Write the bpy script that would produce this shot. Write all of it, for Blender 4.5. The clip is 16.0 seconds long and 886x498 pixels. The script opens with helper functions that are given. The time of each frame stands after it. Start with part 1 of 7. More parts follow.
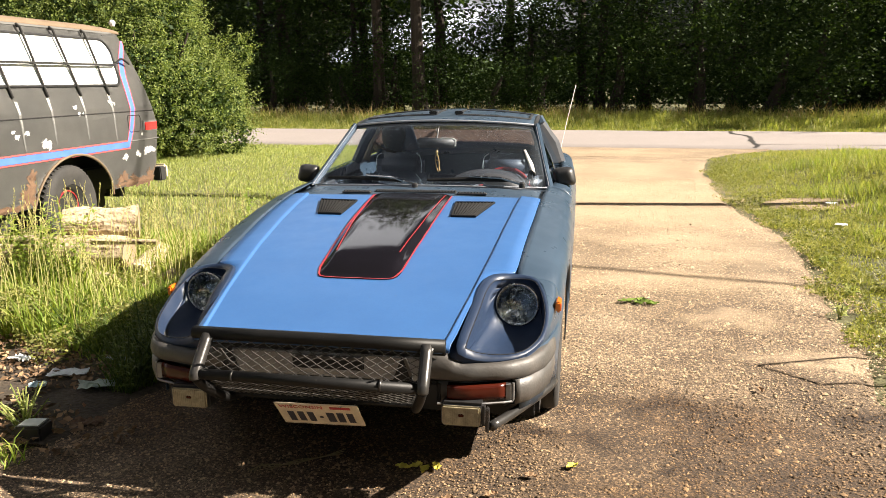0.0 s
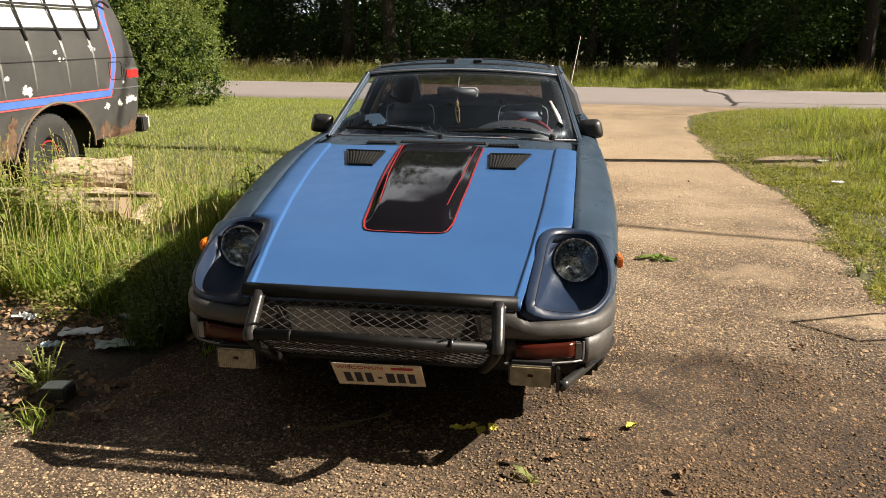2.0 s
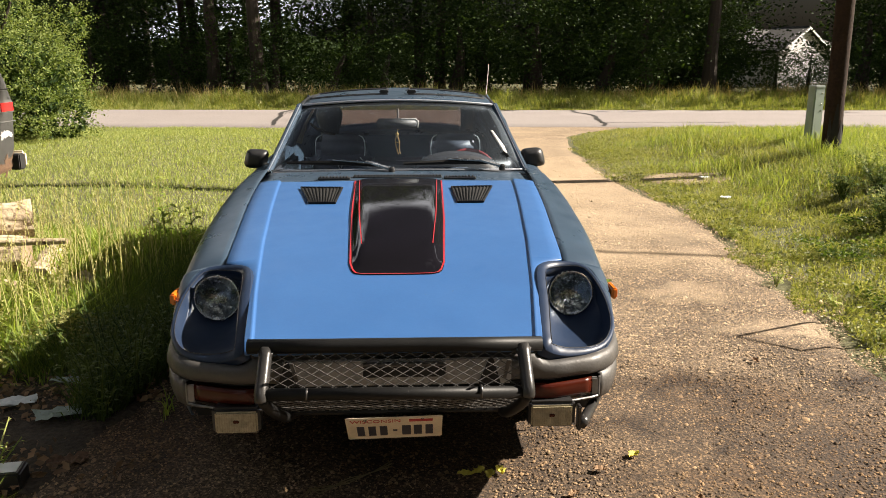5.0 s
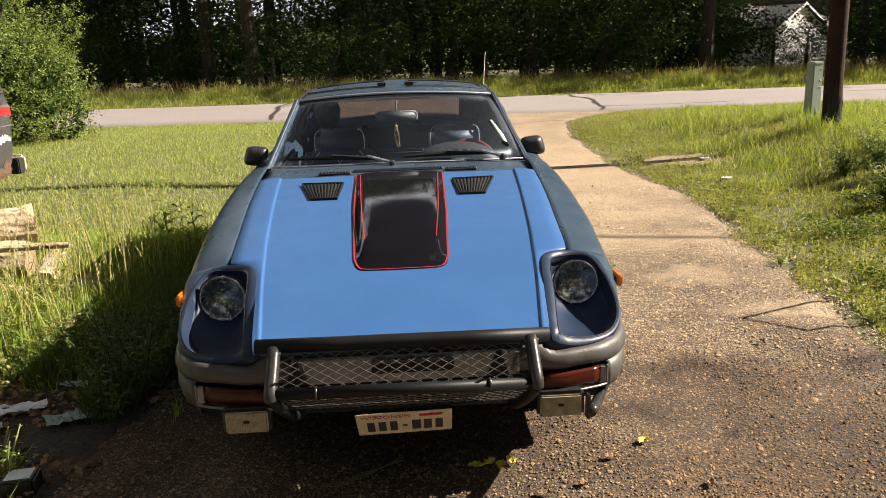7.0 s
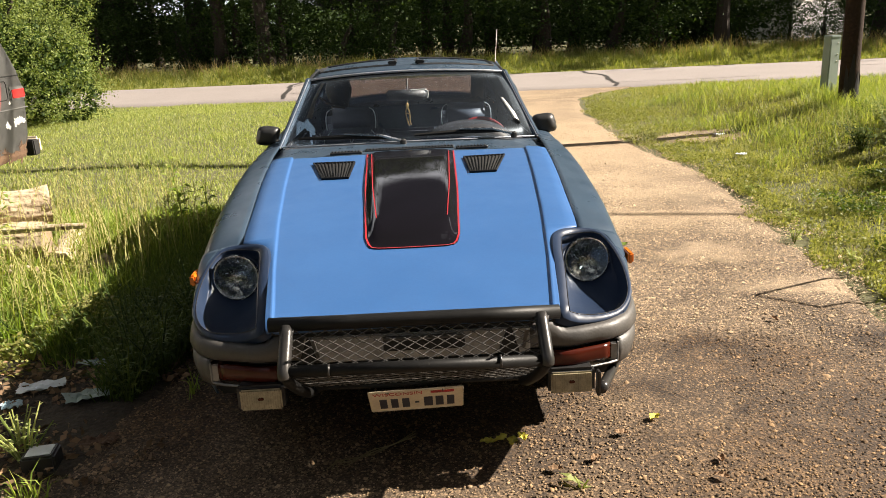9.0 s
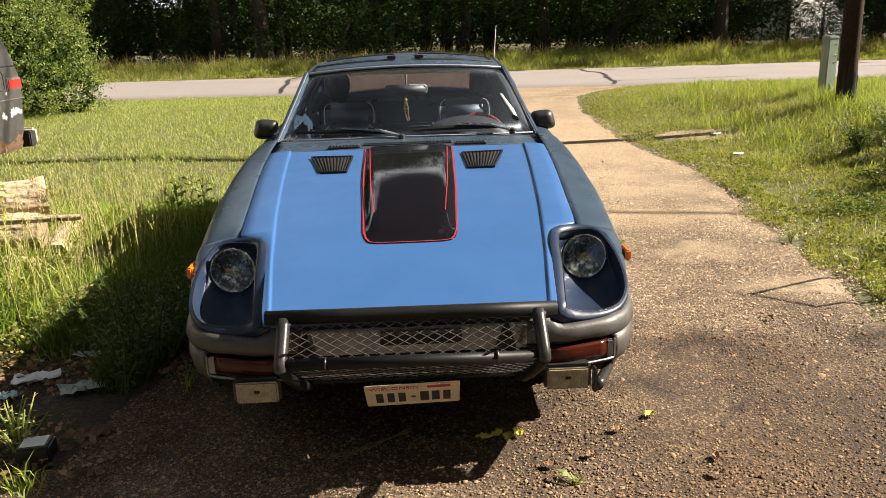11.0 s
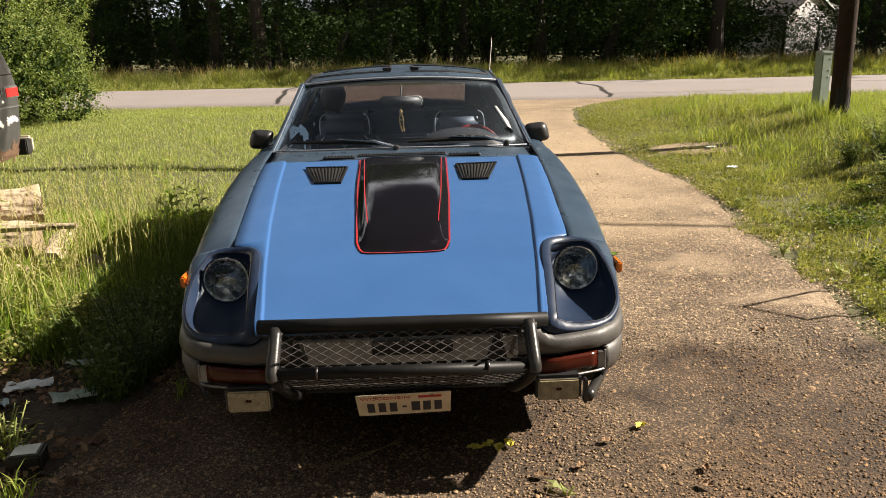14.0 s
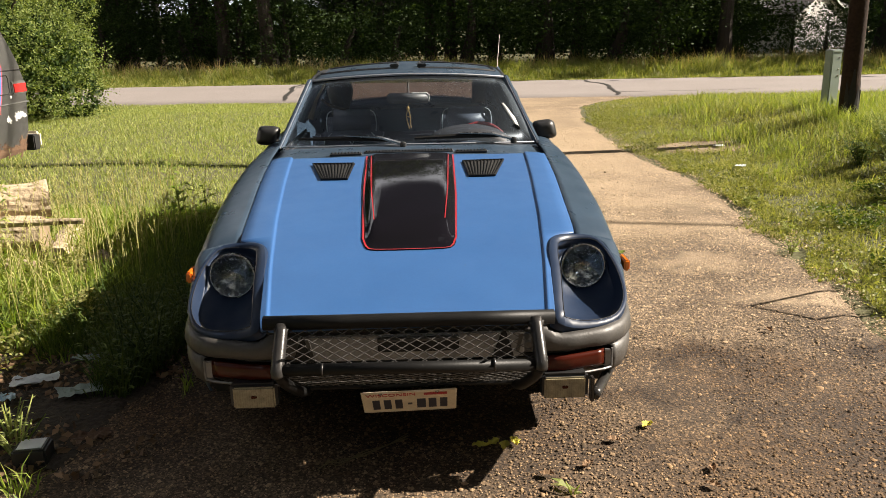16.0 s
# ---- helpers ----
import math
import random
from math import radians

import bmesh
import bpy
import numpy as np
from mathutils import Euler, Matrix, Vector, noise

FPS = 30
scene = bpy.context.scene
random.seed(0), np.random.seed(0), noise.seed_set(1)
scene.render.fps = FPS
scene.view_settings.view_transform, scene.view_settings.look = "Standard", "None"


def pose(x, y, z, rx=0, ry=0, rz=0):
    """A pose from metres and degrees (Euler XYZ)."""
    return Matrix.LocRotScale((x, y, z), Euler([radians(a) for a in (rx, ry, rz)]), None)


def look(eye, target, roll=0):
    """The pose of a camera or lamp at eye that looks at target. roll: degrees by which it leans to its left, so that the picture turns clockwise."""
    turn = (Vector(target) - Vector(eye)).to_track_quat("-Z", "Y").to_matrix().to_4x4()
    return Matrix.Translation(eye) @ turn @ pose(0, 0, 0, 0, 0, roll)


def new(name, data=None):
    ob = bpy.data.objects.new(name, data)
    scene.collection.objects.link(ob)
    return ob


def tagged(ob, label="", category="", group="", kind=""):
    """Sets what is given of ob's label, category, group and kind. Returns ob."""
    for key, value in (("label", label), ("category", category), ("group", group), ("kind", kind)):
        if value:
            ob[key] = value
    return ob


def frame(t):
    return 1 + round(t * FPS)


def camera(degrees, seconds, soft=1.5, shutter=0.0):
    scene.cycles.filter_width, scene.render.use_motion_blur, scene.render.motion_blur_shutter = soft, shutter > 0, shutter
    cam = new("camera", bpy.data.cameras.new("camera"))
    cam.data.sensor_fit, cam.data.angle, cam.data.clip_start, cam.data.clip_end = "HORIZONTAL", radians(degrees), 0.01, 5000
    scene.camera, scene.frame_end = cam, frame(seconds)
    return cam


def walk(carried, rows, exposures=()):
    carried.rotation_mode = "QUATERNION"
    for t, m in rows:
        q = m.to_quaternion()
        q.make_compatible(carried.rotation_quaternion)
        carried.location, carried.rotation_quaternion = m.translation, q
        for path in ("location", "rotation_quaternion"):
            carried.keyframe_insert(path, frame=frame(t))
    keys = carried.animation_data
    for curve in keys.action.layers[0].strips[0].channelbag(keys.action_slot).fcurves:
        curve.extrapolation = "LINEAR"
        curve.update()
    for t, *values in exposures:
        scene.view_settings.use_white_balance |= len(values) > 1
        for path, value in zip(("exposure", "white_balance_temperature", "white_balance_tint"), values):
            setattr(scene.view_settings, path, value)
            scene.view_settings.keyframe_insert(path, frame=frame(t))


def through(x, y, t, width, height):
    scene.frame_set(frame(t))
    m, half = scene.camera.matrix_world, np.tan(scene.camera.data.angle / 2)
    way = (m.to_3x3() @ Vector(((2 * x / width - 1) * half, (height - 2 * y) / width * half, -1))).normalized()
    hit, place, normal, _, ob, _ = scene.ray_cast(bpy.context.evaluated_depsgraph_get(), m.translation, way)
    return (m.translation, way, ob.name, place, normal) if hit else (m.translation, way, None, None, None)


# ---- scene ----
cam = camera(59.6, 16.0, soft=0.8)
PATH = [
    (0, (0.886, -2.401, 1.469), (0.538, -0.478, 1.044), -0.5),
    (0.5, (0.771, -2.402, 1.454), (0.486, -0.471, 1.019), -0.8),
    (1, (0.689, -2.4, 1.451), (0.506, -0.458, 1.009), 0.8),
    (1.5, (0.624, -2.396, 1.439), (0.415, -0.47, 0.943), 0.9),
    (2, (0.512, -2.313, 1.42), (0.267, -0.401, 0.888), 0.4),
    (2.5, (0.411, -2.192, 1.429), (0.249, -0.262, 0.931), -0.8),
    (3, (0.283, -2.163, 1.437), (0.173, -0.244, 0.886), -1.0),
    (3.5, (0.111, -2.205, 1.44), (0.09, -0.274, 0.919), -1.1),
    (4, (0.064, -2.225, 1.451), (0.064, -0.286, 0.958), -1.0),
    (4.5, (0.046, -2.234, 1.461), (0.088, -0.293, 0.98), 0.2),
    (4.7, (0.041, -2.233, 1.458), (0.122, -0.292, 0.983), 0.6),
    (6.8, (0.032, -2.234, 1.482), (0.125, -0.299, 0.984), -1.8),
    (7, (0.031, -2.226, 1.476), (0.122, -0.293, 0.971), -1.9),
    (7.5, (0.032, -2.224, 1.473), (0.084, -0.299, 0.933), -2.3),
    (8, (0.035, -2.228, 1.475), (0.092, -0.302, 0.941), -2.1),
    (8.5, (0.035, -2.232, 1.477), (0.088, -0.306, 0.942), -2.4),
    (9, (0.039, -2.237, 1.478), (0.093, -0.317, 0.921), -2.5),
    (11.5, (0.032, -2.236, 1.472), (0.107, -0.319, 0.906), -1.4),
    (12, (0.038, -2.233, 1.473), (0.126, -0.315, 0.913), -1.2),
    (12.5, (0.036, -2.233, 1.473), (0.118, -0.315, 0.913), -1.2),
    (13, (0.041, -2.242, 1.478), (0.12, -0.321, 0.928), -1.1),
    (13.5, (0.04, -2.246, 1.477), (0.119, -0.325, 0.924), -1.1),
    (14, (0.045, -2.254, 1.477), (0.12, -0.33, 0.938), -1.3),
    (14.5, (0.037, -2.249, 1.473), (0.127, -0.326, 0.928), -1.0),
    (15, (0.039, -2.251, 1.473), (0.111, -0.327, 0.93), -0.9),
    (15.5, (0.046, -2.244, 1.473), (0.129, -0.322, 0.923), -0.9),
    (16, (0.044, -2.244, 1.47), (0.103, -0.32, 0.926), -1.1),
]
walk(cam, [(t, look(eye, target, roll)) for t, eye, target, roll in PATH], [(0.0, 1.6), (0.5, 1.57), (1.0, 1.56), (1.5, 1.45), (2.0, 0.93), (2.5, 1.1), (3.0, 1.26), (3.5, 1.2), (4.7, 1.32), (7.0, 1.2), (7.5, 1.26), (9.0, 1.36), (11.5, 1.2), (12.5, 1.04), (16.0, 1.12)])

# ---- light ----
SUN_AZ, SUN_EL = radians(5.0), radians(35.5)   # from +x towards +y, and above the horizon
world = bpy.data.worlds.new("sky")
scene.world = world
world.use_nodes = True
wn, wl = world.node_tree.nodes, world.node_tree.links
wn.clear()
sky = wn.new("ShaderNodeTexSky")
sky.sky_type, sky.sun_disc = "NISHITA", False
sky.sun_elevation, sky.sun_rotation = SUN_EL, math.pi / 2 - SUN_AZ
sky.air_density, sky.dust_density, sky.ozone_density = 1.0, 6.0, 1.0
# broken clouds over the whole sky
coord = wn.new("ShaderNodeTexCoord")
cl = wn.new("ShaderNodeTexNoise")
cl.inputs["Scale"].default_value, cl.inputs["Detail"].default_value = 2.5, 7.0
cr = wn.new("ShaderNodeValToRGB")
cr.color_ramp.elements[0].position, cr.color_ramp.elements[1].position = 0.55, 0.63
cm = wn.new("ShaderNodeMix")
cm.data_type = "RGBA"
cm.inputs[7].default_value = (105.0, 105.0, 108.0, 1)
bg = wn.new("ShaderNodeBackground")
bg.inputs["Strength"].default_value = 0.0065
wo = wn.new("ShaderNodeOutputWorld")
shift = wn.new("ShaderNodeMapping")
shift.inputs["Location"].default_value, shift.inputs["Scale"].default_value = (-2.3, 4.4, 0.7), (1, 1, 2.2)
wl.new(coord.outputs["Generated"], shift.inputs["Vector"])
wl.new(shift.outputs[0], cl.inputs["Vector"])
wl.new(cl.outputs["Fac"], cr.inputs["Fac"])
wl.new(cr.outputs["Color"], cm.inputs[0])
wl.new(sky.outputs[0], cm.inputs[6])
wl.new(cm.outputs[2], bg.inputs["Color"])
wl.new(bg.outputs[0], wo.inputs["Surface"])
sun = new("sun", bpy.data.lights.new("sun", "SUN"))
sun.data.energy, sun.data.angle, sun.data.color = 6.2, radians(0.55), (1.0, 0.89, 0.755)
SUN_DIR = Vector((math.cos(SUN_EL) * math.cos(SUN_AZ), math.cos(SUN_EL) * math.sin(SUN_AZ), math.sin(SUN_EL)))
sun.matrix_world = look(SUN_DIR * 60, (0, 0, 0))

# ---- materials ----
def material(name, colour, rough=0.6, metal=0.0, second=None, scale=8.0, amount=0.5, grain=0.0, grain_scale=120.0,
             bump=0.0, bump_scale=60.0, spec=0.5, coat=0.0, vary=0.0, rough_vary=0.0, edges=(0.35, 0.65), third=None,
             third_scale=30.0, third_edges=(0.6, 0.68), island=False):
    """A surface with patches of a second colour, fine grain, an optional third colour in spots, and relief; sizes in 1/m."""
    m = bpy.data.materials.new(name)
    m.use_nodes = True
    nt = m.node_tree
    nd, ln = nt.nodes, nt.links
    bsdf = nd["Principled BSDF"]
    bsdf.inputs["Roughness"].default_value, bsdf.inputs["Metallic"].default_value = rough, metal
    bsdf.inputs["Specular IOR Level"].default_value, bsdf.inputs["Coat Weight"].default_value = spec, coat
    tc = nd.new("ShaderNodeTexCoord")

    def noise_tex(s, detail=4.0):
        t = nd.new("ShaderNodeTexNoise")
        t.inputs["Scale"].default_value, t.inputs["Detail"].default_value = s, detail
        ln.new(tc.outputs["Object"], t.inputs["Vector"])
        return t.outputs["Fac"]

    def ramp(src, lo, hi):
        r = nd.new("ShaderNodeMapRange")
        r.inputs["From Min"].default_value, r.inputs["From Max"].default_value = lo, hi
        ln.new(src, r.inputs["Value"])
        return r.outputs["Result"]

    def mix(fac, a, b, blend="MIX"):
        x = nd.new("ShaderNodeMix")
        x.data_type, x.blend_type = "RGBA", blend
        for sock, v in ((x.inputs[0], fac), (x.inputs[6], a), (x.inputs[7], b)):
            if isinstance(v, (tuple, list)):
                sock.default_value = (*v[:3], 1)
            elif isinstance(v, (int, float)):
                sock.default_value = v
            else:
                ln.new(v, sock)
        return x.outputs[2]

    def times(src, k):
        t = nd.new("ShaderNodeMath")
        t.operation = "MULTIPLY"
        ln.new(src, t.inputs[0])
        t.inputs[1].default_value = k
        return t.outputs[0]

    out = tuple(colour)
    if second is not None:
        out = mix(times(ramp(noise_tex(scale), *edges), amount), out, second)
    if third is not None:
        out = mix(ramp(noise_tex(third_scale, 6.0), *third_edges), out, third)
    if grain:
        g = ramp(noise_tex(grain_scale, 3.0), 0.25, 0.75)
        lo, hi = 1 - grain, 1 + grain
        r = nd.new("ShaderNodeMapRange")
        r.inputs["To Min"].default_value, r.inputs["To Max"].default_value = lo, hi
        ln.new(g, r.inputs["Value"])
        c = nd.new("ShaderNodeCombineColor")
        for i in range(3):
            ln.new(r.outputs["Result"], c.inputs[i])
        out = mix(1.0, out, c.outputs[0], "MULTIPLY")
    if vary:
        if island:
            rnd = nd.new("ShaderNodeNewGeometry").outputs["Random Per Island"]
        else:
            rnd = nd.new("ShaderNodeObjectInfo").outputs["Random"]
        r = nd.new("ShaderNodeMapRange")
        r.inputs["To Min"].default_value, r.inputs["To Max"].default_value = 1 - vary, 1 + vary
        ln.new(rnd, r.inputs["Value"])
        c = nd.new("ShaderNodeCombineColor")
        for i in range(3):
            ln.new(r.outputs["Result"], c.inputs[i])
        out = mix(1.0, out, c.outputs[0], "MULTIPLY")
    if isinstance(out, tuple):
        bsdf.inputs["Base Color"].default_value = (*out[:3], 1)
    else:
        ln.new(out, bsdf.inputs["Base Color"])
    if rough_vary:
        r = nd.new("ShaderNodeMapRange")
        r.inputs["To Min"].default_value, r.inputs["To Max"].default_value = max(0.02, rough - rough_vary), min(1, rough + rough_vary)
        ln.new(ramp(noise_tex(scale * 2.3, 5.0), 0.3, 0.7), r.inputs["Value"])
        ln.new(r.outputs["Result"], bsdf.inputs["Roughness"])
    if bump:
        b = nd.new("ShaderNodeBump")
        b.inputs["Strength"].default_value, b.inputs["Distance"].default_value = 1.0, bump
        ln.new(noise_tex(bump_scale, 5.0), b.inputs["Height"])
        ln.new(b.outputs["Normal"], bsdf.inputs["Normal"])
    return m


def glass(name, tint=(0.9, 0.93, 0.92), rough=0.0, through=0.75, face_on=0.04, rise=0.96):
    """Thin pane: a clear sheet with a mirror's gloss at grazing angles."""
    m = bpy.data.materials.new(name)
    m.use_nodes = True
    nd, ln = m.node_tree.nodes, m.node_tree.links
    nd.clear()
    o = nd.new("ShaderNodeOutputMaterial")
    t, g, mx, fr = nd.new("ShaderNodeBsdfTransparent"), nd.new("ShaderNodeBsdfGlossy"), nd.new("ShaderNodeMixShader"), nd.new("ShaderNodeLayerWeight")
    t.inputs["Color"].default_value = (*[c * through for c in tint], 1)
    g.inputs["Roughness"].default_value = rough
    g.inputs["Color"].default_value = (0.75, 0.87, 1, 1)
    # Schlick: faint face on, rising with the fifth power towards grazing
    fr.inputs["Blend"].default_value = 0.5
    pw, ma = nd.new("ShaderNodeMath"), nd.new("ShaderNodeMath")
    pw.operation, ma.operation = "POWER", "MULTIPLY_ADD"
    pw.inputs[1].default_value, ma.inputs[1].default_value, ma.inputs[2].default_value = 5.0, rise, face_on
    ln.new(fr.outputs["Facing"], pw.inputs[0])
    ln.new(pw.outputs[0], ma.inputs[0])
    ln.new(ma.outputs[0], mx.inputs[0])
    ln.new(t.outputs[0], mx.inputs[1])
    ln.new(g.outputs[0], mx.inputs[2])
    ln.new(mx.outputs[0], o.inputs["Surface"])
    return m


def leaf_material(name, colour, colour2, trans=0.35, rough=0.55, spec=0.3):
    """Leaves and blades: two greens by island, and light that passes through."""
    m = bpy.data.materials.new(name)
    m.use_nodes = True
    nd, ln = m.node_tree.nodes, m.node_tree.links
    b = nd["Principled BSDF"]
    o = nd["Material Output"]
    geo, rp = nd.new("ShaderNodeNewGeometry"), nd.new("ShaderNodeMix")
    rp.data_type = "RGBA"
    rp.inputs[6].default_value, rp.inputs[7].default_value = (*colour, 1), (*colour2, 1)
    ln.new(geo.outputs["Random Per Island"], rp.inputs[0])
    ln.new(rp.outputs[2], b.inputs["Base Color"])
    b.inputs["Roughness"].default_value, b.inputs["Specular IOR Level"].default_value = rough, spec
    tr, ms = nd.new("ShaderNodeBsdfTranslucent"), nd.new("ShaderNodeMixShader")
    br = nd.new("ShaderNodeMix")
    br.data_type, br.blend_type = "RGBA", "MULTIPLY"
    br.inputs[0].default_value = 1.0
    ln.new(rp.outputs[2], br.inputs[6])
    br.inputs[7].default_value = (1.5, 1.6, 0.6, 1)
    ln.new(br.outputs[2], tr.inputs["Color"])
    ms.inputs[0].default_value = trans
    ln.new(b.outputs[0], ms.inputs[1])
    ln.new(tr.outputs[0], ms.inputs[2])
    ln.new(ms.outputs[0], o.inputs["Surface"])
    return m


def drive_material(name, base, sand, damp_shade, grain, bump, stones=False):
    """Gravel with sand drifts, damp oily stains and painted car shade, each at its own spot on the drive."""
    m = material(name, base, 0.88, second=tuple(0.5 * (a + b) for a, b in zip(base, sand)), scale=1.4, amount=0.6, grain=grain, grain_scale=70, bump=bump, bump_scale=80, vary=0.85 if stones else 0.0, island=stones)
    nd, ln = m.node_tree.nodes, m.node_tree.links
    bsdf = nd["Principled BSDF"]
    src = bsdf.inputs["Base Color"].links[0].from_socket
    tc = nd.new("ShaderNodeTexCoord")
    nz = nd.new("ShaderNodeTexNoise")
    nz.inputs["Scale"].default_value, nz.inputs["Detail"].default_value = 4.0, 6.0
    ln.new(tc.outputs["Object"], nz.inputs["Vector"])
    wob = nd.new("ShaderNodeVectorMath")
    wob.operation = "MULTIPLY_ADD"
    wob.inputs[1].default_value, wob.inputs[2].default_value = (0.8, 0.8, 0.0), (-0.4, -0.4, 0.0)
    ln.new(nz.outputs["Color"], wob.inputs[0])
    add = nd.new("ShaderNodeVectorMath")
    ln.new(tc.outputs["Object"], add.inputs[0])
    ln.new(wob.outputs[0], add.inputs[1])
    # pebbles: cells of many shades
    vo = nd.new("ShaderNodeTexVoronoi")
    vo.inputs["Scale"].default_value = 125.0
    ln.new(tc.outputs["Object"], vo.inputs["Vector"])
    sep = nd.new("ShaderNodeSeparateColor")
    ln.new(vo.outputs["Color"], sep.inputs[0])
    pw = nd.new("ShaderNodeMath")
    pw.operation = "POWER"
    pw.inputs[1].default_value = 2.5
    ln.new(sep.outputs[0], pw.inputs[0])
    sc = nd.new("ShaderNodeMapRange")
    sc.inputs["To Min"].default_value, sc.inputs["To Max"].default_value = 0.55, 2.1
    ln.new(pw.outputs[0], sc.inputs["Value"])
    cc = nd.new("ShaderNodeCombineColor")
    for i in range(3):
        ln.new(sc.outputs[0], cc.inputs[i])
    pm = nd.new("ShaderNodeMix")
    pm.data_type, pm.blend_type = "RGBA", "MULTIPLY"
    pm.inputs[0].default_value = 0.0 if stones else 1.0
    ln.new(src, pm.inputs[6])
    ln.new(cc.outputs[0], pm.inputs[7])
    src = pm.outputs[2]
    for spots, colour, strength, darkens in ((((2.0, 4.2, 0.55, 0.3), (1.85, 2.45, 0.3, 0.14), (2.2, 1.75, 0.5, 0.10), (1.7, 4.9, 0.7, 0.3), (1.4, 8.0, 2.0, 1.9), (1.3, 11.2, 2.6, 1.9), (1.6, 13.8, 3.2, 1.6), (1.9, 5.9, 0.7, 0.35), (1.5, 6.4, 1.3, 0.9), (1.5, 3.4, 0.9, 0.25)), sand, 0.38, False),
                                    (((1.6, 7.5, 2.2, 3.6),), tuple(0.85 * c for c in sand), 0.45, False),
                                    (((1.32, 1.0, 0.38, 0.17), (1.24, 0.45, 0.13, 0.07), (0.72, 0.62, 0.32, 0.14), (2.2, 0.95, 0.2, 0.14)), tuple(0.75 * c for c in damp_shade), 0.9, True),
                                    # spots under and left of the car's nose paint its shade; others are damp
                                    (((0.1, 0.4, 1.1, 0.45), (1.3, -0.2, 1.5, 0.8), (1.9, 0.2, 1.3, 1.0), (-1.0, 0.6, 0.7, 0.6), (-1.35, 0.75, 0.25, 0.5), (1.35, 0.1, 1.1, 0.6), (1.5, 0.75, 0.7, 0.3)), tuple(1.1 * c for c in damp_shade), 0.85, True)):
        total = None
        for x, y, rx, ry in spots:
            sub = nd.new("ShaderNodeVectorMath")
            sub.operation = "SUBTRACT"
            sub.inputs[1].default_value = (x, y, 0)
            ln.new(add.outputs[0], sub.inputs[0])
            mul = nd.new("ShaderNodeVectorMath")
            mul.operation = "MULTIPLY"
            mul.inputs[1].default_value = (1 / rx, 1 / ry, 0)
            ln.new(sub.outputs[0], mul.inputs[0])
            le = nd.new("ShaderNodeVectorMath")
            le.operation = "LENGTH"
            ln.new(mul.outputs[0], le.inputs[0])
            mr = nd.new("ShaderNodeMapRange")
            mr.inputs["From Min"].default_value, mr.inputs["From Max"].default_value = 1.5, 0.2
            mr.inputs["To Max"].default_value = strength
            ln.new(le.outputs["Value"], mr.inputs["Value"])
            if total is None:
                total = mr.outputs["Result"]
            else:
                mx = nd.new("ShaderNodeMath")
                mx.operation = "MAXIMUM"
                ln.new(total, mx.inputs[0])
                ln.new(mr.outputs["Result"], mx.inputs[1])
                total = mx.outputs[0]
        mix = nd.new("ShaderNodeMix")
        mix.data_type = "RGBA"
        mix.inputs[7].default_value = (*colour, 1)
        if darkens:
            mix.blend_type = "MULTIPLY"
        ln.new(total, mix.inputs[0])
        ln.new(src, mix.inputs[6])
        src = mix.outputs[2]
    ln.new(src, bsdf.inputs["Base Color"])
    return m


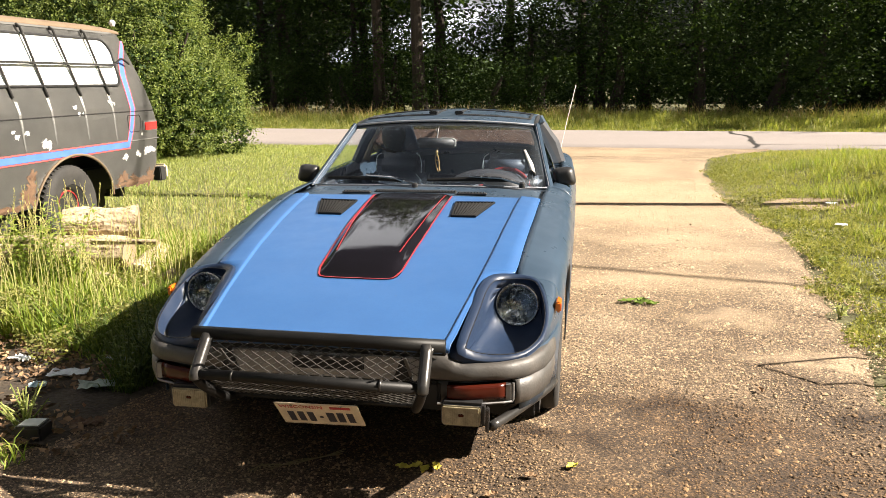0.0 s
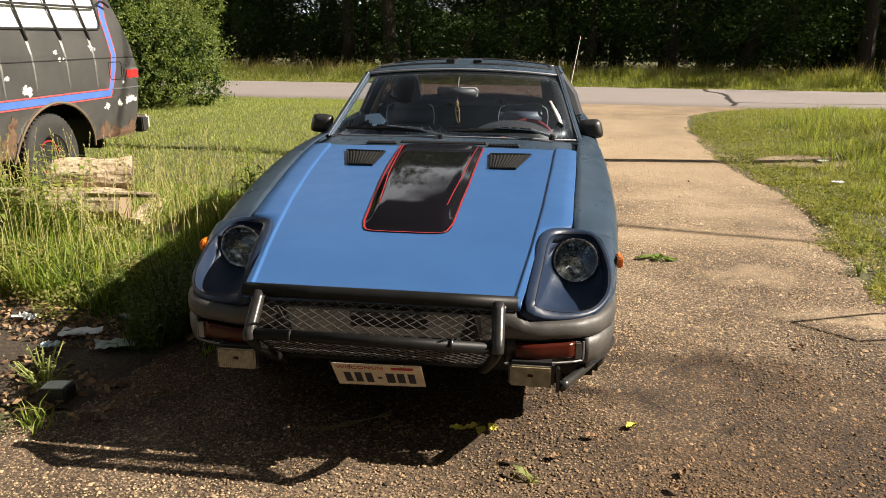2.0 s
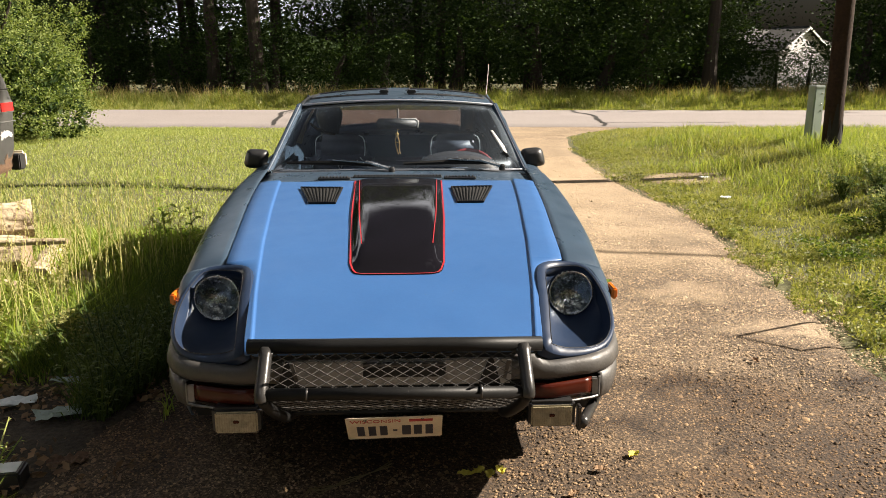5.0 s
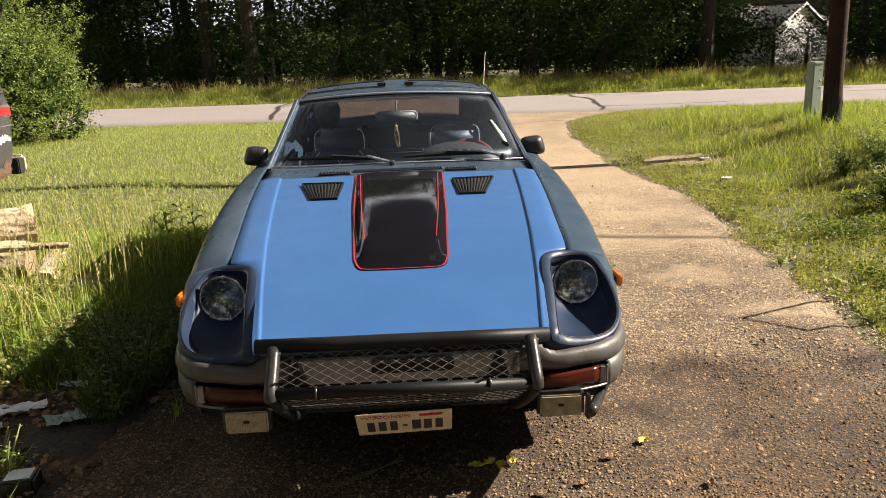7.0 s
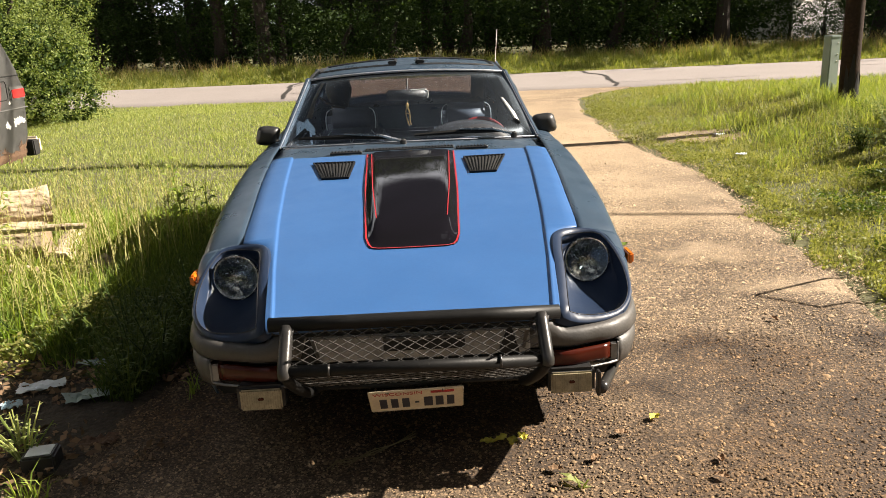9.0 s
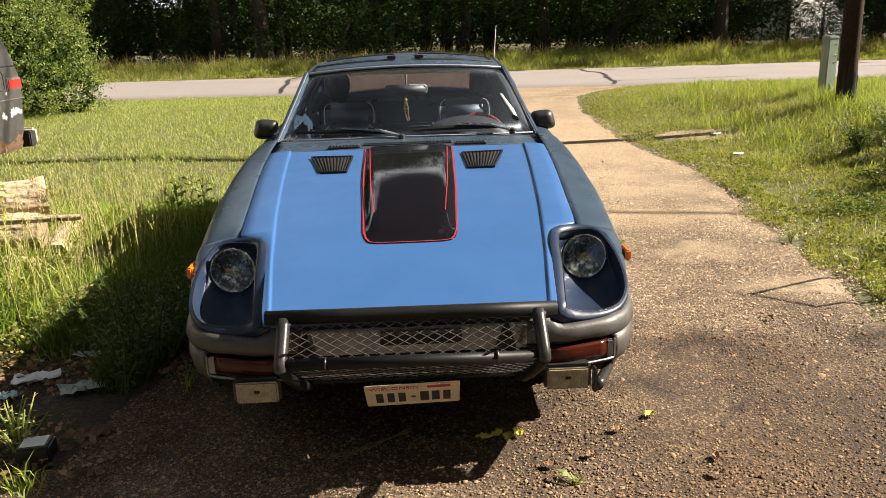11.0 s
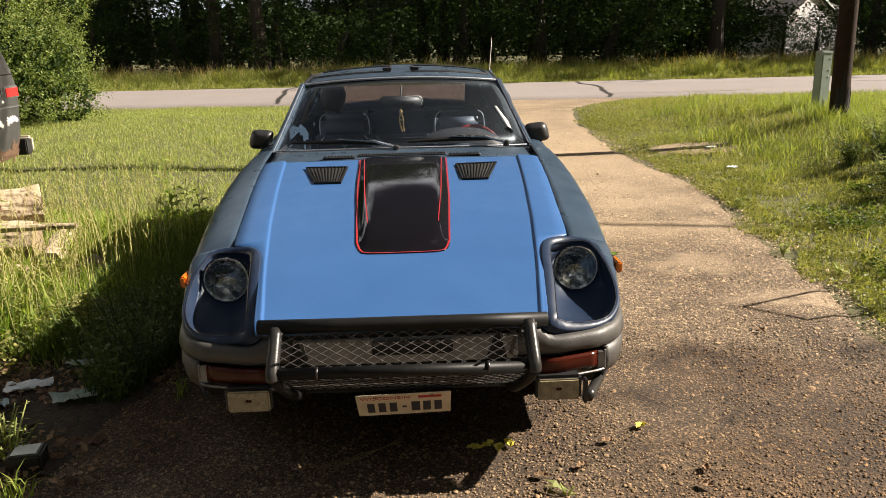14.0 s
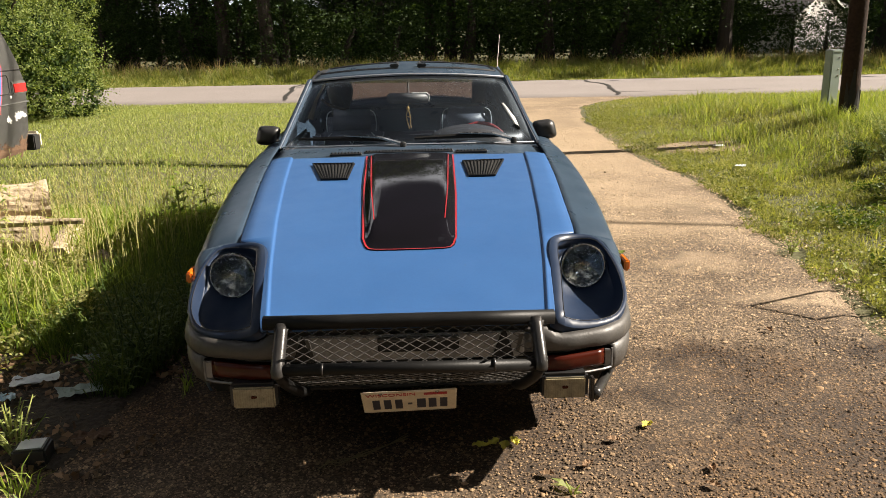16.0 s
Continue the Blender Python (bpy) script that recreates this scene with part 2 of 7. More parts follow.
M = dict(
    blue=material("hood_blue_paint", (0.036, 0.105, 0.268), 0.4, spec=0.4, second=(0.031, 0.091, 0.238), scale=5, amount=0.5, grain=0.04, bump=0.0003, bump_scale=9, rough_vary=0.05,
                  third=(0.05, 0.10, 0.2), third_scale=26, third_edges=(0.72, 0.76)),
    slate=material("slate_blue_paint", (0.038, 0.061, 0.092), 0.32, spec=0.4, second=(0.027, 0.045, 0.07), scale=4, amount=0.7, grain=0.05, bump=0.0003, bump_scale=9, rough_vary=0.08),
    black=material("gloss_black_paint", (0.006, 0.0055, 0.007), 0.06, spec=0.4, second=(0.008, 0.007, 0.01), scale=6),
    red=material("red_pinstripe", (0.30, 0.022, 0.03), 0.4, second=(0.5, 0.02, 0.02), scale=20),
    plastic=material("black_plastic", (0.016, 0.016, 0.017), 0.42, second=(0.03, 0.03, 0.03), scale=15, bump=0.0004, bump_scale=300),
    rubber=material("weathered_grey_bumper", (0.074, 0.066, 0.059), 0.5, second=(0.045, 0.044, 0.043), scale=7, amount=0.8, grain=0.1, bump=0.0008, bump_scale=120, rough_vary=0.1),
    bar=material("black_bar_paint", (0.006, 0.006, 0.006), 0.5, spec=0.22, second=(0.012, 0.0115, 0.011), scale=14, third=(0.06, 0.055, 0.05), third_scale=38, third_edges=(0.72, 0.76), bump=0.0004, bump_scale=150),
    navy=material("shaded_slate_paint", (0.014, 0.026, 0.056), 0.42, spec=0.3, second=(0.012, 0.02, 0.042), scale=5, rough_vary=0.08),
    tube=material("painted_black_steel", (0.03, 0.029, 0.028), 0.3, metal=0.35, second=(0.05, 0.047, 0.045), scale=14, amount=0.7, third=(0.16, 0.15, 0.14), third_scale=38, third_edges=(0.68, 0.72), bump=0.0004, bump_scale=150),
    mesh=material("steel_mesh", (0.10, 0.095, 0.09), 0.45, metal=0.4, second=(0.05, 0.048, 0.045), scale=30),
    brightened=material("brightened_grey_rubber", (0.30, 0.29, 0.28), 0.6, second=(0.2, 0.195, 0.19), scale=18, amount=0.8, grain=0.12),
    bright=material("pale_aluminium_trim", (0.40, 0.42, 0.47), 0.4, metal=0.6, second=(0.3, 0.31, 0.34), scale=25, rough_vary=0.1),
    worn_trim=material("worn_grey_trim", (0.24, 0.24, 0.245), 0.5, metal=0.5, second=(0.15, 0.145, 0.14), scale=25, amount=0.7, rough_vary=0.1),
    chrome=material("dull_chrome", (0.5, 0.5, 0.5), 0.22, metal=1.0, second=(0.28, 0.26, 0.23), scale=25, amount=0.7, rough_vary=0.1),
    tyre=material("tyre_rubber", (0.02, 0.019, 0.018), 0.8, second=(0.04, 0.037, 0.034), scale=12, grain=0.2, bump=0.001, bump_scale=90),
    dark=material("dark_underside", (0.012, 0.012, 0.012), 0.85, second=(0.02, 0.018, 0.016), scale=6),
    vinyl=material("dark_vinyl", (0.105, 0.118, 0.155), 0.45, spec=0.4, second=(0.085, 0.096, 0.13), scale=9, bump=0.0006, bump_scale=220),
    dash=material("black_dash_vinyl", (0.03, 0.032, 0.038), 0.55, spec=0.3, second=(0.04, 0.042, 0.05), scale=10, bump=0.0006, bump_scale=220),
    carpet=material("dark_carpet", (0.055, 0.06, 0.085), 0.95, grain=0.3, second=(0.03, 0.03, 0.035)),
    trim_light=material("pale_trim", (0.55, 0.55, 0.53), 0.5, second=(0.4, 0.4, 0.38), scale=18),
    beige=material("beige_cabin_trim", (0.34, 0.29, 0.21), 0.6, second=(0.26, 0.22, 0.16), scale=12),
    piping=material("light_piping", (0.6, 0.66, 0.7), 0.4),
    amber=material("amber_lens", (0.75, 0.2, 0.015), 0.2, second=(0.55, 0.12, 0.01), scale=40, coat=0.5),
    dark_amber=material("dark_amber_lens", (0.055, 0.009, 0.004), 0.2, second=(0.04, 0.006, 0.003), scale=30, spec=0.3),
    fog=material("dusty_fog_lens", (0.33, 0.29, 0.19), 0.25, second=(0.13, 0.11, 0.07), scale=34, grain=0.15, coat=0.4),
    plate=material("plate_cream", (0.62, 0.55, 0.42), 0.45, second=(0.48, 0.42, 0.32), scale=20, grain=0.08),
    gold=material("brass_charm", (0.6, 0.42, 0.18), 0.35, metal=0.6, second=(0.3, 0.2, 0.09), scale=60),
    ink=material("plate_ink", (0.03, 0.03, 0.045), 0.5, second=(0.05, 0.05, 0.06)),
    redwrap=material("red_wheel_rim", (0.30, 0.02, 0.022), 0.5, second=(0.16, 0.01, 0.01), scale=20),
    glass=glass("clear_windscreen", (0.94, 0.97, 1.0), 0.36, 0.95, 0.030, 0.25),
    side_glass=glass("tinted_side_glass", (0.92, 0.97, 1.0), 0.02, 0.84, 0.02),
    dusty=glass("dusty_rear_glass", (0.60, 0.53, 0.49), 0.05, 0.85, 0.02),
    smoke=material("smoked_roof_glass", (0.01, 0.012, 0.014), 0.08, coat=0.5, second=(0.02, 0.02, 0.02), scale=8),
    lens=glass("lamp_glass", (0.93, 0.94, 0.93), 0.02, 0.95),
    antenna=material("pale_antenna", (0.55, 0.42, 0.40), 0.4, second=(0.7, 0.66, 0.62), scale=40),
    mirror_back=material("grey_mirror_case", (0.055, 0.057, 0.06), 0.5, second=(0.12, 0.12, 0.12), scale=20),
    mirror=material("mirror_glass", (0.75, 0.78, 0.8), 0.03, metal=1.0),
    reflector=material("lamp_reflector", (0.96, 0.96, 0.97), 0.08, metal=0.75, second=(0.92, 0.92, 0.93), scale=40),
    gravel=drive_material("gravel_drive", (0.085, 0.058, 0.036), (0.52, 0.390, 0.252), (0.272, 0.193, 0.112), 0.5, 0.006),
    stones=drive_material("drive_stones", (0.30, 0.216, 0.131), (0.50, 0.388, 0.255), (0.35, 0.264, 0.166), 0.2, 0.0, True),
    soil=material("lawn_soil", (0.098, 0.092, 0.040), 0.95, second=(0.075, 0.085, 0.03), scale=1.7, grain=0.4, grain_scale=40, bump=0.02, bump_scale=22),
    mould=material("leaf_mould_soil", (0.04, 0.03, 0.02), 0.95, second=(0.075, 0.055, 0.035), scale=4, grain=0.5, grain_scale=50, bump=0.015, bump_scale=40),
    asphalt=material("old_asphalt", (0.25, 0.22, 0.208), 0.9, second=(0.205, 0.18, 0.17), scale=0.6, grain=0.14, grain_scale=90, bump=0.003, bump_scale=120),
    tar=material("tar_crack", (0.03, 0.028, 0.027), 0.6, second=(0.05, 0.045, 0.04), scale=8),
    van=material("chalky_grey_van_paint", (0.092, 0.092, 0.088), 0.6, second=(0.13, 0.128, 0.12), scale=2.2, amount=0.8, grain=0.08, bump=0.0006, bump_scale=20, rough_vary=0.1),
    van_roof=material("rusty_tan_roof", (0.125, 0.088, 0.055), 0.8, second=(0.19, 0.135, 0.085), scale=5, grain=0.15, bump=0.001, bump_scale=60),
    rust=material("rust", (0.10, 0.055, 0.032), 0.9, second=(0.19, 0.115, 0.065), scale=18, grain=0.3, bump=0.002, bump_scale=90),
    chalk=material("bare_white_primer", (0.75, 0.75, 0.73), 0.8, second=(0.6, 0.6, 0.58), scale=20),
    streak=material("faint_run_mark", (0.135, 0.135, 0.13), 0.65, second=(0.1, 0.1, 0.095), scale=25, amount=0.9),
    streak_mid=material("pale_run_mark", (0.21, 0.21, 0.2), 0.65, second=(0.14, 0.14, 0.135), scale=30, amount=0.9),
    streak_top=material("chalky_run_mark", (0.42, 0.42, 0.4), 0.65, second=(0.25, 0.25, 0.24), scale=30, amount=0.9),
    van_blue=material("van_blue_stripe", (0.055, 0.13, 0.42), 0.5, second=(0.09, 0.18, 0.45), scale=8),
    van_red=material("van_red_line", (0.5, 0.09, 0.09), 0.5, second=(0.4, 0.06, 0.06), scale=9),
    van_pane=material("sky_glare_window", (0.86, 0.88, 0.86), 0.45, second=(0.82, 0.84, 0.82), scale=2, spec=0.25),
    tail_red=material("tail_lamp_red", (0.62, 0.03, 0.03), 0.25, second=(0.45, 0.02, 0.02), scale=30, coat=0.4),
    bark=material("bark", (0.042, 0.032, 0.024), 0.95, second=(0.04, 0.03, 0.024), scale=9, grain=0.4, grain_scale=40, bump=0.02, bump_scale=25),
    pole=material("creosoted_pole", (0.036, 0.020, 0.012), 0.85, spec=0.2, second=(0.016, 0.010, 0.007), scale=5, grain=0.3, grain_scale=30, bump=0.006, bump_scale=30),
    tar_foot=material("charred_pole_foot", (0.012, 0.011, 0.01), 0.8, second=(0.03, 0.026, 0.022), scale=10),
    pedestal=material("pale_green_pedestal", (0.33, 0.39, 0.345), 0.55, second=(0.26, 0.31, 0.275), scale=6, grain=0.06),
    log=material("split_log_bark", (0.50, 0.41, 0.28), 0.95, second=(0.26, 0.18, 0.11), scale=9, grain=0.35, grain_scale=45, third=(0.14, 0.09, 0.055), third_scale=24, third_edges=(0.58, 0.66), bump=0.008, bump_scale=50),
    log_end=material("cut_log_end", (0.24, 0.185, 0.12), 0.9, second=(0.30, 0.2, 0.1), scale=9, grain=0.2),
    siding=material("white_siding", (0.78, 0.77, 0.74), 0.7, second=(0.7, 0.69, 0.66), scale=2),
    shingle=material("grey_roof_shingle", (0.065, 0.062, 0.06), 0.9, second=(0.045, 0.043, 0.04), scale=6, grain=0.3),
    paper=material("white_litter", (0.84, 0.86, 0.86), 0.7, second=(0.5, 0.53, 0.54), scale=15),
    blue_paper=material("pale_blue_litter", (0.4, 0.55, 0.62), 0.7, second=(0.6, 0.66, 0.68), scale=25),
    box=material("black_box_plastic", (0.015, 0.015, 0.016), 0.4, second=(0.03, 0.03, 0.03)),
    dead_leaf=material("dead_leaf", (0.2, 0.12, 0.065), 0.9, second=(0.3, 0.2, 0.11), scale=14, vary=0.5, island=True),
    yellow_leaf=material("yellow_leaf", (0.62, 0.52, 0.07), 0.7, second=(0.5, 0.5, 0.1), scale=30),
    green_leaf=leaf_material("fallen_green_leaf", (0.12, 0.19, 0.03), (0.2, 0.27, 0.05), 0.3),
    straw=material("dry_straw", (0.2, 0.15, 0.07), 0.9, second=(0.12, 0.1, 0.05), scale=20),
    lawn=leaf_material("lawn_grass", (0.15, 0.205, 0.05), (0.46, 0.465, 0.195), 0.42),
    clover=leaf_material("low_weed_leaves", (0.09, 0.11, 0.028), (0.31, 0.295, 0.10), 0.35),
    tall=leaf_material("tall_weeds", (0.13, 0.205, 0.03), (0.35, 0.385, 0.10), 0.42),
    bank=leaf_material("bank_grass", (0.115, 0.165, 0.03), (0.36, 0.37, 0.12), 0.42),
    rough=leaf_material("rough_grass", (0.115, 0.14, 0.035), (0.39, 0.36, 0.14), 0.4),
    seed=leaf_material("seed_heads", (0.27, 0.25, 0.09), (0.48, 0.44, 0.2), 0.3),
    verge=leaf_material("verge_grass", (0.09, 0.13, 0.025), (0.36, 0.34, 0.12), 0.4),
    dry_seed=leaf_material("dry_seed_heads", (0.20, 0.14, 0.065), (0.42, 0.32, 0.16), 0.3),
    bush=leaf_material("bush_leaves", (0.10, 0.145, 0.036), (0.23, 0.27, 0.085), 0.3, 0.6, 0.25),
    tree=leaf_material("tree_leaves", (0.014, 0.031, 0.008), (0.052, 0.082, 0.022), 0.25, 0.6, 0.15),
    # dark green weeds, coloured darker still for the shade they stand in
    dark_shaded_weed=leaf_material("dark_shaded_weed_leaves", (0.035, 0.065, 0.012), (0.13, 0.17, 0.035), 0.35),
    dry=leaf_material("dry_twigs", (0.14, 0.09, 0.05), (0.24, 0.17, 0.09), 0.1),
)

# ---- building helpers ----
def link_mesh(name, me, mat, parent=None, smooth=False):
    me.materials.append(mat)
    if smooth:
        me.polygons.foreach_set("use_smooth", [True] * len(me.polygons))
    ob = new(name, me)
    if parent is not None:
        ob.parent = parent
    return ob


def part(name, bm, mat, parent=None, label="", smooth=False):
    """One bmesh as one mesh object under a thing or a part."""
    me = bpy.data.meshes.new(name)
    bm.normal_update()
    bm.to_mesh(me)
    bm.free()
    ob = link_mesh(name, me, mat, parent, smooth)
    return tagged(ob, label) if label else ob


def thing(name, label, category, at=(0, 0, 0), rz=0.0, group="", kind=""):
    ob = new(name)
    ob.matrix_world = pose(*at, 0, 0, rz)
    return tagged(ob, label, category, group, kind)


def box_bm(cx, cy, cz, sx, sy, sz, bevel=0.0, seg=2, rot=None):
    bm = bmesh.new()
    bmesh.ops.create_cube(bm, size=1, matrix=Matrix.Diagonal((sx, sy, sz, 1)))
    if bevel:
        bmesh.ops.bevel(bm, geom=bm.edges[:], offset=bevel, segments=seg, affect="EDGES", clamp_overlap=True)
    m = Matrix.Translation((cx, cy, cz))
    bmesh.ops.transform(bm, matrix=m @ rot if rot is not None else m, verts=bm.verts)
    return bm


def tube_bm(points, radius, n=10, bm=None, cap=True):
    """A round tube along points; radius is one number or one for each point."""
    bm = bm or bmesh.new()
    pts = [Vector(p) for p in points]
    rad = radius if isinstance(radius, (list, tuple)) else [radius] * len(pts)
    rings = []
    ref = None
    for i, p in enumerate(pts):
        d = (pts[min(i + 1, len(pts) - 1)] - pts[max(i - 1, 0)]).normalized()
        if ref is None:
            ref = d.orthogonal().normalized()
        ref = (ref - d * ref.dot(d)).normalized()
        s = d.cross(ref)
        rings.append([bm.verts.new(p + rad[i] * (math.cos(a) * ref + math.sin(a) * s)) for a in (2 * math.pi * k / n for k in range(n))])
    for a, b in zip(rings, rings[1:]):
        for k in range(n):
            bm.faces.new((a[k], a[(k + 1) % n], b[(k + 1) % n], b[k]))
    if cap:
        bm.faces.new(rings[0][::-1])
        bm.faces.new(rings[-1])
    return bm


def bend(points, steps=6):
    """A smooth run of points through the given ones (Catmull-Rom)."""
    p = [Vector(q) for q in points]
    p = [2 * p[0] - p[1]] + p + [2 * p[-1] - p[-2]]
    out = []
    for i in range(1, len(p) - 2):
        for k in range(steps):
            t = k / steps
            a, b, c, d = p[i - 1], p[i], p[i + 1], p[i + 2]
            out.append(0.5 * ((2 * b) + (c - a) * t + (2 * a - 5 * b + 4 * c - d) * t * t + (3 * b - a - 3 * c + d) * t ** 3))
    out.append(p[-2])
    return out


def grid_bm(rows, close=False, bm=None):
    """A sheet through rows of points, all equally long."""
    bm = bm or bmesh.new()
    vs = [[bm.verts.new(q) for q in r] for r in rows]
    for a, b in zip(vs, vs[1:]):
        n = len(a)
        for k in range(n if close else n - 1):
            bm.faces.new((a[k], a[(k + 1) % n], b[(k + 1) % n], b[k]))
    return bm


def thicken(bm, depth):
    """Turns a sheet into a shell."""
    bm.normal_update()
    bmesh.ops.solidify(bm, geom=bm.faces[:], thickness=depth)
    return bm


def lathe_bm(profile, n=32, matrix=None, bm=None, cap=True):
    """A turned shape about z from (radius, height) pairs."""
    bm = bm or bmesh.new()
    rings = [[bm.verts.new((r * math.cos(a), r * math.sin(a), h)) for a in (2 * math.pi * k / n for k in range(n))] for r, h in profile]
    for a, b in zip(rings, rings[1:]):
        for k in range(n):
            bm.faces.new((a[k], a[(k + 1) % n], b[(k + 1) % n], b[k]))
    for ring, (r, h), flip in ((rings[0], profile[0], True), (rings[-1], profile[-1], False)):
        if cap and r > 1e-4:
            bm.faces.new(ring[::-1] if flip else ring)
    if matrix is not None:
        bmesh.ops.transform(bm, matrix=matrix, verts=bm.verts)
    return bm


def lerp(y, ys, xs):
    return float(np.interp(y, ys, xs))


def np_mesh(name, verts, loops, size):
    """A mesh from arrays: verts (n, 3), loops (m, size)."""
    me = bpy.data.meshes.new(name)
    me.vertices.add(len(verts))
    me.vertices.foreach_set("co", np.asarray(verts, dtype=np.float32).ravel())
    m = len(loops)
    me.loops.add(m * size)
    me.loops.foreach_set("vertex_index", np.asarray(loops, dtype=np.int32).ravel())
    me.polygons.add(m)
    me.polygons.foreach_set("loop_start", np.arange(0, m * size, size, dtype=np.int32))
    me.update(calc_edges=True)
    me.validate()
    return me


rng = np.random.default_rng(7)


def blades_mesh(name, xy, height, width, lean=0.35, z=0.0):
    """Grass blades at xy (n, 2): tapered, bent, one quad and one triangle tip each, drawn as triangles."""
    n = len(xy)
    h = np.broadcast_to(height, n)[:, None]
    w = np.broadcast_to(width, n)[:, None]
    a = rng.uniform(0, 2 * np.pi, n)
    side = np.stack([np.cos(a), np.sin(a), np.zeros(n)], 1)
    b = rng.uniform(0, 2 * np.pi, n)
    l = (rng.uniform(0.1, 1.0, n) * lean)[:, None]
    out = np.stack([np.cos(b), np.sin(b), np.zeros(n)], 1)
    base = np.column_stack([xy, np.broadcast_to(z, n) - 0.01])
    up = np.array([0, 0, 1.0])
    mid = base + up * h * 0.55 + out * h * l * 0.35
    tip = base + up * h * (1 - 0.35 * l) + out * h * l
    v = np.stack([base - side * w / 2, base + side * w / 2, mid + side * w * 0.4, mid - side * w * 0.4, tip], 1).reshape(-1, 3)
    i = np.arange(n)[:, None] * 5
    tri = np.concatenate([i + [0, 1, 2], i + [0, 2, 3], i + [3, 2, 4]], 1).reshape(-1, 3)
    return np_mesh(name, v, tri, 3)


def leaves_mesh(name, centre, size, flat=0.5, narrow=0.55):
    """Leaf quads (pointed, folded lozenges) at the centres (n, 3)."""
    n = len(centre)
    s = np.broadcast_to(size, n)[:, None]
    d = rng.normal(size=(n, 3))
    d[:, 2] *= flat
    d /= np.linalg.norm(d, axis=1)[:, None]
    e = rng.normal(size=(n, 3))
    e -= d * (e * d).sum(1)[:, None]
    e /= np.linalg.norm(e, axis=1)[:, None]
    f = np.cross(d, e)
    v = np.stack([centre - d * s * 0.5, centre + e * s * narrow * 0.5 + f * s * 0.08, centre + d * s * 0.5, centre - e * s * narrow * 0.5 + f * s * 0.08], 1).reshape(-1, 3)
    i = np.arange(n)[:, None] * 4
    return np_mesh(name, v, np.concatenate([i + [0, 1, 2], i + [0, 2, 3]], 1).reshape(-1, 3), 3)


# ---- ground, drive and road ----
def right_edge(y):
    return lerp(y, [-8, 1.26, 2.0, 2.7, 3.5, 4.4, 5.2, 6.5, 7.9, 10.2, 12.0, 13.2, 15.0], [2.3, 2.34, 2.5, 2.57, 2.68, 2.79, 2.82, 2.71, 2.70, 2.85, 3.15, 3.6, 5.0])


def left_edge(y):
    return lerp(y, [-8, 0.2, 0.9, 1.4, 2.5, 11.0, 13.0, 15.0], [-1.7, -1.5, -1.3, -1.2, -0.95, -1.05, -1.3, -2.6])


def ground_height(x, y):
    """The lawn's gentle rise and dips beside the drive."""
    def ease(v):
        v = min(1, max(0, v))
        return v * v * (3 - 2 * v)
    low = 0.05 * min(1, max(0, (x - 2.8) / 1.5)) * min(1, max(0, (14.3 - y) / 1.5))
    left = 0.10 * ease((-1.6 - x) / 2.2) * ease((y - 3.6) / 2.5) * ease((14.6 - y) / 2.5)
    return low + left + 0.22 * ease((x - 3.7) / 1.6) * ease((y - 1.5) / 4.0) * ease((13.6 - y) / 4.5) * ease((14 - x) / 4)


